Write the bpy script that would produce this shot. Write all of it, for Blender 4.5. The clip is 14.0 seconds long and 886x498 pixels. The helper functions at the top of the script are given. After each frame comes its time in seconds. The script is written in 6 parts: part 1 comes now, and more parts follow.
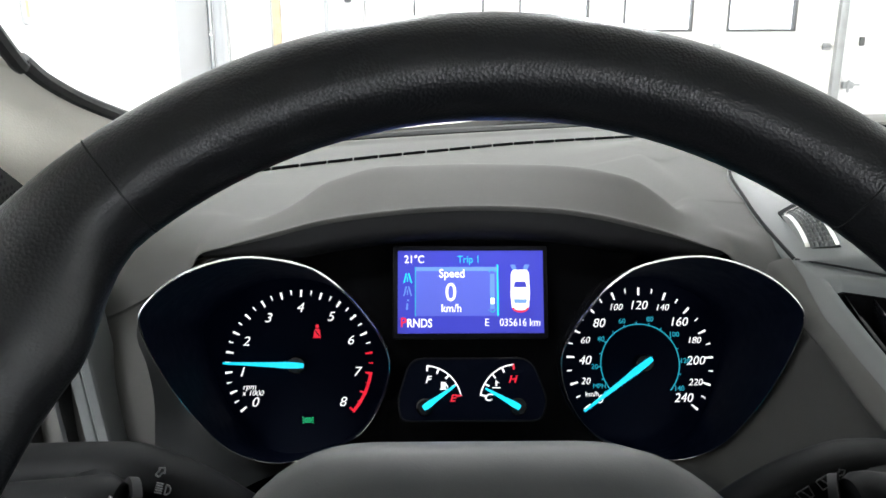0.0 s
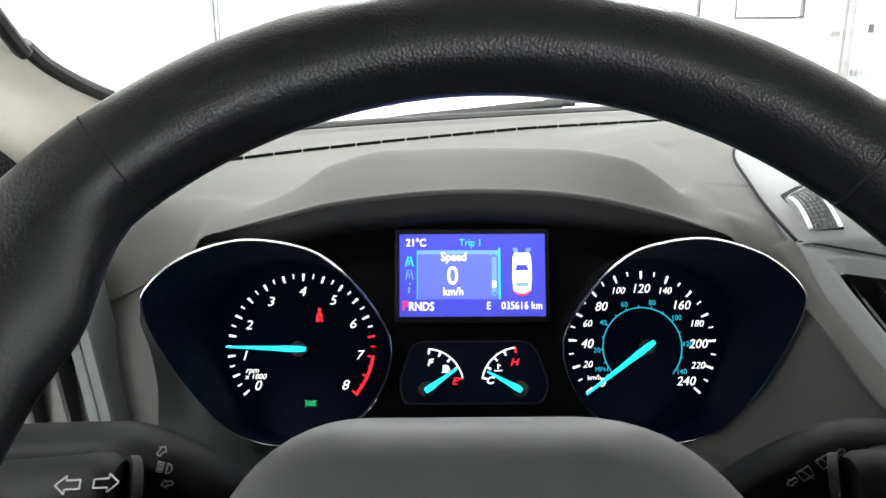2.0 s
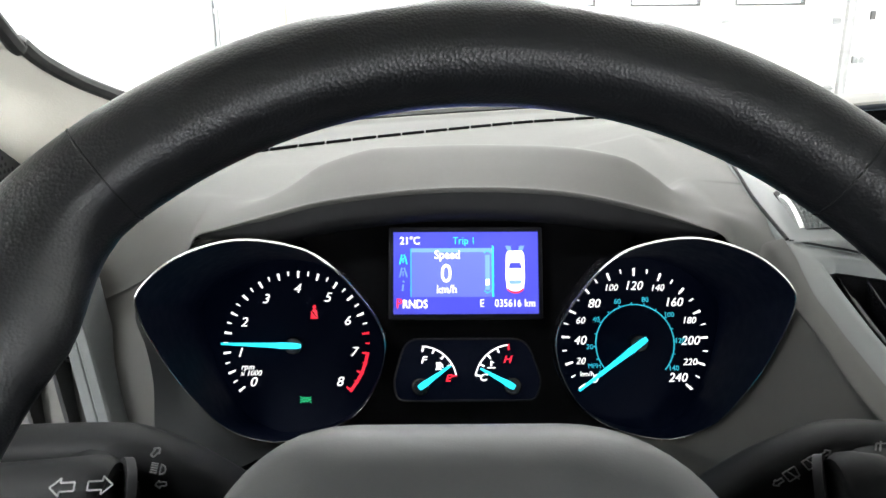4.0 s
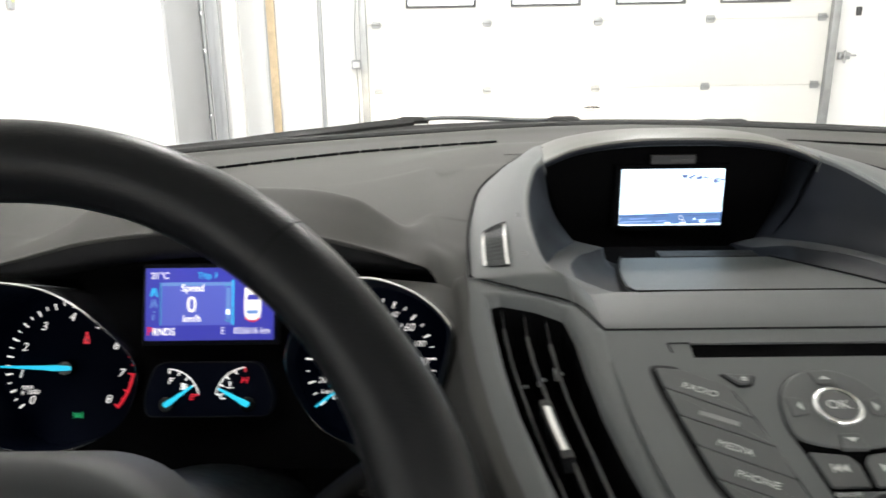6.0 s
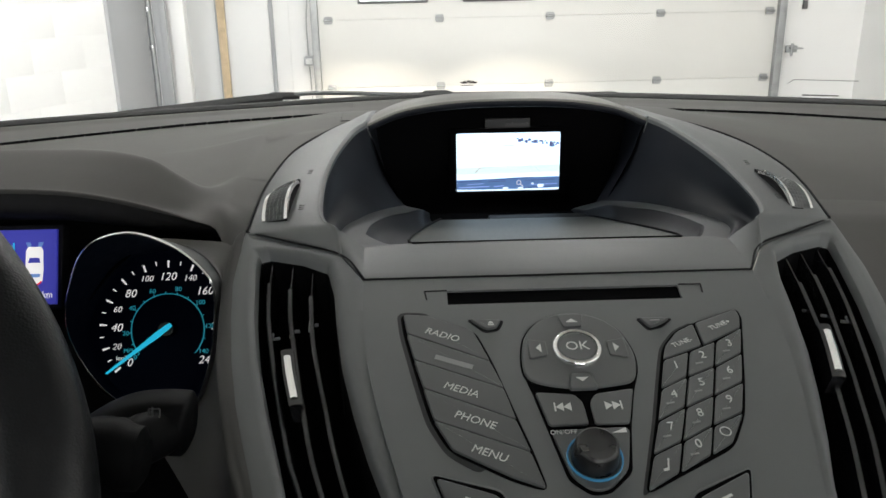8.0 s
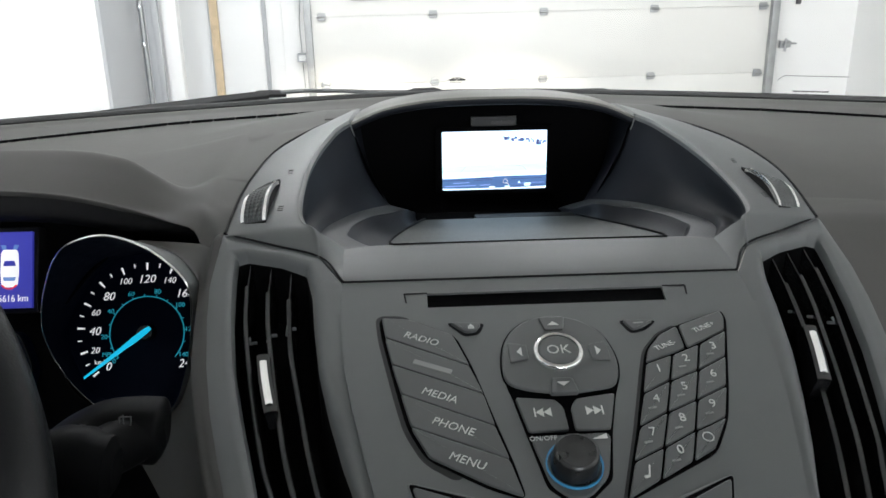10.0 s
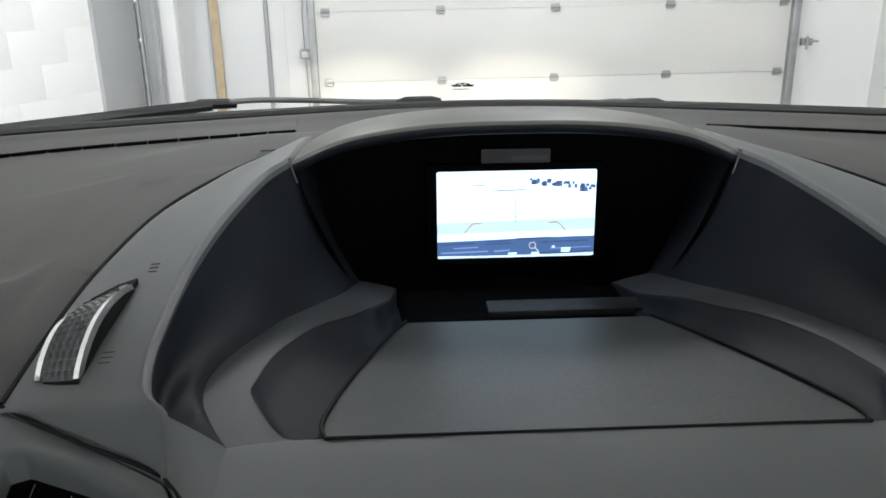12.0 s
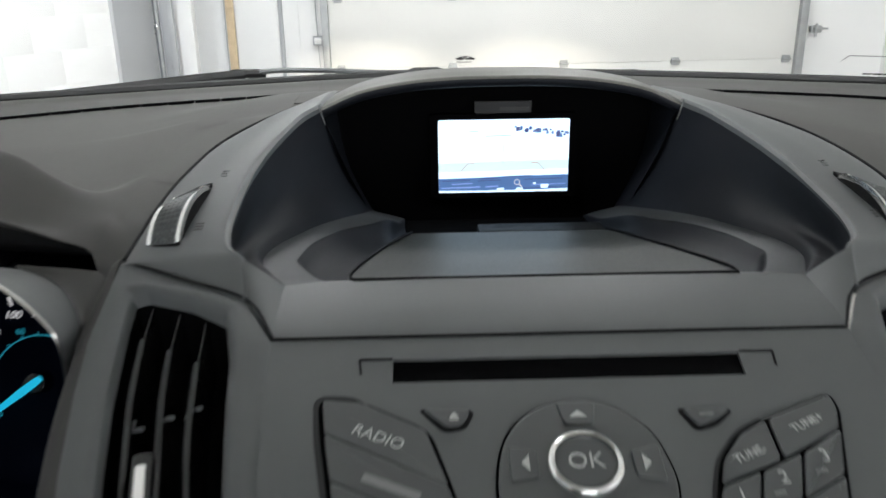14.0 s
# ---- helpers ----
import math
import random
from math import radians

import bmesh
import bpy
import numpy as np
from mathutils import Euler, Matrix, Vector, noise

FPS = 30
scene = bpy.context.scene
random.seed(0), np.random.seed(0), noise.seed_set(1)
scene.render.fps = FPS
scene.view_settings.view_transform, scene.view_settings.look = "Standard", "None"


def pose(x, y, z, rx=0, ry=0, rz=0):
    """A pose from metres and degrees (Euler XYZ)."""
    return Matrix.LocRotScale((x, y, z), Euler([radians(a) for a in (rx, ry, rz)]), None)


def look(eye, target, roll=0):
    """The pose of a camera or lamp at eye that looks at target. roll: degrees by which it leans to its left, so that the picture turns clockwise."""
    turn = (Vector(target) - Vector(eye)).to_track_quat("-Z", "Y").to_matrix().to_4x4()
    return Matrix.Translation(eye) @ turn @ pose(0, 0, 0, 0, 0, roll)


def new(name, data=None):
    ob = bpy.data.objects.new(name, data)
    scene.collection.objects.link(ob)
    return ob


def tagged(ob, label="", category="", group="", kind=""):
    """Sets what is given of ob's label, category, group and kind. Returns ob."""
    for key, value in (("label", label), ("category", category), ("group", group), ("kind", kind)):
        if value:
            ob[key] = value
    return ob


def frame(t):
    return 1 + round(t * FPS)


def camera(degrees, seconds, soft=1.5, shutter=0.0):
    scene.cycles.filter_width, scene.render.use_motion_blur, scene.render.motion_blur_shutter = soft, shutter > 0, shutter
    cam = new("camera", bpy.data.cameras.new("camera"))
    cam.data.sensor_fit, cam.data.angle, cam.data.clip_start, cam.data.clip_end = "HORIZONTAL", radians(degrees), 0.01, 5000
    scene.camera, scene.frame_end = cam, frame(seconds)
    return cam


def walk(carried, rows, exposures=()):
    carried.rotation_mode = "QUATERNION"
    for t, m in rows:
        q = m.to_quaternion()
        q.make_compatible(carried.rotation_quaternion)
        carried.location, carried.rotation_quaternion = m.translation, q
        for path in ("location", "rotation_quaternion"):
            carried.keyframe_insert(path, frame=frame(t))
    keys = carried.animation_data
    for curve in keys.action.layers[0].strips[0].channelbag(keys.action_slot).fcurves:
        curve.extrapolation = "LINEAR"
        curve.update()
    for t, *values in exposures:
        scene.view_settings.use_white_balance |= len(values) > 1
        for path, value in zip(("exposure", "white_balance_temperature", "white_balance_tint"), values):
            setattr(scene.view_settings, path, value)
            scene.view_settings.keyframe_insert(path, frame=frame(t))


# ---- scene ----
cam = camera(58.6, 14.0, soft=1.6, shutter=0.5)
PATH = [
    (0, (-0.003, 0.153, 1.437), (0.044, 2.074, 0.885), 0.3),
    (0.5, (-0.002, 0.154, 1.436), (0.044, 2.073, 0.873), 0.2),
    (1, (-0.003, 0.153, 1.436), (0.041, 2.069, 0.863), 0.2),
    (1.5, (-0.001, 0.154, 1.436), (0.041, 2.067, 0.854), 0.1),
    (2, (0.0, 0.152, 1.433), (0.030, 2.066, 0.857), 0.05),
    (2.5, (-0.004, 0.154, 1.436), (0.032, 2.062, 0.838), 0.1),
    (5, (0.033, 0.142, 1.447), (0.052, 2.046, 0.835), -0.2),
    (5.5, (0.105, 0.114, 1.478), (0.118, 2.016, 0.861), -0.4),
    (6, (0.185, 0.097, 1.484), (0.192, 1.999, 0.864), -0.5),
    (6.5, (0.253, 0.08, 1.482), (0.264, 1.982, 0.863), -0.7),
    (7, (0.298, 0.085, 1.469), (0.343, 1.986, 0.851), -0.8),
    (7.5, (0.308, 0.09, 1.459), (0.381, 1.991, 0.84), -0.8),
    (8, (0.305, 0.097, 1.452), (0.388, 1.996, 0.829), -0.7),
    (8.1, (0.307, 0.095, 1.454), (0.389, 1.993, 0.829), -0.7),
    (10.5, (0.314, 0.115, 1.452), (0.412, 2.009, 0.818), -0.8),
    (11, (0.314, 0.226, 1.456), (0.411, 2.119, 0.819), -0.6),
    (11.5, (0.328, 0.314, 1.437), (0.413, 2.208, 0.8), -0.6),
    (12, (0.334, 0.348, 1.434), (0.409, 2.242, 0.795), -0.7),
    (12.5, (0.335, 0.351, 1.426), (0.4, 2.243, 0.781), -0.7),
    (13, (0.336, 0.341, 1.431), (0.393, 2.231, 0.78), -0.7),
    (13.5, (0.346, 0.312, 1.428), (0.396, 2.2, 0.771), -0.7),
    (14, (0.337, 0.24, 1.43), (0.384, 2.126, 0.765), -0.7),
]
walk(cam, [(t, look(eye, target, roll)) for t, eye, target, roll in PATH],
     [(0.0, 1.10, 6200, 9), (1.0, 1.22, 6250, 9), (2.0, 1.54, 6300, 9), (2.5, 1.72, 6300, 9), (5.0, 1.66, 6350, 9), (5.5, 1.22, 6400, 10), (6.0, 0.66, 6550, 10), (6.5, 0.18, 6650, 10), (7.0, 0.02, 6600, 10),
      (8.0, 0.03, 6450, 10), (10.5, 0.26, 6120, 10), (11.0, 0.22, 6120, 10), (11.5, 0.03, 6130, 10), (12.0, -0.14, 6150, 10), (12.5, -0.15, 6150, 10), (13.0, -0.12, 6150, 10), (14.0, 0.04, 6180, 10)])
# ---- light ----
world = bpy.data.worlds.new("sky")
scene.world = world
world.use_nodes = True
sky = world.node_tree.nodes.new("ShaderNodeTexSky")
sky.sky_type, sky.sun_disc = "NISHITA", False
sky.sun_elevation, sky.sun_rotation = radians(30), radians(200)
world.node_tree.links.new(sky.outputs[0], world.node_tree.nodes["Background"].inputs[0])
world.node_tree.nodes["Background"].inputs[1].default_value = 0.15


def lamp(name, kind, m, energy, colour=(1, 1, 1), **settings):
    data = bpy.data.lights.new(name, kind)
    data.energy, data.color = energy, colour
    for key, value in settings.items():
        setattr(data, key, value)
    ob = new(name, data)
    ob.matrix_world = m
    return ob


# unseen fluorescent tubes under the garage ceiling, placed and powered to suit the brightness
TUBES = ((-0.5, 4.3, 54), (1.3, 4.3, 57), (-1.2, -0.8, 120), (3.3, -0.8, 90), (-1.0, -3.8, 40), (3.3, -3.8, 60))
for tube_x, tube_y, power in TUBES:
    lamp("unseen_tube_light", "AREA", pose(tube_x, tube_y, 3.5), power, (1.0, 0.995, 0.97), shape="RECTANGLE", size=0.25, size_y=1.5)
# daylight in the open doorway behind the car
DOORWAY = (-2.6, 3.2, 2.9)
lamp("doorway_daylight", "AREA", pose((DOORWAY[0] + DOORWAY[1]) / 2, -7.05, DOORWAY[2] / 2, 90), 520, (0.96, 0.98, 1.0), shape="RECTANGLE", size=DOORWAY[1] - DOORWAY[0], size_y=DOORWAY[2])
# dipped beams of the car on the garage door, wide, flat and cut off above
for beam_x, aim_x in ((-0.22, -0.06), (1.0, 1.27)):
    beam = look((beam_x, 2.1, 0.78), (aim_x, 7.2, 0.57)) @ Matrix.Diagonal((1.0, 0.42, 1.0, 1.0))
    lamp("headlight_beam", "SPOT", beam, 640, (1.0, 0.88, 0.70), spot_size=radians(19), spot_blend=1.0, shadow_soft_size=0.06)


# ---- building tools ----
def hang(ob, parent):
    """Hang ob, built in world places, under a thing or under a part of one."""
    ob.parent = parent
    if parent.type == "EMPTY":
        ob.matrix_parent_inverse = Matrix.Translation(parent.location).inverted()


def tag_mesh(name, bm, material, parent=None, label="", smooth=None):
    """Link a bmesh as one object, under parent if there is one."""
    if smooth is not None:
        for f in bm.faces:
            f.smooth = len(f.verts) <= 4
        for e in bm.edges:
            if len(e.link_faces) == 2 and e.calc_face_angle(0) > radians(smooth):
                e.smooth = False
    me = bpy.data.meshes.new(name)
    bm.normal_update()
    bm.to_mesh(me)
    bm.free()
    if material:
        me.materials.append(material)
    ob = new(name, me)
    if parent:
        hang(ob, parent)
    if label:
        tagged(ob, label)
    return ob


def part(name, bm, material, parent, label="", smooth=40):
    return tag_mesh(name, bm, material, parent, label, smooth)


def thing(name, label, category, at=(0, 0, 0), group="", kind=""):
    ob = new(name)
    ob.empty_display_size = 0.05
    ob.location = at
    return tagged(ob, label, category, group, kind)


def under(ob, parent):
    """Keep ob where it stands and hang it under parent."""
    ob.parent = parent
    ob.matrix_parent_inverse = Matrix.Translation(parent.location).inverted()
    return ob


def spline(points, n, closed=False):
    """n points along a Catmull-Rom curve through the control points."""
    pts = [Vector(p) for p in points]
    k = len(pts)
    spans = k if closed else k - 1
    out = []
    for i in range(n):
        s = i * spans / (n if closed else n - 1)
        a = min(int(s), spans - 1)
        f = s - a
        if closed:
            p = [pts[(a + j) % k] for j in (-1, 0, 1, 2)]
        else:
            p = [pts[min(max(a + j, 0), k - 1)] for j in (-1, 0, 1, 2)]
            if a == 0:
                p[0] = 2 * p[1] - p[2]
            if a + 2 > k - 1:
                p[3] = 2 * p[2] - p[1]
        out.append(0.5 * (2 * p[1] + (p[2] - p[0]) * f + (2 * p[0] - 5 * p[1] + 4 * p[2] - p[3]) * f * f + (3 * p[1] - p[0] - 3 * p[2] + p[3]) * f ** 3))
    return out


def rounded(poly, r, n=5):
    """A polygon with its corners rounded; r is one radius or one for each corner."""
    pts = [Vector(p) for p in poly]
    k = len(pts)
    out = []
    for i in range(k):
        a, b, c = pts[i - 1], pts[i], pts[(i + 1) % k]
        rr = r[i] if isinstance(r, (list, tuple)) else r
        d1, d2 = (a - b), (c - b)
        cut = min(rr, d1.length * 0.48, d2.length * 0.48)
        if cut < 1e-6:
            out.append(b)
            continue
        p, q = b + d1.normalized() * cut, b + d2.normalized() * cut
        for j in range(n + 1):
            f = j / n
            out.append((1 - f) ** 2 * p + 2 * f * (1 - f) * b + f * f * q)
    return out


def ellipse(cx, cy, rx, ry, n=32, a0=0.0, a1=360.0):
    full = abs(a1 - a0) >= 360
    return [Vector((cx + rx * math.cos(radians(a0 + (a1 - a0) * i / (n if full else n - 1))), cy + ry * math.sin(radians(a0 + (a1 - a0) * i / (n if full else n - 1))))) for i in range(n)]


def patch(rows, nu, nv, thick=0.0, down=(0, 0, -1)):
    """A smooth surface through rows of control points; thick adds a back side that way."""
    rows = [spline(r, nu) for r in rows]
    cols = [spline([r[i] for r in rows], nv) for i in range(nu)]
    bm = bmesh.new()
    grid = [[bm.verts.new(cols[i][j]) for i in range(nu)] for j in range(nv)]
    faces = [bm.faces.new((grid[j][i], grid[j][i + 1], grid[j + 1][i + 1], grid[j + 1][i])) for j in range(nv - 1) for i in range(nu - 1)]
    if thick:
        back = [[bm.verts.new(v.co + Vector(down) * thick) for v in r] for r in grid]
        for j in range(nv - 1):
            for i in range(nu - 1):
                bm.faces.new((back[j][i], back[j + 1][i], back[j + 1][i + 1], back[j][i + 1]))
        ring = [(0, i) for i in range(nu)] + [(j, nu - 1) for j in range(1, nv)] + [(nv - 1, i) for i in range(nu - 2, -1, -1)] + [(j, 0) for j in range(nv - 2, 0, -1)]
        for k in range(len(ring)):
            a, b = ring[k], ring[(k + 1) % len(ring)]
            bm.faces.new((grid[a[0]][a[1]], back[a[0]][a[1]], back[b[0]][b[1]], grid[b[0]][b[1]]))
    bmesh.ops.recalc_face_normals(bm, faces=bm.faces)
    return bm


class Frame:
    """A flat working plane: origin, across, up, and out towards the eye."""

    def __init__(self, o, u, v):
        self.o, self.u, self.v = Vector(o), Vector(u).normalized(), Vector(v).normalized()
        self.n = self.u.cross(self.v).normalized()

    def p(self, a, b, c=0.0):
        return self.o + self.u * a + self.v * b + self.n * c

    def m(self, a=0.0, b=0.0, c=0.0):
        m = Matrix.Identity(4)
        for i, axis in enumerate((self.u, self.v, self.n)):
            for j in range(3):
                m[j][i] = axis[j]
        m.translation = self.p(a, b, c)
        return m


def rings(loops, close_first=False, close_last=False):
    """A skin over loops of equal length, one after another."""
    bm = bmesh.new()
    vs = [[bm.verts.new(p) for p in loop] for loop in loops]
    n = len(vs[0])
    for a, b in zip(vs, vs[1:]):
        for i in range(n):
            bm.faces.new((a[i], a[(i + 1) % n], b[(i + 1) % n], b[i]))
    if close_first:
        bm.faces.new(vs[0][::-1])
    if close_last:
        bm.faces.new(vs[-1])
    bmesh.ops.recalc_face_normals(bm, faces=bm.faces)
    return bm


def inset(loop, d):
    """A closed plane loop drawn in by d (works for nearly convex loops)."""
    k = len(loop)
    area = sum(loop[i].x * loop[(i + 1) % k].y - loop[(i + 1) % k].x * loop[i].y for i in range(k))
    s = 1 if area > 0 else -1
    out = []
    for i in range(k):
        t = (loop[(i + 1) % k] - loop[i - 1]).to_2d().normalized()
        out.append(Vector((loop[i].x - s * t.y * d, loop[i].y + s * t.x * d)))
    return out


def slab(fr, loop, low, high, edge=0.0):
    """A plate of that outline between two heights over a plane, its upper edge rounded by edge."""
    loop = [Vector((p[0], p[1])) for p in loop]
    loops = [[fr.p(p.x, p.y, low) for p in loop]]
    if edge:
        for a in (0, 30, 60, 90):
            q = inset(loop, edge * (1 - math.cos(radians(a)))) if a else loop
            loops.append([fr.p(p.x, p.y, high - edge + edge * math.sin(radians(a))) for p in q])
    else:
        loops.append([fr.p(p.x, p.y, high) for p in loop])
    return rings(loops, True, True)


def tube(points, r, sides=10, closed=False, squash=1.0):
    """A round bar along points; r is one radius or one for each point."""
    pts = [Vector(p) for p in points]
    k = len(pts)
    loops = []
    side = None
    for i in range(k):
        if closed:
            t = (pts[(i + 1) % k] - pts[i - 1]).normalized()
        else:
            t = (pts[min(i + 1, k - 1)] - pts[max(i - 1, 0)]).normalized()
        if side is None:
            side = t.orthogonal().normalized()
        side = (side - t * side.dot(t)).normalized()
        other = t.cross(side)
        rr = r[i] if isinstance(r, (list, tuple)) else r
        loops.append([pts[i] + rr * (side * math.cos(2 * math.pi * j / sides) + squash * other * math.sin(2 * math.pi * j / sides)) for j in range(sides)])
    if closed:
        loops.append(loops[0])
        bm = rings(loops)
        bmesh.ops.remove_doubles(bm, verts=bm.verts, dist=1e-6)
        return bm
    return rings(loops, True, True)


def box(lo, hi, bevel=0.0):
    bm = bmesh.new()
    lo, hi = Vector(lo), Vector(hi)
    bmesh.ops.create_cube(bm, size=1, matrix=Matrix.Translation((lo + hi) / 2) @ Matrix.Diagonal((*(hi - lo), 1)))
    if bevel:
        bmesh.ops.bevel(bm, geom=bm.edges[:], offset=bevel, segments=2, affect="EDGES", profile=0.6)
    return bm


def join(*parts):
    bm = parts[0]
    for other in parts[1:]:
        me = bpy.data.meshes.new("joined")
        other.to_mesh(me)
        other.free()
        bm.from_mesh(me)
        bpy.data.meshes.remove(me)
    return bm


def mirror_x(bm, xc):
    for v in bm.verts:
        v.co.x = 2 * xc - v.co.x
    bmesh.ops.reverse_faces(bm, faces=bm.faces)
    return bm


def letters(name, text, fr, a, b, size, material, parent, c=0.0006, shear=0.0, wide=1.0, bold=0.0, turn=0.0, depth=0.0002):
    """Built-in font, centred on (a, b) of the plane, as a mesh."""
    curve = bpy.data.curves.new("letters", "FONT")
    curve.body, curve.size, curve.shear, curve.align_x, curve.align_y = text, size, shear, "CENTER", "CENTER"
    curve.offset, curve.extrude, curve.resolution_u = bold if bold else -0.005 * size, depth, 3
    tmp = new("tmp", curve)
    me = bpy.data.meshes.new_from_object(tmp.evaluated_get(bpy.context.evaluated_depsgraph_get()))
    bpy.data.objects.remove(tmp)
    bpy.data.curves.remove(curve)
    me.name = name
    me.transform(fr.m(a, b, c) @ Matrix.Rotation(radians(turn), 4, "Z") @ Matrix.Diagonal((wide, 1, 1, 1)))
    me.materials.clear()
    me.materials.append(material)
    ob = new(name, me)
    hang(ob, parent)
    return ob


def bar(fr, a0, b0, a1, b1, w, c=0.0006, w2=None, h=0.0003):
    """A flat stroke from one point of a plane to another, tapering from w to w2."""
    p, q = Vector((a0, b0)), Vector((a1, b1))
    s = (q - p).normalized()
    s = Vector((-s.y, s.x))
    w2 = w if w2 is None else w2
    return slab(fr, [p - s * w / 2, q - s * w2 / 2, q + s * w2 / 2, p + s * w / 2], c, c + h)


def arc(fr, cx, cy, r, a0, a1, w, c=0.0006, n=24, h=0.0003):
    outer = [Vector((cx + (r + w / 2) * math.cos(radians(a0 + (a1 - a0) * i / n)), cy + (r + w / 2) * math.sin(radians(a0 + (a1 - a0) * i / n)))) for i in range(n + 1)]
    inner = [Vector((cx + (r - w / 2) * math.cos(radians(a0 + (a1 - a0) * i / n)), cy + (r - w / 2) * math.sin(radians(a0 + (a1 - a0) * i / n)))) for i in range(n + 1)]
    bm = bmesh.new()
    o = [bm.verts.new(fr.p(p.x, p.y, c + h)) for p in outer]
    i_ = [bm.verts.new(fr.p(p.x, p.y, c + h)) for p in inner]
    o2 = [bm.verts.new(fr.p(p.x, p.y, c)) for p in outer]
    i2 = [bm.verts.new(fr.p(p.x, p.y, c)) for p in inner]
    for k in range(n):
        bm.faces.new((o[k], o[k + 1], i_[k + 1], i_[k]))
        bm.faces.new((o2[k + 1], o2[k], i2[k], i2[k + 1]))
        bm.faces.new((o[k + 1], o[k], o2[k], o2[k + 1]))
        bm.faces.new((i_[k], i_[k + 1], i2[k + 1], i2[k]))
    bm.faces.new((o[0], i_[0], i2[0], o2[0]))
    bm.faces.new((i_[n], o[n], o2[n], i2[n]))
    bmesh.ops.recalc_face_normals(bm, faces=bm.faces)
    return bm


# ---- materials ----
def material(name, colour, rough=0.6, metal=0.0, spread=0.12, scale=9.0, bump=0.0, bump_scale=600.0, wear=0.0, glow=None, power=0.0, coat=0.0, spec=0.5, uneven=0.05):
    """A procedural surface: two scales of colour variation, roughness variation and a fine grain."""
    m = bpy.data.materials.new(name)
    m.use_nodes = True
    nt = m.node_tree
    b = nt.nodes["Principled BSDF"]
    co = nt.nodes.new("ShaderNodeTexCoord").outputs["Object"]
    b.inputs["Metallic"].default_value = metal
    b.inputs["Coat Weight"].default_value = coat
    b.inputs["Specular IOR Level"].default_value = spec

    def noise_at(s, detail):
        n = nt.nodes.new("ShaderNodeTexNoise")
        n.inputs["Scale"].default_value, n.inputs["Detail"].default_value = s, detail
        nt.links.new(co, n.inputs["Vector"])
        return n.outputs["Fac"]

    def ramp(fac, lo, hi, p0=0.3, p1=0.7):
        r = nt.nodes.new("ShaderNodeMapRange")
        r.inputs[1].default_value, r.inputs[2].default_value, r.inputs[3].default_value, r.inputs[4].default_value = p0, p1, lo, hi
        nt.links.new(fac, r.inputs[0])
        return r.outputs[0]

    big, fine = noise_at(scale, 4), noise_at(scale * 17, 3)
    mix = nt.nodes.new("ShaderNodeMix")
    mix.data_type = "RGBA"
    mix.inputs["A"].default_value = (*[c * (1 - spread) for c in colour], 1)
    mix.inputs["B"].default_value = (*[min(1, c * (1 + spread)) for c in colour], 1)
    add = nt.nodes.new("ShaderNodeMath")
    add.operation = "MULTIPLY_ADD"
    add.inputs[1].default_value = 0.35
    nt.links.new(fine, add.inputs[0])
    nt.links.new(ramp(big, 0.0, 0.65), add.inputs[2])
    nt.links.new(add.outputs[0], mix.inputs["Factor"])
    nt.links.new(mix.outputs["Result"], b.inputs["Base Color"])
    nt.links.new(ramp(fine, max(0.02, rough - uneven), min(1, rough + uneven)), b.inputs["Roughness"])
    if bump:
        vor = nt.nodes.new("ShaderNodeTexVoronoi")
        vor.inputs["Scale"].default_value = bump_scale
        nt.links.new(co, vor.inputs["Vector"])
        bp = nt.nodes.new("ShaderNodeBump")
        bp.inputs["Strength"].default_value, bp.inputs["Distance"].default_value = bump, 0.4 / bump_scale
        nt.links.new(vor.outputs["Distance"], bp.inputs["Height"])
        nt.links.new(bp.outputs[0], b.inputs["Normal"])
    if glow:
        b.inputs["Emission Color"].default_value = (*glow, 1)
        b.inputs["Emission Strength"].default_value = power
    return m


def glowing(name, colour, power):
    return material(name, [c * 0.5 for c in colour], 0.4, spread=0.02, glow=colour, power=power)


DASH = material("dash_soft_plastic", (0.060, 0.0590, 0.0555), 0.66, bump=0.10, bump_scale=1400, spread=0.04, scale=40, uneven=0.02, spec=0.28)
VISOR = material("visor_soft_plastic", (0.076, 0.0755, 0.066), 0.45, bump=0.08, bump_scale=1400, spread=0.03, scale=40, uneven=0.02, spec=0.45)
TRIM = material("console_hard_plastic", (0.094, 0.100, 0.1005), 0.50, bump=0.10, bump_scale=1500, spread=0.04, scale=40, uneven=0.025, spec=0.45)
TRIM_DARK = material("dark_hard_plastic", (0.016, 0.0170, 0.0175), 0.5, bump=0.1, bump_scale=1200, spec=0.3)
BLACK = material("black_gloss_plastic", (0.008, 0.008, 0.009), 0.22, spread=0.2)
MATT_BLACK = material("matt_black_plastic", (0.0062, 0.0062, 0.0070), 0.75, spread=0.1, spec=0.18)
# near black for ducts, gaps and slots, and for shade in hood and footwell
BLACK_AND_SHADE = material("black_parts_and_shade", (0.0020, 0.0020, 0.0023), 0.9, spread=0.1, spec=0.04)
# faint blue emission stands in for light spilling over the dials
DIAL = material("dial_film_blue_spill", (0.0015, 0.002, 0.005), 0.6, spread=0.2, spec=0.04, glow=(0.10, 0.25, 1.0), power=0.0007)
# darker copy of the console plastic, for the shade on the tray ledge
LEDGE_SHADE = material("shaded_ledge_plastic", (0.046, 0.050, 0.053), 0.52, bump=0.10, bump_scale=1500, spread=0.04, scale=40, uneven=0.025, spec=0.4)
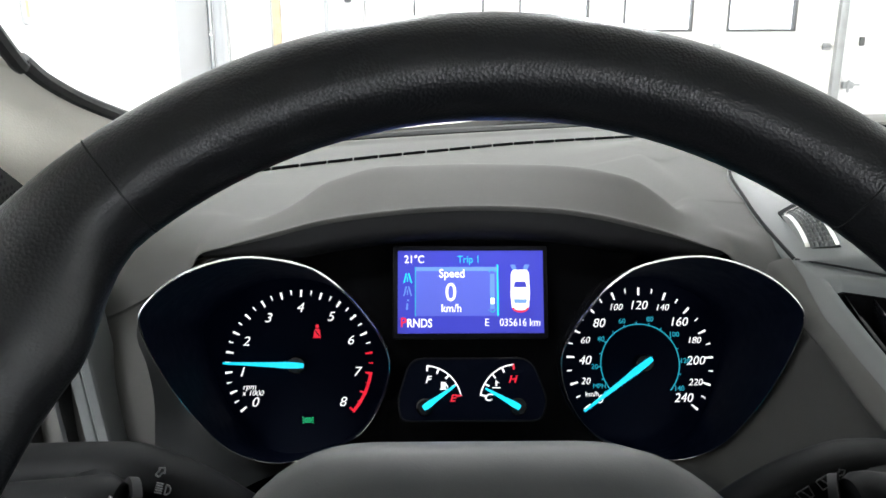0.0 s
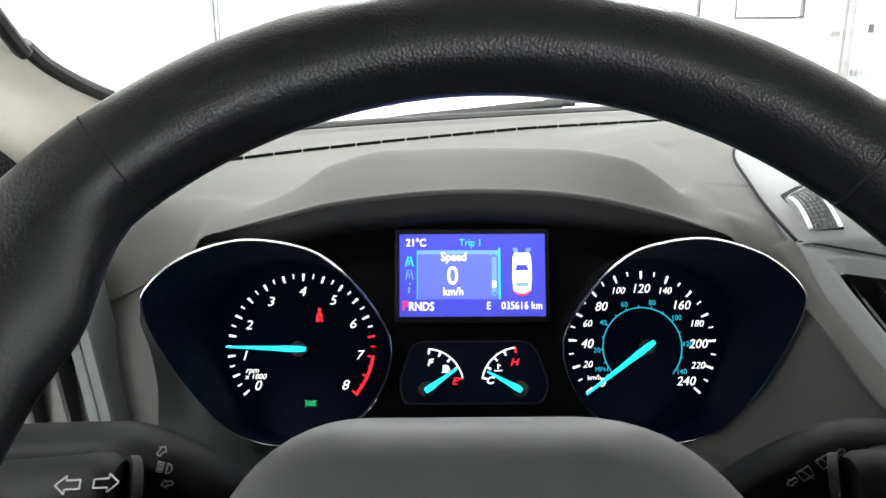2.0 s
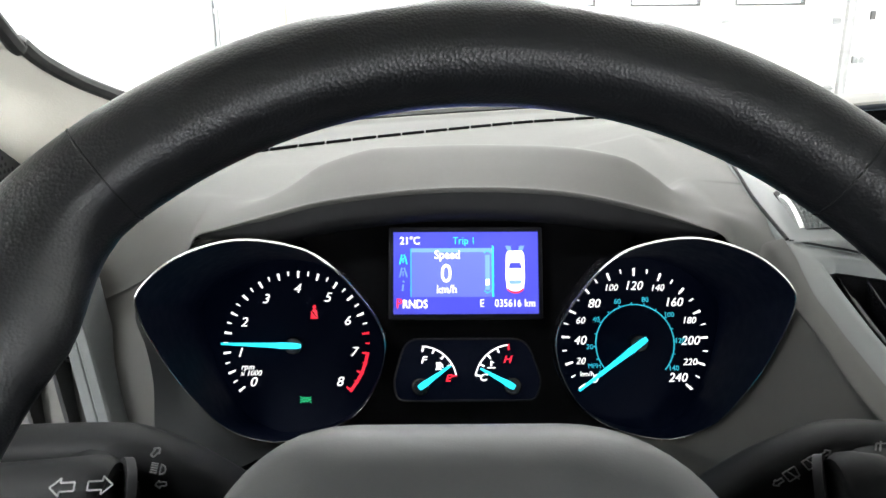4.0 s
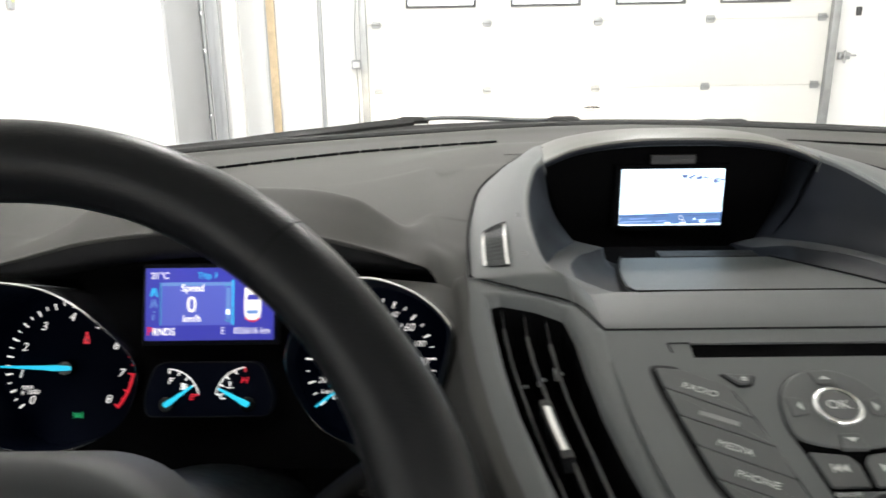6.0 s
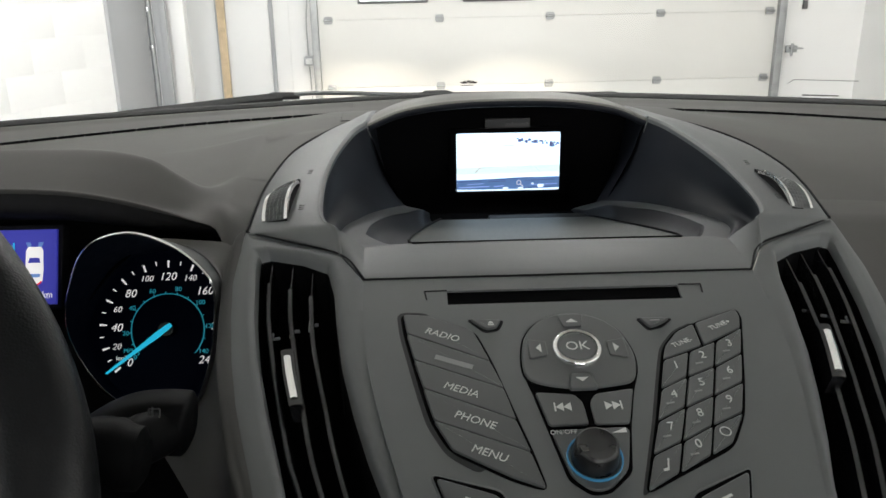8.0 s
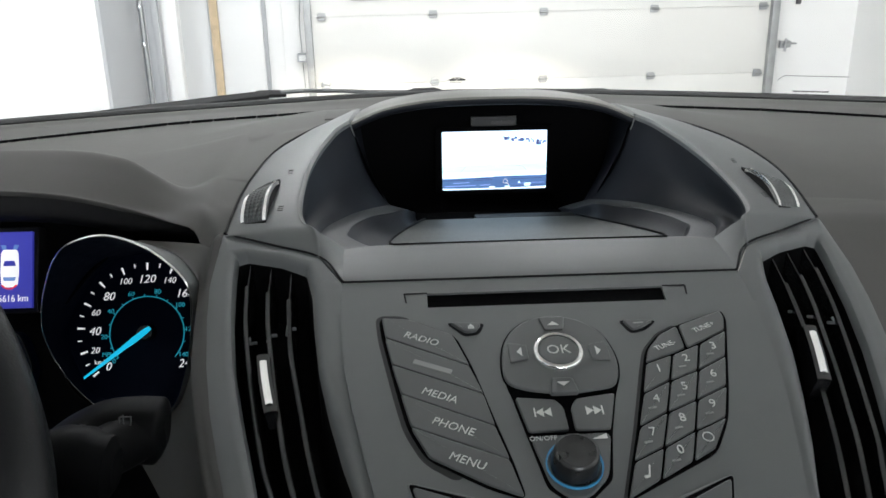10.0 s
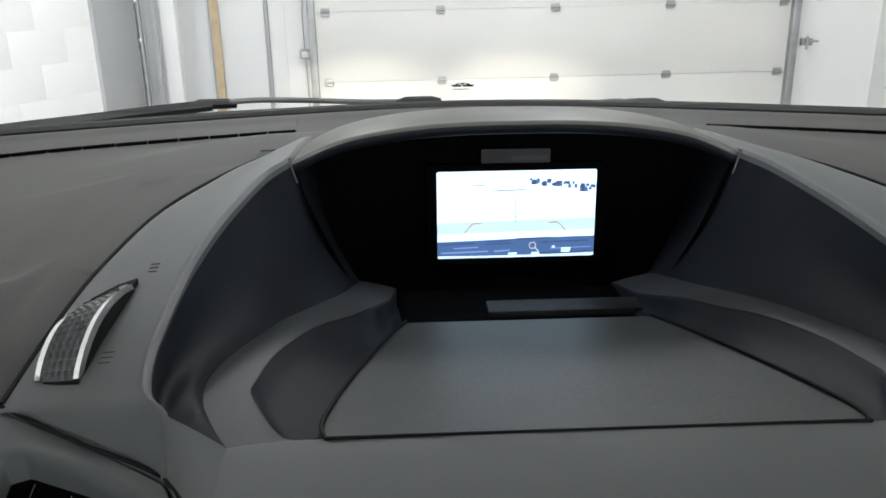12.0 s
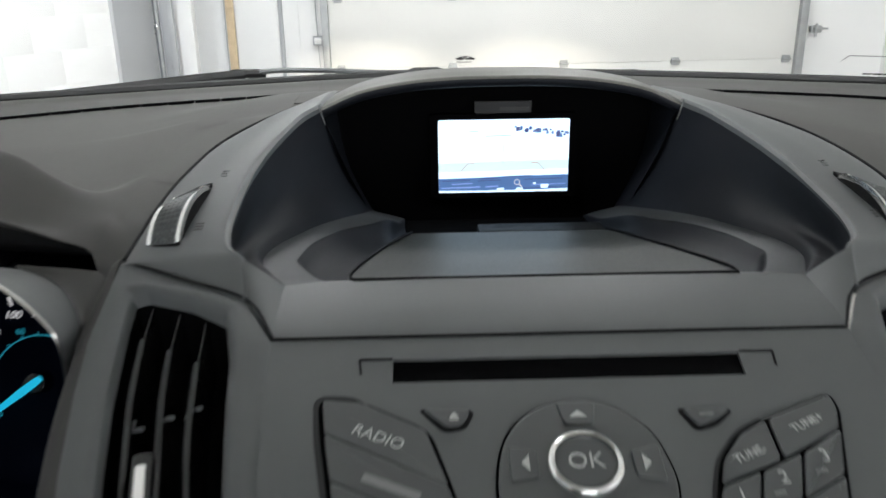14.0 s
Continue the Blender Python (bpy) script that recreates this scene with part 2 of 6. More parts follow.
# console plastic darkened and blued: hood shade and display glow put into the colour
HOOD_SHADE = material("hood_shade_plastic", (0.0085, 0.0100, 0.0140), 0.6, bump=0.08, bump_scale=1500, spread=0.03, scale=40, uneven=0.02, spec=0.2)
RUBBER = material("tray_rubber_mat", (0.048, 0.053, 0.0515), 0.46, bump=0.10, bump_scale=1500, spread=0.06, scale=40, uneven=0.04, spec=0.35)
KNOB = material("black_satin_knob", (0.013, 0.0135, 0.014), 0.30, bump=0.04, bump_scale=1500, spread=0.05, spec=0.45)
BUTTON = material("button_soft_plastic", (0.074, 0.079, 0.0795), 0.36, bump=0.05, bump_scale=1500, spread=0.05, scale=40, uneven=0.03, spec=0.5)
LEVER = material("lever_plastic", (0.0034, 0.0036, 0.0039), 0.58, bump=0.05, bump_scale=1500, spread=0.05, scale=40, uneven=0.02, spec=0.07)
LEATHER = material("wheel_leather", (0.0050, 0.0054, 0.0066), 0.34, bump=0.26, bump_scale=1100, spread=0.1, scale=40, uneven=0.04, spec=0.30)
HUB = material("airbag_cover_plastic", (0.033, 0.035, 0.0365), 0.55, bump=0.06, bump_scale=1600, spread=0.04, scale=40, uneven=0.02)
CHROME = material("chrome", (0.80, 0.80, 0.79), 0.20, 1.0, spread=0.05)
SATIN = material("satin_silver", (0.42, 0.42, 0.42), 0.32, 0.9, spread=0.08)
CLOTH = material("pillar_fabric", (0.80, 0.77, 0.69), 0.85, bump=0.3, bump_scale=700, spread=0.08)
SEAL = material("rubber_seal", (0.012, 0.012, 0.012), 0.6)
PAINT = material("car_paint", (0.35, 0.36, 0.37), 0.15, 0.3, spread=0.03, coat=0.6)
WALL = material("white_wall_paint", (0.80, 0.80, 0.785), 0.7, bump=0.06, bump_scale=60, spread=0.05, scale=1.2)
DOOR_WHITE = material("garage_door_paint", (0.70, 0.695, 0.66), 0.42, bump=0.08, bump_scale=45, spread=0.05, scale=1.5)
STEEL = material("galvanised_steel", (0.36, 0.37, 0.37), 0.42, 0.7, spread=0.2, scale=14)
COLUMN = material("grey_column_paint", (0.40, 0.41, 0.42), 0.5, spread=0.1, scale=3)
WOOD = material("pine_board", (0.60, 0.47, 0.30), 0.6, spread=0.22, scale=16)
CONCRETE = material("concrete_floor", (0.30, 0.29, 0.27), 0.6, bump=0.2, bump_scale=80, spread=0.25, scale=1.8)
FRAME_DARK = material("window_frame_dark", (0.09, 0.09, 0.09), 0.5)
LABEL_GREY = material("printed_grey", (0.50, 0.50, 0.49), 0.5)
LEVER_PRINT = material("dim_lever_print", (0.075, 0.075, 0.075), 0.6)
LABEL_DIM = material("printed_dim_grey", (0.22, 0.22, 0.22), 0.5)
STRIP_GREEN = material("yellow_green_plastic", (0.62, 0.72, 0.22), 0.5)
MARK_DARK = material("printed_black", (0.015, 0.015, 0.015), 0.5)

GLOW_WHITE = glowing("lit_white", (1.0, 0.97, 0.95), 0.6)
GLOW_CYAN = glowing("lit_cyan", (0.02, 0.55, 0.80), 0.7)
GLOW_CYAN_DIM = glowing("lit_cyan_fine", (0.03, 0.42, 0.55), 0.45)
GLOW_RED = glowing("lit_red", (1.0, 0.02, 0.05), 0.36)
GLOW_GREEN = glowing("lit_green", (0.02, 0.65, 0.22), 0.35)
GLOW_RING = glowing("lit_knob_ring", (0.06, 0.30, 0.55), 0.15)
SCREEN_BLUE = glowing("screen_blue", (0.045, 0.05, 0.50), 0.36)
SCREEN_PANEL = glowing("screen_panel_blue", (0.10, 0.13, 0.62), 0.40)
SCREEN_LIGHT = glowing("screen_pale", (0.68, 0.85, 1.0), 1.5)
SCREEN_BAND = glowing("screen_band_blue", (0.14, 0.28, 0.62), 0.5)
SCREEN_DARK = glowing("screen_dark_blue", (0.10, 0.13, 0.36), 0.5)
SCREEN_STREAK = glowing("screen_streak_blue", (0.32, 0.46, 0.85), 0.8)
SCREEN_MINT = glowing("screen_pale_mint", (0.70, 0.95, 0.97), 1.0)
SCREEN_RED = glowing("screen_guide_red", (0.55, 0.18, 0.15), 0.7)
SCREEN_GREY = glowing("screen_guide_grey", (0.35, 0.40, 0.42), 0.7)
TUBE = glowing("lamp_diffuser", (1.0, 0.98, 0.93), 3.0)
DAY = glowing("daylight_backdrop", (0.95, 0.98, 1.0), 2.2)

GLASS = bpy.data.materials.new("clear_glass")
GLASS.use_nodes = True
_nt = GLASS.node_tree
_nt.nodes.remove(_nt.nodes["Principled BSDF"])
_mix, _clear, _gloss = (_nt.nodes.new(k) for k in ("ShaderNodeMixShader", "ShaderNodeBsdfTransparent", "ShaderNodeBsdfGlossy"))
_mix.inputs[0].default_value = 0.04
_gloss.inputs["Roughness"].default_value = 0.02
for _a, _b in ((_clear.outputs[0], _mix.inputs[1]), (_gloss.outputs[0], _mix.inputs[2]), (_mix.outputs[0], _nt.nodes["Material Output"].inputs[0])):
    _nt.links.new(_a, _b)


# ---- the garage ----
WALL_Y = 7.32
XC = 0.389


def structure(name, bm, mat, label, category, smooth=None):
    return tagged(tag_mesh(name, bm, mat, None, "", smooth), label, category, "", "structure")


structure("floor", box((-5, -9, -0.15), (6, 9, 0)), CONCRETE, "smooth grey concrete garage floor", "floor")
structure("ceiling", box((-5, -7, 3.7), (6, 9, 3.85)), WALL, "white painted garage ceiling", "ceiling")
structure("wall_north", join(box((-5, WALL_Y, 0), (-0.39, WALL_Y + 0.2, 3.7)), box((3.58, WALL_Y, 0), (6, WALL_Y + 0.2, 3.7)), box((-0.39, WALL_Y, 2.9), (3.58, WALL_Y + 0.2, 3.7))), WALL, "white painted wall round the garage door", "wall")
structure("wall_east", box((4.44, -7, 0), (4.6, WALL_Y, 3.7)), WALL, "white painted garage side wall", "wall")
structure("wall_south", join(box((-5, -7.2, 0), (DOORWAY[0], -7, 3.7)), box((DOORWAY[1], -7.2, 0), (6, -7, 3.7)), box((DOORWAY[0], -7.2, DOORWAY[2]), (DOORWAY[1], -7, 3.7))), WALL, "white garage wall with an open doorway behind the car", "wall")

# the block wall stands at a slant and ends at a steel column
wall_dir = Vector((-0.40, -0.917, 0)).normalized()
wall_out = Vector((wall_dir.y, -wall_dir.x, 0))
west = Frame((-1.66, 5.6, 0), (-wall_dir.x, -wall_dir.y, 0), (0, 0, 1))
wall_w = structure("wall_west", slab(west, [(-13, 0), (0, 0), (0, 3.7), (-13, 3.7)], -0.2, 0.0), WALL, "white painted concrete block wall", "wall")
block_rows = [0.2 * k for k in range(0, 13)]
shared = None
for k, z0 in enumerate(block_rows):
    for j in range(12):
        a1 = -0.02 - j * 0.41 - (0.2 if k % 2 else 0)
        if shared is None:
            shared = slab(Frame((0, 0, 0), west.u, west.v), [(0.002, 0.002), (0.407, 0.002), (0.407, 0.197), (0.002, 0.197)], 0.0, 0.0012, 0.0005)
            first = part("block", shared, WALL, wall_w)
            block_mesh = first.data
            first.location = west.p(a1 - 0.41, z0)
        else:
            b = new("block", block_mesh)
            b.parent = wall_w
            b.location = west.p(a1 - 0.41, z0)

column = thing("steel_column", "grey painted steel column at the end of a block wall", "column", (-1.79, 6.0, 0))
under(part("post", box((-1.96, 5.6, 0), (-1.635, 6.38, 3.7), 0.008), COLUMN, None), column)
rail = thing("door_rail", "galvanised steel guide rail with roller brackets on a grey column", "rail", (-1.6, 6.44, 0))
under(part("tube", tube([(-1.630, 6.44, 0.0), (-1.630, 6.44, 3.0)], 0.020, 12), STEEL, None), rail)
under(part("backplate", join(box((-1.612, 6.47, 0), (-1.555, 6.50, 3.2), 0.004), box((-1.555, 6.455, 0), (-1.515, 6.50, 3.2), 0.004)), COLUMN, None, "grey painted back plate"), rail)
for zb in (0.55, 1.06, 1.34, 1.75):
    under(part("bracket", join(box((-1.672, 6.41, zb - 0.02), (-1.622, 6.43, zb + 0.02), 0.003), tube([(-1.685, 6.42, zb), (-1.635, 6.42, zb)], 0.015, 10), tube([(-1.645, 6.40, zb - 0.05), (-1.645, 6.43, zb - 0.05)], 0.008, 8)), CHROME, None), rail)
white_post = thing("door_post", "white painted wooden door post", "post", (-1.45, 6.62, 0))
under(part("post", box((-1.512, 6.56, 0), (-1.40, 6.66, 3.2), 0.006), WALL, None), white_post)
board = thing("wooden_board", "upright bare pine board leaning on the white wall", "board", (-1.29, 7.2, 0))
under(part("plank", box((-1.312, 7.28, 0), (-1.242, 7.3, 3.0), 0.004), WOOD, None), board)
under(part("edge_strip", box((-1.326, 7.283, 0), (-1.3125, 7.3, 3.0), 0.002), COLUMN, None, "grey edge strip"), board)
strip = thing("wall_strip", "white wall panel with a raised joint strip", "panel", (-0.83, 7.3, 0))
under(part("strip", box((-0.868, 7.295, 0), (-0.835, 7.316, 3.4), 0.003), COLUMN, None), strip)
under(part("panel", box((-1.235, 7.302, 0), (-0.872, 7.316, 3.4), 0.003), WALL, None), strip)
under(part("panel", box((-0.831, 7.306, 0), (-0.70, 7.316, 3.4), 0.003), WALL, None), strip)

# sectional door
door = thing("garage_door", "white sectional garage door with four windows, closed", "garage door", (1.6, 7.22, 0))
WIN_X = [-0.08 + 0.905 * k for k in range(4)]
SECTIONS = [(0.02, 0.655), (0.655, 1.232), (1.232, 1.81), (1.81, 2.39), (2.39, 2.97)]
for k, (z0, z1) in enumerate(SECTIONS):
    if k == 2:
        bm = box((-0.43, 7.22, z0 + 0.001), (3.63, 7.265, z0 + 0.13))
        bm = join(bm, box((-0.43, 7.22, z1 - 0.13), (3.63, 7.265, z1 - 0.001)))
        edges = [-0.43] + [e for x in WIN_X for e in (x, x + 0.605)] + [3.63]
        for a, b in zip(edges[::2], edges[1::2]):
            bm = join(bm, box((a, 7.22, z0 + 0.13), (b, 7.265, z1 - 0.13)))
    else:
        bm = box((-0.43, 7.22, z0 + 0.001), (3.63, 7.265, z1 - 0.001), 0.002)
    bm = join(bm, box((-0.43, 7.25, z1 - 0.012), (3.63, 7.26, z1 + 0.012)))
    under(part("section", bm, DOOR_WHITE, None), door)
for x in WIN_X:
    z0, z1 = SECTIONS[2][0] + 0.13, SECTIONS[2][1] - 0.13
    window = under(part("window", join(box((x, 7.205, z0), (x + 0.605, 7.275, z0 + 0.022), 0.003), box((x, 7.205, z1 - 0.022), (x + 0.605, 7.275, z1), 0.003), box((x, 7.205, z0 + 0.022), (x + 0.02, 7.275, z1 - 0.022), 0.003), box((x + 0.585, 7.205, z0 + 0.022), (x + 0.605, 7.275, z1 - 0.022), 0.003)), FRAME_DARK, None, "dark plastic window frame"), door)
    pane = part("pane", box((x + 0.02, 7.235, z0 + 0.022), (x + 0.585, 7.241, z1 - 0.022)), GLASS, window, "clear glass pane")
    pane.matrix_parent_inverse = Matrix.Translation(door.location).inverted()
    pane.matrix_parent_inverse = Matrix.Identity(4)
    pane.visible_shadow = False
for zj in (0.655, 1.232, 1.81):
    for x in (-0.34, 0.62, 1.584, 2.558, 3.53):
        bm = join(box((x - 0.034, 7.2, zj - 0.032), (x + 0.034, 7.217, zj - 0.008), 0.003), box((x - 0.034, 7.2, zj + 0.008), (x + 0.034, 7.217, zj + 0.032), 0.003), tube([(x - 0.04, 7.196, zj), (x + 0.04, 7.196, zj)], 0.011, 8))
        under(part("hinge", bm, STEEL, None, "galvanised hinge"), door)
for name, x0, x1 in (("left", -0.485, -0.425), ("right", 3.60, 3.665)):
    bm = join(box((x0, 7.16, 0), (x1, 7.18, 2.9), 0.003), box((x0, 7.18, 0), (x0 + 0.012, 7.3, 2.9), 0.002), box((x1 - 0.012, 7.18, 0), (x1, 7.23, 2.9), 0.002))
    under(part("track", bm, STEEL, None, "galvanised steel door track"), door)
under(part("lock", join(box((3.705, 7.17, 0.87), (3.80, 7.21, 0.93), 0.004), tube([(3.74, 7.15, 0.84), (3.74, 7.15, 0.95)], 0.012, 8), box((3.72, 7.12, 0.9), (3.83, 7.17, 0.915), 0.003)), STEEL, None, "steel slide lock"), door)
door.rotation_euler = (0, radians(-0.5), 0)

switch = thing("switch_box", "small grey switch box with a hanging cable", "switch", (-0.6, 7.28, 0.9))
part("case", box((-0.585, 7.25, 0.835), (-0.495, 7.315, 0.91), 0.006), COLUMN, switch)
part("cover", box((-0.57, 7.243, 0.848), (-0.51, 7.2502, 0.897), 0.003), WALL, switch)
part("cable", tube(spline([(-0.545, 7.3, 0.90), (-0.55, 7.3, 1.2), (-0.52, 7.3, 1.6), (-0.53, 7.3, 2.2), (-0.55, 7.3, 3.6)], 24), 0.0035, 6), STEEL, switch)
part("cable", tube(spline([(-0.545, 7.3, 0.84), (-0.535, 7.3, 0.5), (-0.545, 7.3, 0.05)], 12), 0.0035, 6), STEEL, switch)
button = thing("wall_switch", "small dark push button on the white wall", "switch", (3.88, 7.3, 1.3))
under(part("case", box((3.86, 7.29, 1.255), (3.9, 7.318, 1.33), 0.004), FRAME_DARK, None), button)
bracket = thing("junction_box", "small grey junction box on a hanging cable", "box", (-0.66, 7.2, 1.68))
under(part("case", box((-0.69, 7.27, 1.60), (-0.63, 7.3202, 1.78), 0.004), FRAME_DARK, None), bracket)

strap = thing("wall_strip_light", "narrow yellow green strip in a grey holder on a wall", "strip", (-2.11, 4.55, 1.42))
SW = Frame((-2.112, 4.545, 1.42), west.u, (0, 0, 1))
under(part("holder", slab(SW, rounded([(-0.016, 0.0), (0.004, -0.012), (0.016, 0.02), (0.014, 0.5), (-0.016, 0.5)], 0.004), 0.0, 0.03, 0.004), COLUMN, None), strap)
under(part("strip", slab(SW, [(-0.008, 0.03), (0.008, 0.03), (0.008, 0.48), (-0.008, 0.48)], 0.03, 0.032), STRIP_GREEN, None), strap)
# added fittings, out of view, one for each assumed tube
for tx, ty, _ in TUBES:
    fixture = thing("unseen_ceiling_light", "unseen white ceiling fitting added for a tube lamp, switched on", "ceiling light", (tx, ty, 3.7), "ceiling lights")
    under(part("housing", box((tx - 0.14, ty - 0.78, 3.62), (tx + 0.14, ty + 0.78, 3.7), 0.01), WALL, None), fixture)
    under(part("diffuser", box((tx - 0.12, ty - 0.76, 3.6), (tx + 0.12, ty + 0.76, 3.62), 0.006), TUBE, None), fixture)
structure("ground", box((-60, -80, -0.35), (60, 80, -0.16)), CONCRETE, "grey yard ground outside the garage", "ground")
structure("backdrop", box((-12, 12, -0.15), (16, 12.1, 9)), DAY, "bright overcast daylight outside the door", "backdrop")

# ---- the car: shell, windscreen, dashboard ----
def base_y(x):
    return 1.012 - 0.58 * min(abs(x - XC), 0.62) ** 2


def ease(v):
    v = min(max(v, 0.0), 1.0)
    return v * v * (3 - 2 * v)


def dash_z(x, f):
    """Height of the dashboard top; f goes from the windscreen (0) to the driver's edge (1)."""
    zs = (1.330, 1.324, 1.321, 1.318, 1.313, 1.305)
    s = f * 5
    i = min(int(s), 4)
    rise = ease((0.30 - abs(x - XC)) / 0.16) * ease((0.95 - f) / 0.45) * ease((f - 0.15) / 0.25)
    return zs[i] + (zs[i + 1] - zs[i]) * (s - i) + 0.020 * rise + 0.005 * math.exp(-((x - XC) / 0.2) ** 2) * (1 - f)


dash = thing("dashboard", "dark grey soft plastic dashboard under the windscreen", "dashboard", (0.389, 0.8, 1.2))
xs = [-0.36, -0.28, -0.18, -0.08, 0.02, 0.12, 0.2, 0.29, 0.389, 0.49, 0.58, 0.67, 0.78, 0.9, 1.02, 1.14]


CREST = ((-0.136, 1.3055), (-0.104, 1.3230), (-0.058, 1.3405), (-0.034, 1.3465), (0.02, 1.3480), (0.085, 1.3480), (0.108, 1.3465), (0.135, 1.3405), (0.152, 1.3340), (0.168, 1.3240), (0.178, 1.3120))


def crest_z(x):
    """Height of the crest of the visor over the instruments."""
    x = min(max(x, CREST[0][0]), CREST[-1][0])
    for (x0, z0), (x1, z1) in zip(CREST, CREST[1:]):
        if x <= x1:
            return z0 + (z1 - z0) * (x - x0) / (x1 - x0)


STEPS = (0.0, 0.07, 0.14, 0.21, 0.28, 0.35, 0.42, 0.49, 0.56, 0.62)


def dash_rows(columns, steps):
    out = [[(x, base_y(x) + 0.03, 1.305) for x in columns]]
    for g in steps:
        out.append([(x, base_y(x) - g * (base_y(x) - 0.622), dash_z(x, g)) for x in columns])
    return out


CL = Frame((0.025, 0.5965, 1.257), (1, 0, 0), (0, 0.39, 0.92))
# driver's side: the top and the visor over the instruments are one skin
vu = (-0.160, -0.118, -0.0785, -0.012, 0.055, 0.105, 0.152)
vv = (0.0465, 0.0585, 0.068, 0.0745, 0.0725, 0.0625, 0.0470)
edge_pts = spline([CL.p(u, v, 0.015) for u, v in zip(vu, vv)], 19)
west_cols = [(x, None) for x in (-0.36, -0.30, -0.24, -0.19, -0.155, -0.142)] + [(p.x, p) for p in edge_pts] + [(x, None) for x in (0.186, 0.20, 0.213, 0.23, 0.245)]
FRONT = {-0.36: (0.612, 1.215), -0.30: (0.607, 1.236), -0.24: (0.601, 1.256), -0.19: (0.5975, 1.272), -0.155: (0.6005, 1.290), -0.142: (0.6022, 1.2965), 0.186: (0.5885, 1.2990), 0.20: (0.5740, 1.3040), 0.213: (0.572, 1.3045), 0.23: (0.60, 1.302), 0.245: (0.624, 1.300)}
LIP_DROP = [0.001 + 0.015 * math.sin(math.pi / 2 * min(1.0, min(k, 18 - k) / 5)) for k in range(19)]
west_rows = [[] for _ in range(len(STEPS) + 9)]
for column, (x, p) in enumerate(west_cols):
    back = base_y(x)
    front_y = p.y if p else FRONT[x][0]
    lift = 0.011 * max(0.0, 1 - ((x - 0.022) / 0.165) ** 2) if p else 0.0
    fall = {-0.36: 0.070, -0.30: 0.022, -0.24: 0.004}.get(x, 0.0)
    west_rows[0].append((x, back + 0.03, 1.305 - fall))
    for k, g in enumerate(STEPS):
        y = back - g * (0.88 if p else 1.0) * (back - 0.622)
        west_rows[k + 1].append((x, y, dash_z(x, g * (0.88 if p else 1.0)) - fall))
    swell = max(0.0, 1 - ((x - 0.022) / 0.158) ** 2) ** 0.7 if p else 0.0
    d = 0.012 + 0.043 * swell
    crest = crest_z(x) if p else 0.0
    lip_z = p.z if p else FRONT[x][1]
    side_share = 0.0 if not p else max(1 - (column - 6) / 5, 1 - (24 - column) / 2.6, 0.0)
    for k, (y, share) in enumerate(((front_y + d + 0.055, 0.0), (front_y + d + 0.016, 0.25), (front_y + d + 0.004, 0.86), (front_y + d - 0.003, 1.0), (front_y + d * 0.45 + 0.003, 2.0), (front_y + 0.0035, 3.0))):
        turn = radians(74 * k / 6)
        roll_y = front_y + 0.075 * (1 - math.sin(turn) / math.sin(radians(74)))
        top = dash_z(x, (back - front_y - 0.075) / (back - 0.612)) - fall
        roll_z = top - (top - lip_z) * (1 - math.cos(turn)) / (1 - math.cos(radians(74)))
        if x > 0.1:
            near = (k + 1) / 7
            roll_y = front_y + 0.11 * (1 - near)
            top = dash_z(x, (back - front_y - 0.11) / (back - 0.612))
            roll_z = top + (lip_z - top) * near ** 1.4
        if not p:
            west_rows[k + 1 + len(STEPS)].append((x, roll_y, roll_z))
            continue
        base = dash_z(x, (back - y) / (back - 0.612))
        if share <= 1:
            z = base + max(0.0, crest - base) * share
        else:
            z = crest + (lip_z - crest) * (0.42 if share == 2 else 0.93)
        west_rows[k + 1 + len(STEPS)].append((x, y + (roll_y - y) * side_share, z + (roll_z - z) * side_share))
    west_rows[-2].append((x, front_y, p.z if p else FRONT[x][1]))
    west_rows[-1].append(tuple(p - CL.v * 0.0030 * min(1.0, min(column - 6, 24 - column) / 3) - CL.n * 0.0022) if p else (x, front_y - 0.0025, FRONT[x][1] - 0.0035))


def to_console(x, y, z):
    """The top rises to meet the flank of the centre console."""
    line = ((0.56, 0.2040, 1.3095), (0.6213, 0.2045, 1.3195), (0.6583, 0.2080, 1.3265), (0.7075, 0.2162, 1.3335), (0.7473, 0.2345, 1.340), (0.80, 0.262, 1.345))
    if not 0.56 < y < 0.80:
        return (x, y, z)
    for (y0, x0, z0), (y1, x1, z1) in zip(line, line[1:]):
        if y <= y1:
            f = (y - y0) / (y1 - y0)
            xs_, zs_ = x0 + (x1 - x0) * f, z0 + (z1 - z0) * f - 0.0012
            return (x, y, z + ease((x - xs_ + 0.055) / 0.055) * ease((0.80 - y) / 0.06) * ease((y - 0.575) / 0.03) * max(0.0, zs_ - z))


west_rows = [row if k == 0 or k >= len(west_rows) - 2 else [to_console(*p) for p in row] for k, row in enumerate(west_rows)]
part("top_panel", patch(west_rows, 90, 110), DASH, dash, "grey top with an arched instrument visor")
part("top_panel", patch(dash_rows([0.533, 0.56, 0.62, 0.68, 0.76, 0.86, 0.96, 1.06, 1.14], STEPS + (0.75, 0.88, 1.0)), 50, 50, 0.010), DASH, dash)
part("top_panel", patch(dash_rows([0.2451, 0.29, 0.34, 0.389, 0.438, 0.488, 0.5329], STEPS[:8]), 34, 30, 0.010), DASH, dash)
for s in (-1, 1):
    part("top_filler", patch([[(XC + s * u, y, dash_z(XC + s * u, (base_y(XC + s * u) - y) / (base_y(XC + s * u) - 0.622)) - 0.0006) for u in (0.1445, 0.136, 0.126)] for y in (0.755, 0.785, 0.822)], 6, 6, 0.004), DASH, dash)
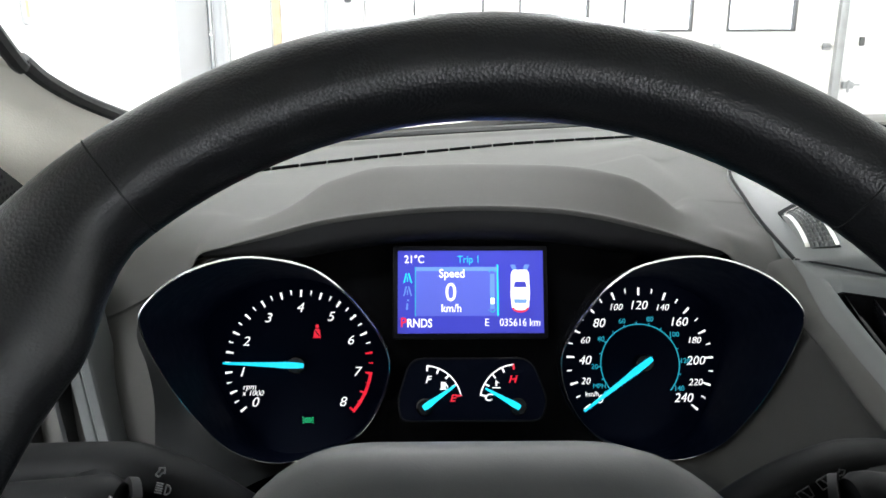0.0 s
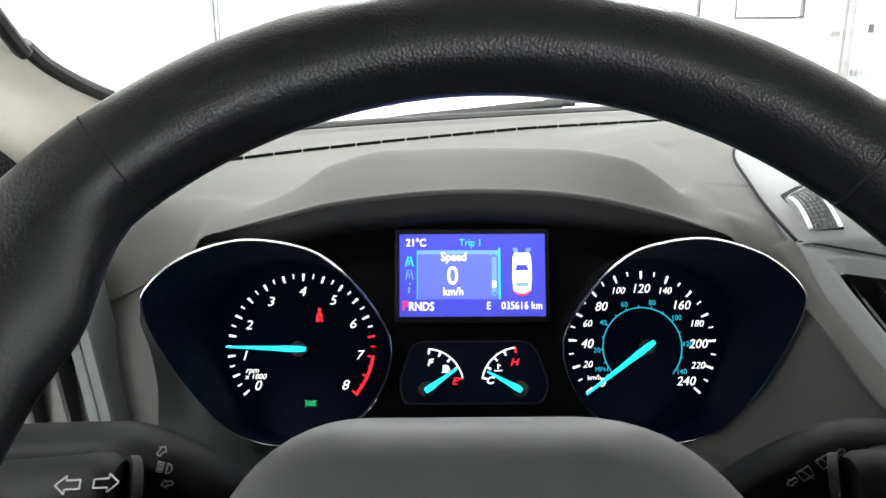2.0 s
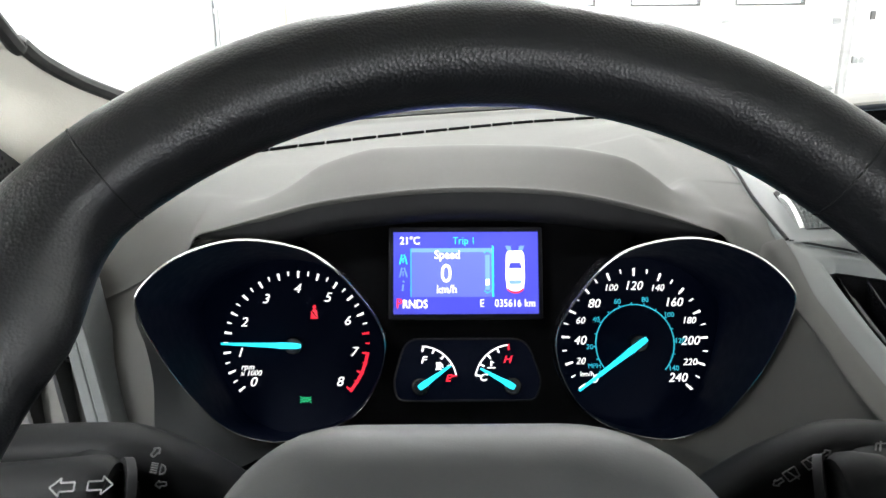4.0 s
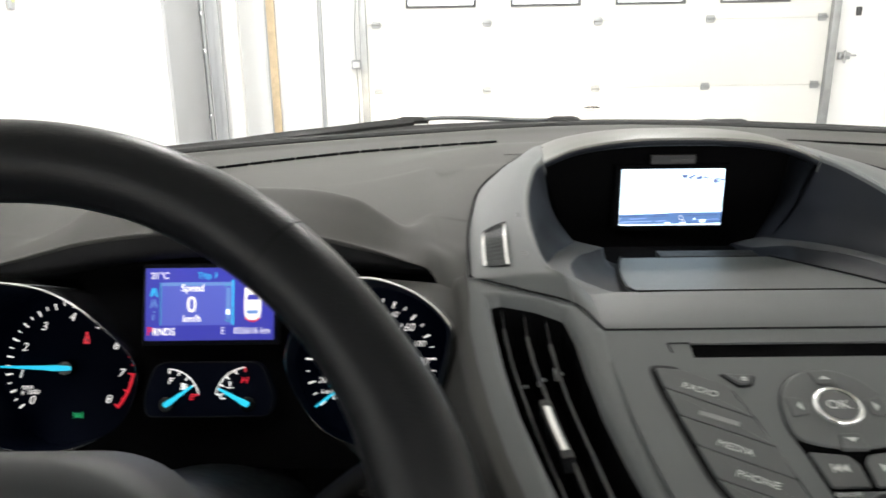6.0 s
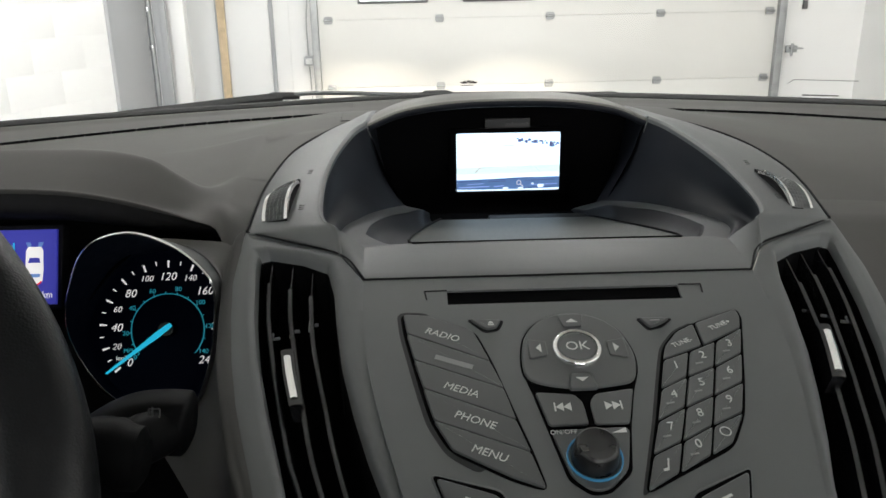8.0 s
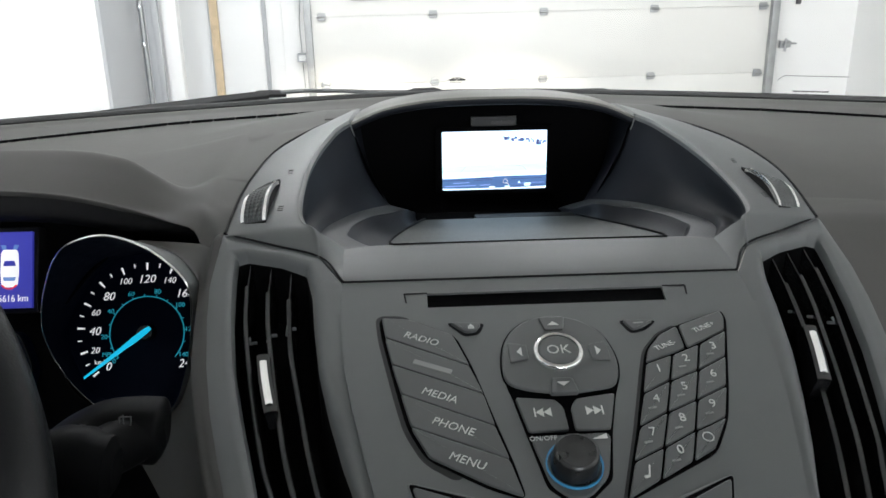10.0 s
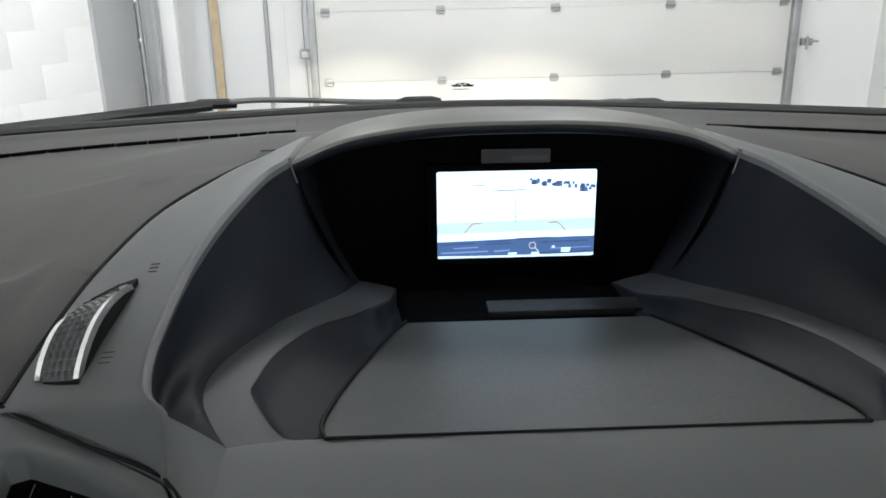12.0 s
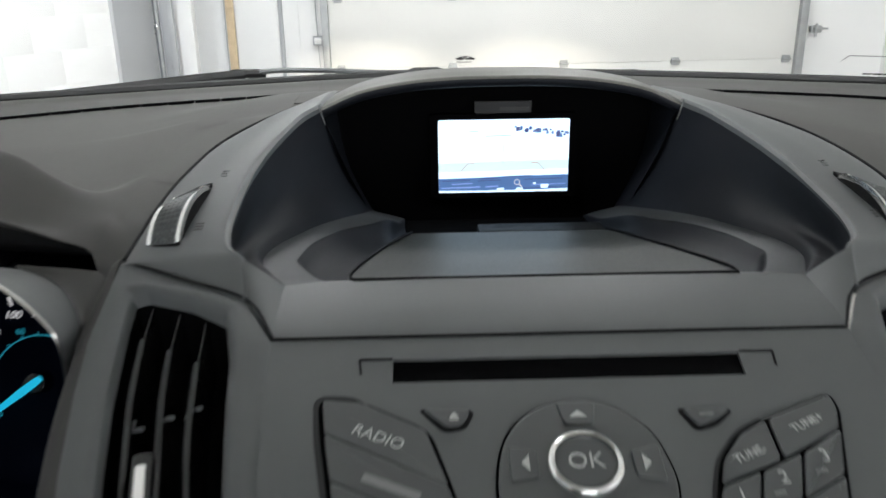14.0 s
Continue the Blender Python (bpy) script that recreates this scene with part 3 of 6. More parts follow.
part("rear_edge", tube(spline([(x, base_y(x) + 0.004, 1.3322 + 0.004 * math.exp(-((x - XC) / 0.2) ** 2)) for x in [-0.26 + 0.06 * k for k in range(23)]], 80), 0.0042, 8), SEAL, dash, "black rear edge")
roll_lip = [p - CL.v * 0.0026 * min(1.0, min(k, 18 - k) / 3) - CL.n * 0.0010 for k, p in enumerate(edge_pts)]
under_lip = [p - CL.v * d - CL.n * 0.0075 for p, d in zip(edge_pts, LIP_DROP)]
back_u = [p - CL.v * d - CL.n * 0.062 for p, d in zip(edge_pts, LIP_DROP)]
part("visor_lining", patch([roll_lip, under_lip, [a * 0.5 + b * 0.5 for a, b in zip(under_lip, back_u)], back_u], 50, 16), MATT_BLACK, dash, "matt black lining")

# defroster slit in short lengths
n_slit = 64
for k in range(n_slit):
    x0 = -0.25 + 1.33 * k / n_slit
    x1 = x0 + 1.33 / n_slit * 0.93
    if 0.235 < x0 < 0.545:
        continue

    def slit_p(x, dy, dz):
        d = abs(x - XC)
        y = base_y(x) - 0.055 - 0.09 * max(0, d - 0.3)
        f = (base_y(x) - y) / (base_y(x) - 0.622)
        return Vector((x, y + dy, dash_z(x, f) + dz))

    bm = rings([[slit_p(x0, -0.0018, dz), slit_p(x1, -0.0018, dz), slit_p(x1, 0.0018, dz), slit_p(x0, 0.0018, dz)] for dz in (-0.004, 0.0020)], True, True)
    under(part("defroster_slot", bm, BLACK_AND_SHADE, None, smooth=None), dash)

# face of the dashboard beside the instruments
# each dial sits in a slanted tube whose outer top corner reaches furthest towards the driver
POD_L = [(-0.1208, 0.0366), (-0.1467, 0.0282), (-0.1645, 0.0140), (-0.1693, 0.0013), (-0.1619, -0.0249), (-0.1518, -0.0457), (-0.1376, -0.0650), (-0.1151, -0.0753), (-0.0866, -0.0714), (-0.0663, -0.0598), (-0.0531, -0.0389), (-0.0493, -0.0185), (-0.0539, -0.0036), (-0.0657, 0.0132), (-0.0786, 0.0266), (-0.0942, 0.0344)]
POD_R = [(0.1173, 0.0371), (0.1426, 0.0286), (0.1605, 0.0143), (0.1659, 0.0014), (0.1606, -0.0250), (0.1524, -0.0459), (0.1403, -0.0651), (0.1199, -0.0753), (0.0929, -0.0713), (0.0729, -0.0597), (0.0590, -0.0388), (0.0539, -0.0185), (0.0572, -0.0036), (0.0670, 0.0133), (0.0781, 0.0268), (0.0923, 0.0347)]


def pod_reach(u, v):
    """How far the rim of a dial tube stands out from the cluster's plane."""
    return 0.036 + 0.6249 * (v + 0.018) + 0.5250 * (u - 0.112 if u > 0 else -u - 0.1075)


def beside_pod(outline, stations, out=0.0015):
    """Points on the outside of a dial tube: where along its outline, and how far behind the rim."""
    mid_u, mid_v = sum(p[0] for p in outline) / len(outline), sum(p[1] for p in outline) / len(outline)
    found = []
    for at_index, behind in stations:
        u, v = outline[at_index]
        away = Vector((u - mid_u, v - mid_v)).normalized() * out
        found.append(CL.p(u + away.x, v + away.y, pod_reach(u, v) - behind))
    return found


outer = [(-0.36, 0.612, 1.215), (-0.36, 0.609, 1.208), (-0.36, 0.605, 1.20), (-0.36, 0.598, 1.19), (-0.36, 0.59, 1.18), (-0.36, 0.58, 1.17), (-0.36, 0.57, 1.16), (-0.36, 0.56, 1.15), (-0.36, 0.55, 1.14), (-0.36, 0.54, 1.12)]
left_edge = [Vector((-0.136, 0.602, 1.2985)), CL.p(-0.150, 0.047, 0.004), CL.p(-0.171, 0.041, 0.003), CL.p(-0.190, 0.025, 0.003), Vector((-0.172, 0.589, 1.262)), Vector((-0.164, 0.578, 1.245)), Vector((-0.160, 0.573, 1.225)), Vector((-0.161, 0.570, 1.20)), Vector((-0.162, 0.567, 1.175)), Vector((-0.163, 0.565, 1.14))]
mid = [(Vector(a) * 0.35 + b * 0.65) + Vector((0, -0.006, 0.0)) for a, b in zip(outer, left_edge)]
mid[0] = Vector((-0.215, 0.5990, 1.2645))
mid[1] = Vector((-0.215, 0.5955, 1.2560))
mid[2] = Vector((-0.214, 0.5915, 1.2480))
under(part("face_panel", patch([outer, mid, left_edge], 40, 14, 0.004, (0, 1, 0)), DASH, None), dash)
left_pod = beside_pod(POD_L, ((15, 0.060), (0, 0.075), (1, 0.083), (2, 0.083), (3, 0.078), (4, 0.058), (5, 0.040), (6, 0.022), (7, 0.006), (8, 0.0)), 0.0005)
# dark colour stands for the shade between dash face and dial tube
under(part("binnacle_wall", patch([left_edge, [a * 0.5 + b * 0.5 + Vector((0, 0.008, 0)) for a, b in zip(left_edge, left_pod)], left_pod], 40, 8), TRIM_DARK, None, "side wall of the binnacle, darkened for shade"), dash)
bez = spline([(0.2020, 0.572, 1.3105), (0.2059, 0.5204, 1.2903), (0.2125, 0.4716, 1.2714), (0.2266, 0.4201, 1.2527), (0.2358, 0.3931, 1.2432), (0.25, 0.34, 1.222)], 9)
right_edge = spline([(0.1900, 0.5845, 1.2995), (0.1955, 0.5235, 1.2835), (0.2020, 0.4745, 1.2640), (0.2160, 0.423, 1.2450), (0.2255, 0.396, 1.2352), (0.240, 0.343, 1.213)], 9)
right_pod = beside_pod(POD_R, ((0, 0.056), (1, 0.050), (2, 0.030), (3, 0.010), (4, 0.005), (5, 0.004), (6, 0.004), (7, 0.004), (8, 0.004)), 0.0022)
right_mid = [a * 0.55 + b * 0.45 + Vector((0.004, 0.002, -0.001)) for a, b in zip(right_edge, right_pod)]
bez_mid = [a * 0.5 + b * 0.5 + Vector((0, -0.001, 0.0015)) for a, b in zip(bez, right_edge)]
under(part("face_panel", patch([bez, bez_mid, right_edge, right_mid, right_pod], 50, 36, 0.003, (0, 1, 0)), DASH, None, "grey face that rolls in to the dial"), dash)
# knee panel blackened to stand for the shade below the dash
under(part("knee_panel", patch([[(-0.36, 0.60, 1.2), (0.0, 0.62, 1.17), (0.3, 0.60, 1.19)], [(-0.36, 0.5, 1.05), (0.0, 0.5, 1.05), (0.3, 0.46, 1.05)], [(-0.36, 0.42, 0.8), (0.0, 0.42, 0.8), (0.3, 0.42, 0.8)]], 16, 12, 0.01, (0, 1, 0)), BLACK_AND_SHADE, None), dash)
under(part("passenger_face", patch([[(0.575, 0.64, 1.306), (0.75, 0.645, 1.303), (1.14, 0.65, 1.302)], [(0.576, 0.60, 1.3078), (0.75, 0.608, 1.302), (1.14, 0.615, 1.30)], [(0.575, 0.570, 1.304), (0.75, 0.585, 1.285), (1.14, 0.60, 1.28)], [(0.57, 0.49, 1.27), (0.75, 0.55, 1.2), (1.14, 0.57, 1.2)], [(0.55, 0.36, 1.2), (0.75, 0.50, 1.0), (1.14, 0.5, 0.9)]], 20, 14, 0.01, (0, 1, 0)), DASH, None), dash)

# windscreen
screen_x = [-0.36, -0.15, 0.1, 0.389, 0.68, 0.93, 1.14]
glass_rows = []
for f in (0.0, 0.35, 0.7, 1.0):
    glass_rows.append([(x * (1 - 0.06 * f) + XC * 0.06 * f, 1.19 - 0.62 * abs(x - XC) ** 2 - 0.78 * f, 1.318 + 0.43 * f - 0.03 * f * f) for x in screen_x])
windscreen = thing("windscreen", "clear laminated car windscreen with a black edge", "windscreen", (0.389, 1.1, 1.33))
glass = under(part("glass", patch(glass_rows, 30, 20), GLASS, None, "clear glass"), windscreen)
glass.visible_shadow = False
under(part("black_edge", patch([[(x, y - 0.010, z - 0.012) for x, y, z in glass_rows[0]], [(x, y + 0.002, z - 0.004) for x, y, z in glass_rows[0]]], 40, 4), SEAL, None, "black printed edge"), windscreen)
marks = Frame((0.387, 1.145, 1.3365), (1, 0, 0), (0, -0.85, 0.5))
under(part("printed_mark", arc(marks, 0, 0.0, 0.0072, 20, 160, 0.0008, 0.0, 16), MARK_DARK, None, "plain printed emblem", smooth=None), windscreen)
for a, b, w, h in ((-0.0115, 0.0015, 0.023, 0.0012), (-0.0095, -0.0015, 0.008, 0.0022), (0.0005, -0.0015, 0.010, 0.0022), (-0.0075, 0.0040, 0.0035, 0.0016), (-0.002, 0.0040, 0.0035, 0.0020), (0.004, 0.0038, 0.003, 0.0016), (-0.0095, -0.0085, 0.017, 0.0010)):
    under(part("printed_mark", slab(marks, [(a, b), (a + w, b), (a + w, b + h), (a, b + h)], 0.0, 0.0004), MARK_DARK, None, smooth=None), windscreen)
under(part("dark_line", tube([(0.792, 1.10, 1.3330), (0.800, 1.10, 1.3385), (0.868, 1.07, 1.3385)], 0.0004, 5), MARK_DARK, None, "fine dark line", smooth=None), windscreen)

label_fr = Frame((0.801, 1.03, 1.3272), (1, -0.42, 0), (0, -0.85, 0.5))
for a, w in ((-0.020, 0.008), (-0.011, 0.009), (-0.001, 0.011), (0.011, 0.008)):
    under(part("printed_mark", slab(label_fr, [(a, -0.0013), (a + w, -0.0013), (a + w, 0.0013), (a, 0.0013)], 0.0, 0.0004), MARK_DARK, None, smooth=None), windscreen)

# bonnet, scuttle and wipers
bonnet = thing("bonnet", "glossy grey car bonnet", "bonnet", (0.389, 1.7, 1.1))
bx = [-0.45, -0.2, 0.1, 0.389, 0.68, 0.98, 1.23]
brows = []
for y, z in ((1.20, 1.283), (1.30, 1.288), (1.45, 1.275), (1.7, 1.225), (1.95, 1.12), (2.06, 0.98)):
    brows.append([(x, y - 0.25 * (x - XC) ** 2, z - 0.05 * (x - XC) ** 2) for x in bx])
under(part("panel", patch(brows, 30, 30, 0.006), PAINT, None), bonnet)
scuttle = thing("scuttle_panel", "black plastic scuttle panel under the wipers", "panel", (0.389, 1.1, 1.28))
under(part("panel", patch([[(x, base_y(x) + 0.02, 1.30) for x in xs], [(x, base_y(x) + 0.12, 1.285) for x in xs], [(x, base_y(x) + 0.25, 1.275) for x in xs]], 30, 6, 0.004), SEAL, None), scuttle)


def wiper(points_blade, points_arm):
    w = thing("windscreen_wiper", "black windscreen wiper resting at the foot of the glass", "wiper", points_blade[0], "windscreen wipers")
    under(part("blade", tube(spline(points_blade, 20), 0.0058, 8, squash=0.8), SEAL, None), w)
    under(part("arm", tube(spline(points_arm, 20), 0.0026, 8), TRIM, None), w)
    for p in (points_arm[0], points_arm[-1]):
        p = Vector(p)
        under(part("joint", tube([p + Vector((-0.020, -0.003, -0.0016)), p + Vector((-0.012, 0, 0)), p + Vector((0.014, 0.001, 0)), p + Vector((0.022, 0.002, -0.001))], [0.0030, 0.0048, 0.0048, 0.0034], 8), SEAL, None), w)


wiper([(-0.060, 1.045, 1.3125), (-0.020, 1.055, 1.3165), (0.056, 1.06, 1.3235), (0.110, 1.075, 1.3275), (0.153, 1.085, 1.3300)], [(0.150, 1.10, 1.3290), (0.1862, 1.10, 1.3318), (0.23, 1.10, 1.3312), (0.2916, 1.10, 1.3285), (0.3413, 1.10, 1.3280)])
wiper([(0.552, 1.09, 1.3215), (0.60, 1.09, 1.3195), (0.69, 1.08, 1.3165), (0.785, 1.06, 1.3130)], [(0.500, 1.10, 1.3205), (0.520, 1.10, 1.3245), (0.534, 1.10, 1.3250), (0.552, 1.09, 1.3240)])

# shell that closes the cabin
SEAL_LINE = [(-0.245, 0.868, 1.346), (-0.26, 0.851, 1.355), (-0.268, 0.835, 1.362), (-0.28, 0.80, 1.377), (-0.288, 0.765, 1.394), (-0.288, 0.735, 1.409), (-0.285, 0.70, 1.426), (-0.257, 0.425, 1.624)]
pillar_rows = [[(x - 0.003, y - 0.003, z - 0.003) for x, y, z in SEAL_LINE]]
pillar_rows.append([(-0.296, 0.862, 1.316), (-0.304, 0.838, 1.332), (-0.312, 0.80, 1.356), (-0.318, 0.75, 1.386), (-0.318, 0.66, 1.432), (-0.295, 0.36, 1.61)])
pillar_rows.append([(-0.335, 0.855, 1.286), (-0.335, 0.829, 1.305), (-0.335, 0.771, 1.343), (-0.336, 0.70, 1.386), (-0.334, 0.60, 1.436), (-0.31, 0.30, 1.60)])
pillar_rows.append([(-0.352, 0.86, 1.272), (-0.352, 0.834, 1.290), (-0.352, 0.776, 1.328), (-0.352, 0.70, 1.372), (-0.352, 0.60, 1.42), (-0.33, 0.30, 1.59)])
pillar = structure("pillar_trim", patch(pillar_rows, 30, 14), CLOTH, "beige windscreen pillar trim", "pillar", 60)
under(part("seal", tube(spline(SEAL_LINE, 40), 0.0062, 8), SEAL, None, "black ribbed rubber seal"), pillar)
structure("pillar_east", patch([[(1.05, 0.90, 1.345), (1.06, 0.74, 1.428), (1.04, 0.42, 1.62)], [(1.12, 0.80, 1.30), (1.13, 0.65, 1.37), (1.10, 0.3, 1.60)]], 16, 6, 0.01, (1, 0, 0)), CLOTH, "beige windscreen pillar trim", "pillar")
structure("roof_lining", patch([[(-0.28, 0.42, 1.62), (0.389, 0.52, 1.72), (1.06, 0.42, 1.62)], [(-0.30, -0.6, 1.66), (0.389, -0.6, 1.76), (1.08, -0.6, 1.66)], [(-0.30, -2.2, 1.6), (0.389, -2.2, 1.7), (1.08, -2.2, 1.6)]], 12, 12, 0.02, (0, 0, 1)), CLOTH, "beige roof lining", "roof")
structure("door_panel_west", box((-0.46, -2.2, 0.3), (-0.37, 0.62, 1.27), 0.01), TRIM_DARK, "dark plastic door panel", "door panel")
structure("door_panel_east", box((1.15, -2.2, 0.3), (1.24, 0.62, 1.27), 0.01), TRIM_DARK, "dark plastic door panel", "door panel")
# unseen wall, its height set to limit the light from behind
structure("rear_wall", box((-0.4, -1.3, 0.3), (1.2, -1.2, 1.22), 0.01), TRIM_DARK, "unseen dark wall closing the cabin behind", "wall")
# added out of view to keep doorway light off wheel and dials
structure("driver_light_block", box((-0.42, -0.62, 0.3), (0.17, -0.52, 1.60), 0.02), TRIM_DARK, "unseen dark wall added to block light behind the driver", "wall")
structure("cabin_floor", box((-0.46, -2.3, 0.28), (1.24, 1.0, 0.3)), TRIM_DARK, "dark carpet floor of the car", "floor")
MP = Frame((-0.345, 0.70, 1.28), (0, 1, 0), (0, 0, 1))
mirror_panel = structure("mirror_panel", slab(MP, [(-0.04, -0.10), (0.16, -0.10), (0.16, 0.0), (0.08, 0.055), (0.0, 0.105), (-0.04, 0.125)], -0.012, 0.0), TRIM_DARK, "black corner panel with a speaker grille", "panel")
dots = [(a, b) for j in range(34) for a, b in [(-0.03 + 0.0065 * i + 0.00325 * (j % 2), -0.06 + 0.0056 * j) for i in range(27)] if b < 0.095 - 0.66 * a and b < 0.09]
verts, faces = [], []
for a, b in dots:
    k = len(verts)
    verts += [tuple(MP.p(a + 0.0019 * math.cos(radians(60 * q)), b + 0.0019 * math.sin(radians(60 * q)), 0.0006)) for q in range(6)]
    faces.append(tuple(range(k, k + 6)))
grille = bpy.data.meshes.new("speaker_grille")
grille.from_pydata(verts, [], faces)
grille.materials.append(MATT_BLACK)
hole_field = new("speaker_grille", grille)
hole_field.parent = mirror_panel
tagged(hole_field, "fine round holes of the speaker grille", kind="stuff")
# ---- instrument cluster ----
cluster = thing("instrument_cluster", "lit instrument cluster with two dials and a blue screen", "instrument cluster", (0.025, 0.62, 1.2))
part("back_plate", slab(CL, [(-0.235, -0.10), (0.24, -0.10), (0.22, 0.060), (-0.235, 0.060)], -0.056, -0.05), MATT_BLACK, cluster, "matt black back plate")
FACE = -0.027


def pod(outline, name_label):
    loop = [Vector(p) for p in spline([(u, v, 0) for u, v in outline], 96, True)]
    high, low = max(p.y for p in loop), min(p.y for p in loop)

    def ring(wide, down, floor_at=None):
        """The outline drawn out or in by a share of the rim's width, which is greatest at the top."""
        found = []
        drawn = inset(loop, 0.001)
        for p, q in ((Vector((a.x, a.y)), Vector((b.x, b.y))) for a, b in zip(loop, drawn)):
            w = 0.0004 + 0.0011 * ease((p.y - low) / (high - low) * 1.3 - 0.25)
            r = p + (q - p) * (wide * w / 0.001)
            found.append(CL.p(r.x, r.y, pod_reach(p.x, p.y) - down * w if floor_at is None else floor_at))
        return found

    skirt = part("pod_skirt", rings([ring(-0.9, 0, -0.014), ring(-0.95, 8.0), ring(-1.0, 1.2), ring(-0.92, 0.62)]), TRIM, cluster, "grey outside of the dial tube")
    skirt.data.materials.append(BLACK)
    for face in skirt.data.polygons:
        if abs(face.center.x - CL.o.x) < 0.098:
            face.material_index = 1
    part("pod_rim", rings([ring(-0.92, 0.62), ring(-0.6, 0.16), ring(-0.25, 0.0), ring(0.0, 0.12), ring(0.05, 0.5)]), CHROME, cluster, "thin bright metal rim")
    deep = [[CL.p(p.x, p.y, pod_reach(p.x, p.y) * (1 - f) + FACE * f - 0.0003) for p in inset(loop, d)] for f, d in ((0.0, 0.00008), (0.3, 0.0005), (0.65, 0.0010), (1.0, 0.0016))]
    # the tube wall is no lamp; it carries the painted blue spill too
    part("pod_wall", rings(deep), DIAL, cluster, "black inside of the dial tube, with painted blue spill")
    return part("dial_face", slab(CL, inset(loop, 0.0010), FACE - 0.003, FACE), DIAL, cluster, name_label)


tacho = pod(POD_L, "black rev counter face")
speedo = pod(POD_R, "black speedometer face")
FD = Frame(CL.p(0, 0, FACE), CL.u, CL.v)

# housing between the dials
inner_l = [CL.p(u, v, -0.010) for u, v in [(-0.112, 0.058), (-0.100, 0.046), (-0.0776, 0.0262), (-0.0650, 0.0128), (-0.0532, -0.0036), (-0.0486, -0.0185), (-0.0524, -0.0389), (-0.0656, -0.0598), (-0.0849, -0.0714), (-0.10, -0.09)]]
inner_r = [Vector((2 * CL.o.x + 0.0045 - p.x, p.y, p.z)) for p in inner_l]
part("centre_panel", patch([inner_l, [(a * 0.5 + b * 0.5) + CL.n * -0.003 for a, b in zip(inner_l, inner_r)], inner_r], 40, 24, 0.003, -CL.n), BLACK_AND_SHADE, cluster, "matt black centre panel")

# rev counter
LC = (-0.1070, -0.0185)
for k in range(33):
    a = 219.5 - 260 * k / 32
    long = k % 2 == 0
    r1, r0 = 0.0465, (0.0420 if long else 0.0436)
    ca, sa = math.cos(radians(a)), math.sin(radians(a))
    m = GLOW_RED if k >= 26 else GLOW_WHITE
    part("tick", bar(FD, LC[0] + r0 * ca, LC[1] + r0 * sa, LC[0] + r1 * ca, LC[1] + r1 * sa, 0.0010 if long else 0.0006, w2=0.0015 if long else 0.0009), m, tacho, smooth=None)
part("red_zone", arc(FD, LC[0], LC[1], 0.0454, 219.5 - 260 * 28 / 32, 219.5 - 260, 0.0019), GLOW_RED, tacho, "red warning band", smooth=None)
for k, a in enumerate((221.3, 188.6, 157.8, 125.4, 90.6, 56.7, 24.2, -8.6, -41.4)):
    r = 0.0365 if k in (0, 1, 2, 7, 8) else 0.0350
    letters("numeral", str(k), FD, LC[0] + r * math.cos(radians(a)), LC[1] + r * math.sin(radians(a)), 0.0084, GLOW_WHITE, tacho, shear=0.25, bold=-0.00004, wide=1.08)
letters("unit_text", "rpm", FD, -0.1380, -0.0330, 0.0050, GLOW_WHITE, tacho, shear=0.25)
letters("unit_text", "x 1000", FD, -0.1358, -0.0369, 0.0048, GLOW_WHITE, tacho, shear=0.25)


def needle(fr, cx, cy, angle, length, tail, w, host, lift=0.004):
    ca, sa = math.cos(radians(angle)), math.sin(radians(angle))
    p = lambda d, s: Vector((cx + d * ca - s * sa, cy + d * sa + s * ca))
    body = slab(fr, [p(-tail, -w * 0.35), p(-tail * 0.3, -w * 0.5), p(length * 0.16, -w * 0.55), p(length * 0.3, -w * 0.42), p(length, -w * 0.16), p(length, w * 0.16), p(length * 0.3, w * 0.42), p(length * 0.16, w * 0.55), p(-tail * 0.3, w * 0.5), p(-tail, w * 0.35)], lift, lift + 0.0018)
    part("needle", body, GLOW_CYAN, host, "glowing turquoise needle", smooth=None)
    part("needle_hub", slab(fr, ellipse(cx, cy, w * 1.6, w * 1.6, 24), 0.0, lift - 0.0002, 0.001), BLACK, host, "black needle hub")


needle(FD, LC[0] - 0.001, LC[1] - 0.001, 178, 0.0445, 0.005, 0.0036, tacho, 0.009)
# warning symbols: belt reminder and side lights
BX, BY = -0.0961, 0.0012
belt = join(slab(FD, ellipse(BX, BY + 0.0036, 0.0011, 0.0013, 14), 0.0006, 0.0009), slab(FD, [(BX - 0.0024, BY - 0.0038), (BX + 0.0024, BY - 0.0038), (BX + 0.0021, BY - 0.0022), (BX + 0.0019, BY + 0.0008), (BX + 0.0010, BY + 0.0021), (BX - 0.0010, BY + 0.0021), (BX - 0.0019, BY + 0.0008), (BX - 0.0021, BY - 0.0022)], 0.0006, 0.0009))
part("belt_band", bar(FD, BX - 0.0016, BY + 0.0014, BX + 0.0016, BY - 0.0026, 0.0006, 0.0010), BLACK, tacho, smooth=None)
part("belt_symbol", belt, GLOW_RED, tacho, "red lit belt symbol", smooth=None)
GX, GY = -0.1009, -0.0536
for s in (-1, 1):
    bm = arc(FD, GX + s * 0.0005, GY, 0.0014, 90 if s < 0 else -90, 270 if s < 0 else 90, 0.0005, n=8)
    bm = join(bm, bar(FD, GX + s * 0.0005, GY - 0.0014, GX + s * 0.0005, GY + 0.0014, 0.0004))
    for dy in (-0.0011, 0, 0.0011):
        bm = join(bm, bar(FD, GX + s * 0.0023, GY + dy, GX + s * 0.0035, GY + dy * 1.7, 0.0005))
    part("side_light_symbol", bm, GLOW_GREEN, tacho, "green lit side light symbol", smooth=None)

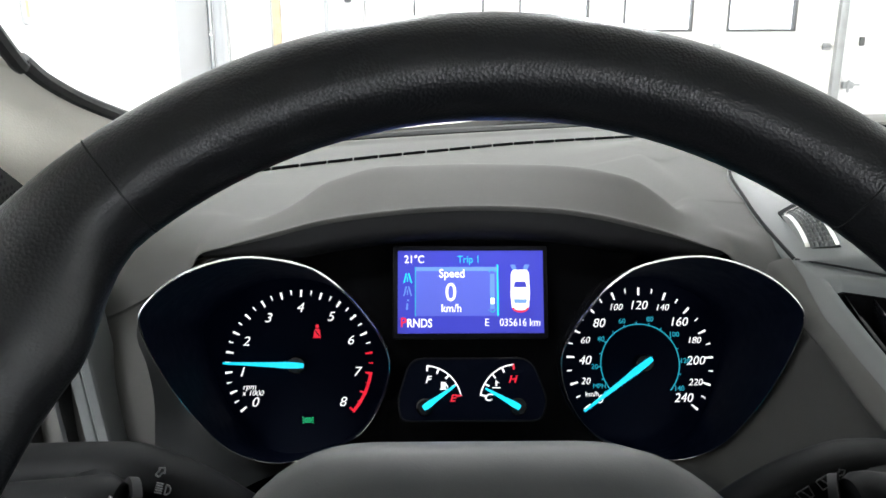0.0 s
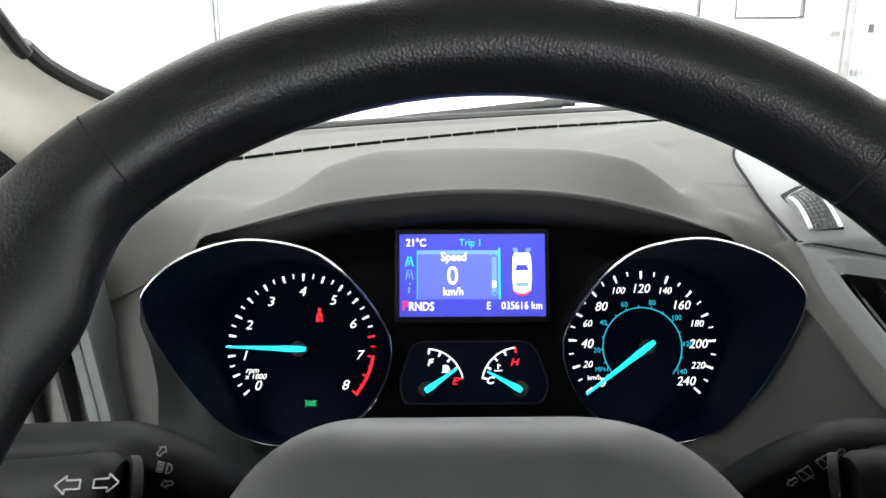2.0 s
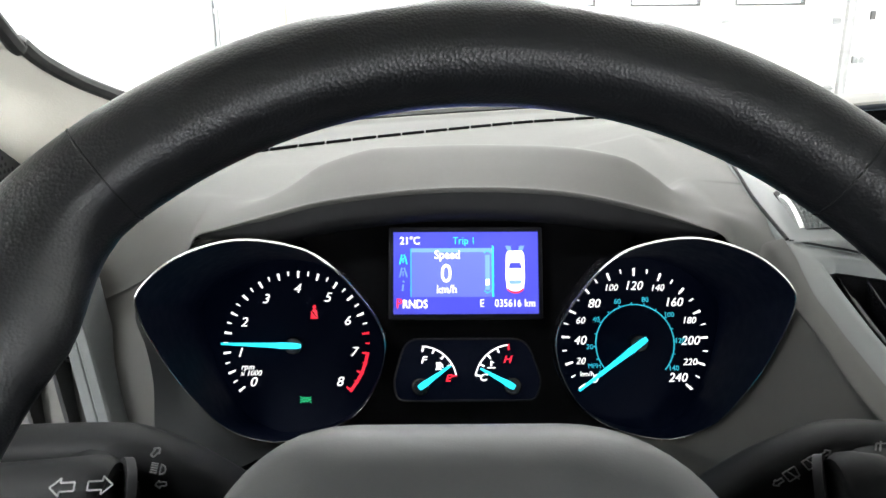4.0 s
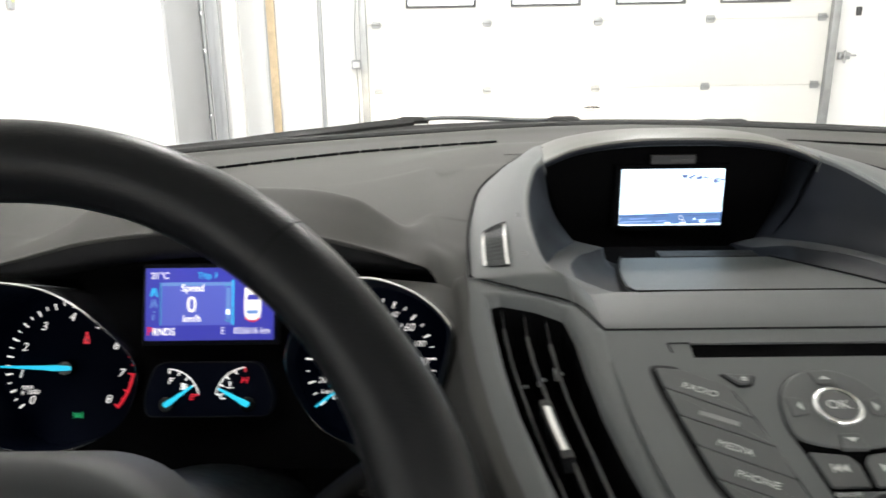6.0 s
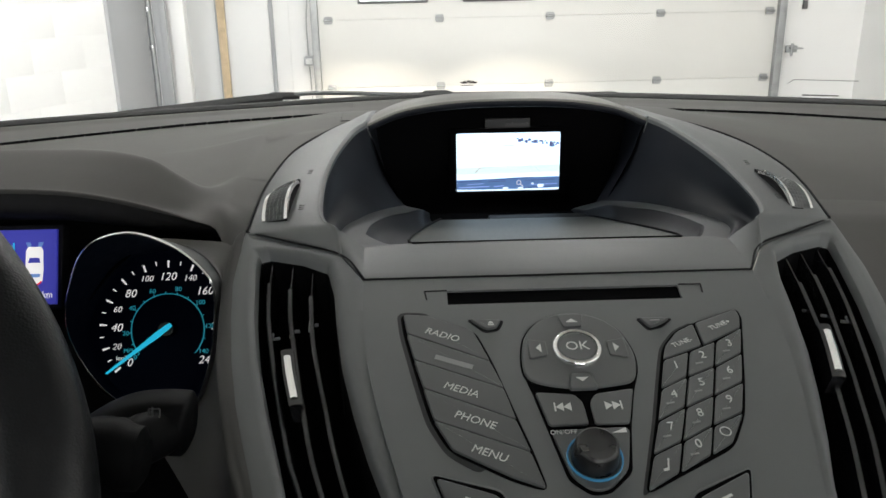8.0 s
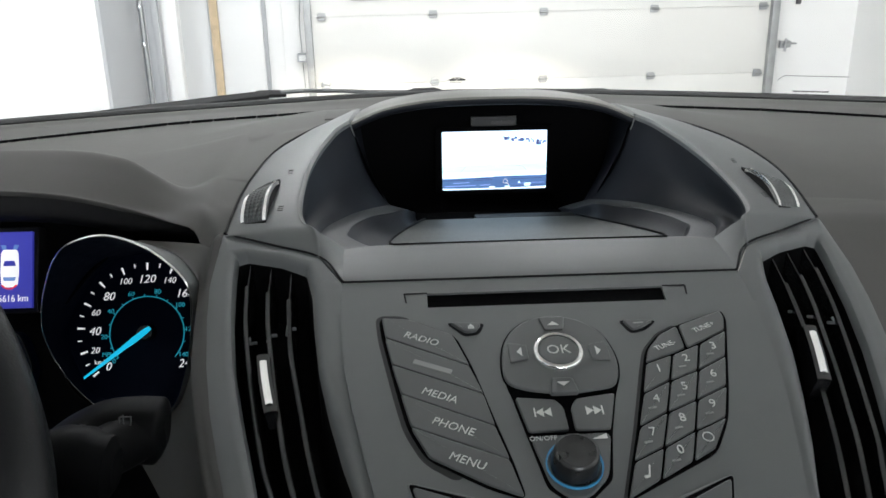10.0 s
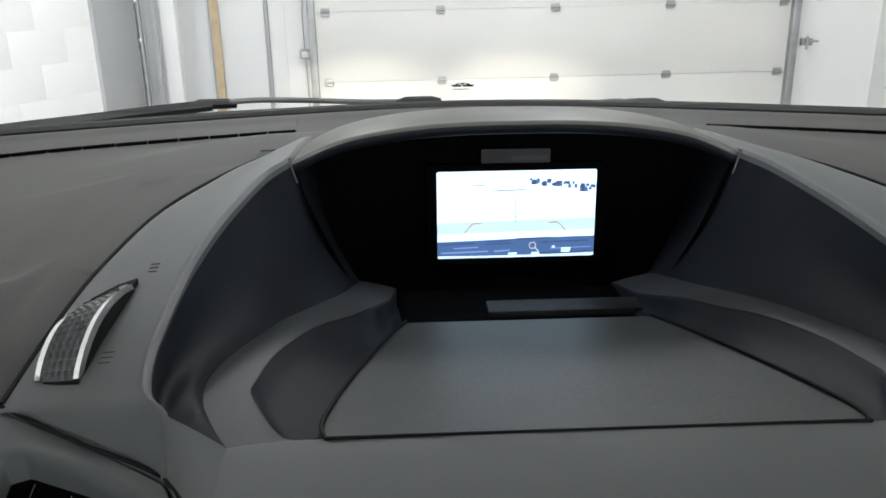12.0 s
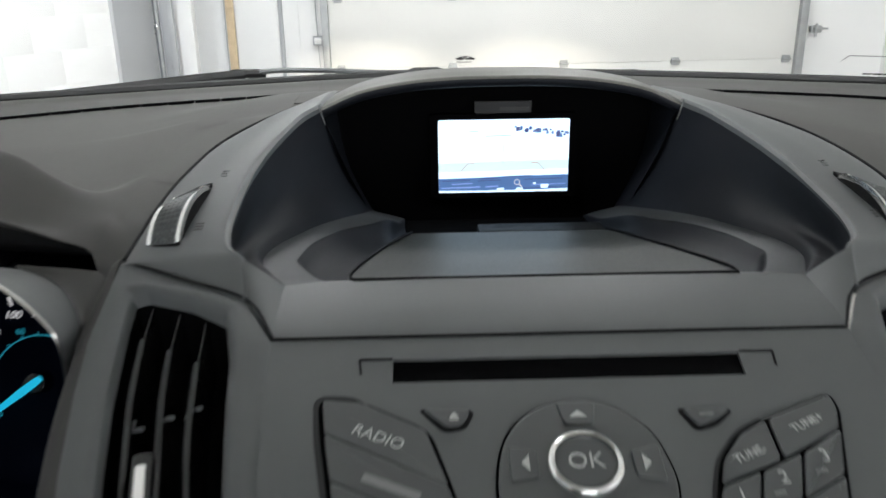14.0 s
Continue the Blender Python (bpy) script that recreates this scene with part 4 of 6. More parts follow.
# speedometer
RC = (0.1092, -0.0182)
for k in range(25):
    a = 219.5 - 260 * k / 24
    mid = k % 2 == 0
    r1, r0 = 0.0470, (0.0420 if mid else 0.0441)
    ca, sa = math.cos(radians(a)), math.sin(radians(a))
    part("tick", bar(FD, RC[0] + r0 * ca, RC[1] + r0 * sa, RC[0] + r1 * ca, RC[1] + r1 * sa, 0.0010 if mid else 0.0006, w2=0.0015 if mid else 0.0009), GLOW_WHITE, speedo, smooth=None)
for k, a in enumerate((222, 199.4, 179, 159, 137, 113.3, 90.4, 66, 44.3, 20.5, 0.2, -21, -41)):
    v = 20 * k
    size, r = (0.0080, 0.0355) if v % 40 == 0 else (0.0060, 0.0374)
    letters("numeral", str(v), FD, RC[0] + r * math.cos(radians(a)), RC[1] + r * math.sin(radians(a)), size, GLOW_WHITE, speedo, shear=0.25, wide=1.0, bold=-0.00004)
MC = (0.1092, -0.0198)
part("mph_arc", arc(FD, MC[0], MC[1], 0.0252, 219.5, -41.5, 0.0006, n=64), GLOW_CYAN_DIM, speedo, "fine turquoise scale", smooth=None)
for k in range(15):
    a = 219.5 - 252 * k / 14
    ca, sa = math.cos(radians(a)), math.sin(radians(a))
    part("tick", bar(FD, MC[0] + 0.0252 * ca, MC[1] + 0.0252 * sa, MC[0] + 0.0267 * ca, MC[1] + 0.0267 * sa, 0.0006), GLOW_CYAN_DIM, speedo, smooth=None)
    if k % 2 == 0:
        letters("numeral", str(k * 10), FD, MC[0] + 0.0291 * ca, MC[1] + 0.0291 * sa, 0.0046, GLOW_CYAN_DIM, speedo)
letters("unit_text", "MPH", FD, 0.0829, -0.0337, 0.0042, GLOW_CYAN_DIM, speedo)
letters("unit_text", "km/h", FD, 0.0781, -0.0387, 0.0044, GLOW_WHITE, speedo)
needle(FD, RC[0] + 0.001, RC[1] - 0.001, 216.5, 0.0490, 0.005, 0.0036, speedo, 0.010)

# blue trip screen
US = 0.000345


def at(px, py):
    return ((px - 831) * US, (565 - py) * US)


part("screen_frame", slab(CL, rounded([at(694, 576), at(968, 576), at(968, 411), at(694, 411)], 0.002), -0.012, -0.0016, 0.0008), MATT_BLACK, cluster, "black screen frame")
screen = part("trip_screen", slab(CL, [at(703, 566), at(959, 566), at(959, 421), at(703, 421)], -0.0018, 0.001), SCREEN_BLUE, cluster, "blue lit trip screen", smooth=None)


def on_screen(name, text, px, py, size, mat, host=screen, bold=0.0, wide=0.9):
    letters(name, text, CL, *at(px, py), size * US, mat, host, c=0.0016, bold=bold, wide=wide)


def rect(x0, y0, x1, y1, mat, name="screen_field", c=0.0011):
    part(name, slab(CL, [at(x0, y1), at(x1, y1), at(x1, y0), at(x0, y0)], c, c + 0.0002), mat, screen, smooth=None)


rect(735, 450, 878, 536, SCREEN_PANEL)
rect(735, 450, 878, 457, SCREEN_BAND, c=0.0014)
rect(733, 450, 735, 536, GLOW_CYAN_DIM, "screen_line", 0.0014)
rect(877, 446, 880, 536, GLOW_CYAN, "screen_line", 0.0014)
rect(865, 462, 873, 524, SCREEN_BAND, "scroll_bar", 0.0014)
rect(866, 505, 872, 515, SCREEN_LIGHT, "scroll_mark", 0.0017)
for sgn, y in ((1, 456), (-1, 528)):
    part("scroll_arrow", join(bar(CL, *at(863, y + 3 * sgn), *at(869, y - 2 * sgn), 0.0006, 0.0016), bar(CL, *at(869, y - 2 * sgn), *at(875, y + 3 * sgn), 0.0006, 0.0016)), GLOW_CYAN_DIM, screen, smooth=None)
on_screen("screen_text", "21°C", 732, 437, 19, GLOW_WHITE, bold=0.00006)
on_screen("screen_text", "Trip 1", 828, 437, 18, GLOW_CYAN)
on_screen("screen_text", "Speed", 798, 462, 21, GLOW_WHITE, bold=0.0001)
on_screen("screen_text", "0", 796, 496, 46, GLOW_WHITE, bold=0.0001)
on_screen("screen_text", "km/h", 797, 523, 20, GLOW_WHITE, bold=0.00005)
on_screen("screen_text", "P", 713, 548, 24, GLOW_RED, bold=0.00012)
on_screen("screen_text", "RNDS", 741, 549, 21, GLOW_WHITE, bold=0.0001, wide=0.82)
on_screen("screen_text", "E", 859, 548, 19, GLOW_WHITE)
on_screen("screen_text", "035616 km", 917, 548, 19, GLOW_WHITE, wide=0.84)
for k, y in enumerate((469, 492, 516)):
    m = GLOW_CYAN if k == 0 else SCREEN_BAND
    if k < 2:
        bm = join(bar(CL, *at(714, y + 9), *at(718, y - 8), 0.0009, 0.0014), bar(CL, *at(727, y + 9), *at(722, y - 8), 0.0009, 0.0014), bar(CL, *at(720, y + 7), *at(720, y - 2), 0.0006, 0.0014))
    else:
        bm = join(bar(CL, *at(719, y + 9), *at(720, y - 2), 0.0012, 0.0014), bar(CL, *at(721, y - 6), *at(721, y - 9), 0.0012, 0.0014))
    part("menu_symbol", bm, m, screen, smooth=None)
car_top = [(902, 462), (906, 455), (930, 455), (934, 462), (935, 500), (933, 521), (928, 526), (908, 526), (903, 521), (901, 500)]
part("car_symbol", slab(CL, [at(*p) for p in car_top][::-1], 0.0012, 0.0016), GLOW_WHITE, screen, "white car seen from above", smooth=None)
part("car_window", slab(CL, [at(906, 486), at(930, 486), at(927, 476), at(909, 476)], 0.0017, 0.0019), SCREEN_BLUE, screen, smooth=None)
part("car_window", slab(CL, [at(908, 514), at(928, 514), at(930, 507), at(906, 507)], 0.0017, 0.0019), SCREEN_BAND, screen, smooth=None)
for s in (-1, 1):
    part("lamp_ray", slab(CL, [at(918 + s * 6, 455), at(918 + s * 13, 455), at(918 + s * 17, 446), at(918 + s * 8, 446)][:: -s or 1], 0.0012, 0.0015), SCREEN_BAND, screen, smooth=None)
part("tail_glow", arc(CL, *at(918, 512), 17 * US, 215, 325, 3 * US, 0.0017), GLOW_RED, screen, smooth=None)

# fuel and temperature window
bin_loop = rounded([(-0.0365, -0.0155), (0.036, -0.0155), (0.0455, -0.0405), (0.0415, -0.0522), (-0.0418, -0.0522), (-0.0442, -0.0405)], [0.008, 0.008, 0.008, 0.005, 0.005, 0.008])
small = part("gauge_window", slab(CL, bin_loop, -0.012, 0.0006), DIAL, cluster, "fuel and temperature gauges", smooth=None)
part("gauge_rim", rings([[CL.p(p.x, p.y, c) for p in inset(bin_loop, d)] for d, c in ((-0.0006, -0.001), (-0.0006, 0.0016), (0.0004, 0.0016), (0.0004, 0.0004))]), MATT_BLACK, small, "thin black rim")
FC = at(750, 686)
TC = at(911, 686)
part("fuel_scale", arc(CL, FC[0], FC[1], 64 * US, 86, 12, 0.0008, 0.001), GLOW_WHITE, small, smooth=None)
part("temperature_scale", arc(CL, TC[0], TC[1], 66 * US, 96, 168, 0.0008, 0.001), GLOW_WHITE, small, smooth=None)
for c0, r, a0, a1, reds in ((FC, 64, 86, 12, (4,)), (TC, 66, 168, 96, (4,))):
    for k in range(5):
        a = radians(a0 + (a1 - a0) * k / 4)
        part("tick", bar(CL, c0[0] + (r + 1) * US * math.cos(a), c0[1] + (r + 1) * US * math.sin(a), c0[0] + (r - 9) * US * math.cos(a), c0[1] + (r - 9) * US * math.sin(a), 0.0011, 0.001), GLOW_RED if k in reds else GLOW_WHITE, small, smooth=None)
for text, px, py, m in (("F", 755, 646, GLOW_WHITE), ("E", 798, 678, GLOW_RED), ("H", 902, 646, GLOW_RED), ("C", 859, 677, GLOW_WHITE)):
    letters("numeral", text, CL, *at(px, py), 17 * US, m, small, c=0.0011, shear=0.25, bold=0.0001, wide=1.15)
part("pump_symbol", join(slab(CL, [at(778, 661), at(786, 661), at(786, 650), at(778, 650)], 0.001, 0.0013), bar(CL, *at(787, 652), *at(790, 660), 0.0006, 0.001), bar(CL, *at(776, 662), *at(788, 662), 0.0006, 0.001)), GLOW_WHITE, small, smooth=None)
part("thermometer_symbol", join(bar(CL, *at(874, 648), *at(874, 657), 0.0009, 0.001), bar(CL, *at(867, 660), *at(881, 660), 0.0006, 0.001), bar(CL, *at(875, 651), *at(879, 651), 0.0005, 0.001)), GLOW_WHITE, small, smooth=None)
for c0, ang in ((FC, 35), (TC, 151)):
    ln = 68 * US
    needle(CL, c0[0], c0[1] - 6 * US, ang, ln * 0.95, 0.001, 0.0034, small)

# ---- steering wheel and levers ----
WC = Vector((0.018, 0.304, 1.283))
tilt = radians(32.0)
WH = Frame(WC, (1, 0, 0), (0, math.sin(tilt), math.cos(tilt)))
wheel = thing("steering_wheel", "black leather steering wheel with a grey airbag cover", "steering wheel", WC)
def grip_at(a):
    """How far the rim swells inwards into the thumb grip at that angle."""
    turned = (a - 90 + 180) % 360 - 180
    if turned < 0:
        return 0.50 * ease((-turned - 48.0) / 34.0) * ease((128 + turned) / 16.0)
    return ease((turned - 41.0) / 15.0) * ease((128 - turned) / 16.0)


def rim_loop(a, swell=0.0, n=24):
    g = grip_at(a)
    mid_r, wide, deep = 0.1668 - (0.0072 if math.cos(radians(a)) < 0 else -0.002) * g, 0.0160 + 0.0075 * g + swell, 0.0152 + 0.0008 * g + swell
    ca, sa = math.cos(radians(a)), math.sin(radians(a))
    slim = 0.0010 * ease((ca + 0.05) / 0.4)
    out = []
    for j in range(n):
        b = 2 * math.pi * j / n
        r = mid_r + (wide if math.cos(b) > 0 else wide - slim) * math.cos(b)
        out.append(WH.p(r * ca, r * sa, deep * math.sin(b) * (1 - 0.25 * g * max(0.0, -math.cos(b)))))
    return out


bm = rings([rim_loop(k * 2.5) for k in range(145)])
bmesh.ops.remove_doubles(bm, verts=bm.verts, dist=1e-6)
part("rim", bm, LEATHER, wheel, "black grained leather rim")
for g in (50.5, 129.5, 215, 325):
    part("seam", tube(rim_loop(g, -0.0001), 0.00035, 6, True), MATT_BLACK, wheel, "sewn seam")
hub_loop = rounded([(-0.062, 0.060), (0.052, 0.060), (0.088, 0.014), (0.070, -0.055), (0.03, -0.078), (-0.03, -0.078), (-0.070, -0.055), (-0.090, 0.014)], [0.045, 0.045, 0.03, 0.03, 0.03, 0.03, 0.03, 0.03], 8)
hub_loop = [Vector((p.x, p.y)) for p in hub_loop]
loops = [[WH.p(p.x, p.y, -0.06) for p in hub_loop]]
for s, c in ((1.0, 0.0), (0.985, 0.010), (0.93, 0.019), (0.8, 0.026), (0.55, 0.031), (0.2, 0.033)):
    loops.append([WH.p(p.x * s, p.y * s, c - 0.03) for p in hub_loop])
part("airbag_cover", rings(loops, True, True), HUB, wheel, "grey airbag cover")
part("badge", slab(WH, ellipse(0, 0.0, 0.028, 0.012, 32), 0.0025, 0.0055, 0.001), SATIN, wheel, "plain oval silver badge")
for s in (-1, 1):
    bm = patch([[WH.p(s * 0.05, 0.042, -0.040), WH.p(s * 0.095, 0.024, -0.026), WH.p(s * 0.157, 0.008, -0.004)], [WH.p(s * 0.06, 0.005, -0.022), WH.p(s * 0.11, -0.010, -0.012), WH.p(s * 0.163, -0.026, 0.0)], [WH.p(s * 0.06, -0.04, -0.030), WH.p(s * 0.11, -0.035, -0.018), WH.p(s * 0.155, -0.06, -0.004)]], 12, 10, 0.012, -WH.n)
    part("spoke", bm, TRIM_DARK, wheel, "dark plastic spoke")
    pad = rounded([(s * 0.090, -0.004), (s * 0.130, -0.012), (s * 0.128, -0.042), (s * 0.092, -0.040)], 0.008)
    if s < 0:
        pad = pad[::-1]
    part("switch_pad", slab(WH, pad, -0.02, -0.008, 0.002), BLACK, wheel, "gloss black switch pad")
bm = patch([[WH.p(-0.035, -0.06, -0.004), WH.p(-0.03, -0.11, -0.004), WH.p(-0.036, -0.155, 0.0)], [WH.p(0.035, -0.06, -0.004), WH.p(0.03, -0.11, -0.004), WH.p(0.036, -0.155, 0.0)]], 10, 6, 0.01, -WH.n)
part("spoke", bm, TRIM_DARK, wheel, "dark plastic spoke")

column = thing("column_shroud", "grey plastic steering column shroud", "column cover", (0.02, 0.44, 1.2))
sh = [(-0.075, -0.02), (-0.05, 0.03), (0.0, 0.045), (0.05, 0.03), (0.075, -0.02), (0.05, -0.06), (-0.05, -0.06)]
sh = spline([(a, b, 0) for a, b in sh], 40, True)
axis = -WH.n
loops = []
for d, k in ((0.035, 0.8), (0.05, 0.95), (0.12, 1.0), (0.24, 1.05), (0.32, 1.15)):
    loops.append([WH.p(p.x * k + 0.01, p.y * k - 0.0, -d) for p in sh])
part("cover", rings(loops, True, True), TRIM_DARK, column, "dark plastic cover")
part("joint", tube([WH.p(p.x * 1.001 + 0.01, p.y * 1.001, -0.115) for p in sh], 0.0007, 6, True), MATT_BLACK, column, "black joint line")
part("collar", rings([[WH.p(p.x * k + 0.01, p.y * k, -d) for p in sh] for d, k in ((0.030, 0.70), (0.0345, 0.78), (0.040, 0.79))], True, True), MATT_BLACK, column, "matt black collar")


def lever(name, label, s, cx, dz, reach, barrel_from, barrel_end):
    """A column lever: a broad arm that rises from the column and a round barrel on its driver's side."""
    ob = thing(name, label, "lever", (cx + s * 0.07, 0.475, 1.19))
    arm = spline([(cx + s * a, b, c + dz) for a, b, c in ((0.080, 0.462, 1.200), (0.104, 0.450, 1.228), (0.122, 0.444, 1.2455), (0.140, 0.441, 1.2560), (0.152, 0.440, 1.2580), (0.152 + (reach - 0.152) * 0.6, 0.440, 1.2575), (reach, 0.440, 1.2565))], 40)
    loops = []
    for k, p in enumerate(arm):
        t = (arm[min(k + 1, 39)] - arm[max(k - 1, 0)]).normalized()
        up = Vector((-t.z * s, 0, t.x * s)).normalized()
        fat = 1.0 if k < 36 else (0.97, 0.90, 0.78, 0.55)[k - 36]
        cross = []
        for j in range(20):
            b = 2 * math.pi * j / 20
            ca, sa = math.cos(b), math.sin(b)
            ca, sa = math.copysign(abs(ca) ** 0.7, ca), math.copysign(abs(sa) ** 0.7, sa)
            cross.append(p + Vector((0, 0.0135, 0)) * ca * fat + up * 0.0150 * sa * fat)
        loops.append(cross)
    part("stalk", rings(loops, True, True), LEVER, ob, "dark plastic arm")
    axis = [Vector((cx + s * a, b, c + dz)) for a, b, c in ((barrel_from, 0.409, 1.2625), (barrel_from + 0.0005, 0.409, 1.2625), (barrel_from + 0.003, 0.409, 1.2628), (barrel_from + 0.0065, 0.4085, 1.2630), (barrel_from + 0.014, 0.408, 1.2625), (barrel_end - 0.010, 0.407, 1.2600), (barrel_end - 0.003, 0.407, 1.2590), (barrel_end, 0.407, 1.2586))]
    part("barrel", tube(axis, [0.0080, 0.0125, 0.0146, 0.0152, 0.0152, 0.0150, 0.0142, 0.0090], 28), LEVER, ob, "round barrel end")
    part("collar", tube([Vector((cx + s * (barrel_from - 0.0025), 0.416, 1.2590 + dz)), Vector((cx + s * (barrel_from + 0.0005), 0.4145, 1.2600 + dz))], 0.0135, 24), MATT_BLACK, ob, "dark gap ring")
    part("stem", tube([Vector((cx + s * 0.140, 0.412, 1.259 + dz)), Vector((cx + s * 0.160, 0.440, 1.2575 + dz))], 0.012, 14), LEVER, ob)
    return ob


left_lever = lever("turn_signal_lever", "near black turn signal lever with grey symbols", -1, 0.02, -0.0020, 0.200, 0.136, 0.200)
right_lever = lever("wiper_lever", "near black wiper lever with grey symbols", 1, 0.030, -0.003, 0.168, 0.128, 0.156)
lf = Frame((-0.1222, 0.3977, 1.2726), (1, 0, 0.05), (0, 0.72, 0.70))
lr = Frame((-0.1064, 0.4296, 1.2588), (0.93, 0, -0.25), (0.25, 0.28, 0.93))
rr = Frame((0.1552, 0.4294, 1.2570), (0.80, 0, 0.60), (-0.58, 0.25, 0.77))
rf = Frame((0.1845, 0.4260, 1.2645), (1, 0, 0), (0, 0.2, 0.98))


def outline(fr, pts, w, c):
    bm = None
    for a, b in zip(pts, pts[1:] + pts[:1]):
        k = bar(fr, *a, *b, w, c)
        bm = k if bm is None else join(bm, k)
    return bm


ARROW = [(-0.0072, 0), (-0.002, 0.0045), (-0.002, 0.0022), (0.0052, 0.0022), (0.0052, -0.0022), (-0.002, -0.0022), (-0.002, -0.0045)]
for s, off in ((1, -0.0062), (-1, 0.0062)):
    part("arrow_symbol", outline(lf, [(s * a * 0.72 + off, b * 0.72) for a, b in ARROW], 0.0006, 0.0), LEVER_PRINT, left_lever, smooth=None)
bm = join(arc(lr, 0.0008, 0.0, 0.0020, -90, 90, 0.0005, 0.0, 10), bar(lr, 0.0008, -0.0021, 0.0008, 0.0021, 0.0005, 0.0))
for k in range(5):
    bm = join(bm, bar(lr, -0.0032, -0.0019 + 0.00095 * k, -0.0004, -0.0019 + 0.00095 * k, 0.0005, 0.0))
part("headlight_symbol", bm, LEVER_PRINT, left_lever, smooth=None)
for a, b, turn in ((-0.0028, 0.0062, 60), (0.0026, -0.0058, 200)):
    ca, sa = math.cos(radians(turn)), math.sin(radians(turn))
    part("arrow_symbol", outline(lr, [((-x * ca - y * sa) * 0.36 + a, (-x * sa + y * ca) * 0.36 + b) for x, y in ARROW], 0.0005, 0.0), LEVER_PRINT, left_lever, smooth=None)
for a in (-0.0050, 0.0040):
    bm = join(outline(rr, [(a - 0.0024, -0.0022), (a + 0.0024, -0.0022), (a + 0.0028, 0.0022), (a - 0.0028, 0.0022)], 0.0005, 0.0), bar(rr, a - 0.001, 0.0026, a + 0.0015, -0.0034, 0.0005, 0.0002))
    part("wiper_symbol", bm, LEVER_PRINT, right_lever, smooth=None)
for a, k in ((-0.0110, 1), (0.0105, -1)):
    part("arrow_symbol", outline(rr, [(x * 0.36 * k + a, y * 0.36) for x, y in ARROW], 0.0005, 0.0), LEVER_PRINT, right_lever, smooth=None)
for dv in (0.0034, -0.0034):
    part("washer_symbol", join(outline(rf, [(-0.0026, dv - 0.0022), (0.0026, dv - 0.0022), (0.0030, dv + 0.0018), (-0.0022, dv + 0.0018)], 0.0005, 0.0), bar(rf, -0.0005, dv + 0.0028, -0.0005, dv - 0.0018, 0.0005, 0.0)), LEVER_PRINT, right_lever, smooth=None)

# driver's side air vent
side_vent = thing("side_air_vent", "dark side air vent with silver edged frame", "air vent", (-0.26, 0.57, 1.23))
SV = Frame((-0.2405, 0.553, 1.231), (1, 0, 0), (-0.172, 0.12, 0.98))
outer_v = [Vector((p.x, p.y)) for p in rounded([(-0.075, -0.080), (0.060, -0.080), (0.060, 0.078), (-0.070, 0.078)], 0.014)]
part("frame", rings([[SV.p(p.x, p.y, c) for p in inset(outer_v, d)] for d, c in ((0, -0.03), (0, 0.0), (0.0015, 0.002), (0.007, 0.0012), (0.0078, 0.0), (0.0085, 0.001), (0.0145, 0.0), (0.0155, -0.004), (0.016, -0.035))]), TRIM, side_vent, "grey frame")
part("duct", slab(SV, inset(outer_v, 0.010), -0.040, -0.032), BLACK_AND_SHADE, side_vent)
for k in range(5):
    a = -0.050 + 0.0205 * k
    part("slat", slab(Frame(SV.p(a, 0, -0.012), SV.n, SV.v), [(-0.018, -0.062), (0.008, -0.062), (0.008, 0.060), (-0.018, 0.060)], -0.0013, 0.0013, 0.0004), TRIM_DARK, side_vent)
for k in range(3):
    part("cross_slat", slab(Frame(SV.p(0, -0.02 + 0.03 * k, -0.024), SV.u, SV.n), [(-0.055, -0.006), (0.042, -0.006), (0.042, 0.006), (-0.055, 0.006)], -0.001, 0.001, 0.0003), TRIM_DARK, side_vent)
# ---- centre console ----
FS = Frame((XC, 0.512, 1.2985), (1, 0, 0), (0, 0.942, 0.3356))
console = thing("centre_console", "dark grey centre console with a display hood and tray", "console", (XC, 0.6, 1.1))
CX = XC


def both(name, bm_maker, mat, label="", smooth=40, parent=None):
    part(name, bm_maker(), mat, parent or console, label, smooth)
    part(name, mirror_x(bm_maker(), CX), mat, parent or console, label, smooth)


# control panel
def holed(fr, outer, hole, deep):
    """A flat plate with one hole, its walls going down by deep."""
    bm = bmesh.new()
    loops = [[bm.verts.new(fr.p(a, b)) for a, b in loop] for loop in (outer, hole)]
    edges = [bm.edges.new((loop[i], loop[(i + 1) % len(loop)])) for loop in loops for i in range(len(loop))]
    bmesh.ops.triangle_fill(bm, edges=edges, use_beauty=True)
    for loop in loops:
        low = [bm.verts.new(v.co - fr.n * deep) for v in loop]
        for i in range(len(loop)):
            k = (i + 1) % len(loop)
            bm.faces.new((loop[i], loop[k], low[k], low[i]))
    bmesh.ops.recalc_face_normals(bm, faces=bm.faces)
    return bm


SLOT = [(-0.0645, -0.0222), (0.0635, -0.0222), (0.0640, -0.0108), (-0.0645, -0.0108)]
side_line = [(-0.1108, 0.0), (-0.1099, -0.0288), (-0.1071, -0.0606), (-0.1021, -0.0894), (-0.0961, -0.1155), (-0.0888, -0.1454), (-0.0768, -0.193)]
part("control_panel", holed(FS, side_line + [(-u, b) for u, b in side_line[::-1]], SLOT, 0.03), TRIM, console, smooth=30)
part("panel_groove", tube([(CX + s * 0.110, 0.5128, 1.2986) for s in (-1, -0.5, 0, 0.5, 1)], 0.0009, 6), MATT_BLACK, console, "dark joint line")
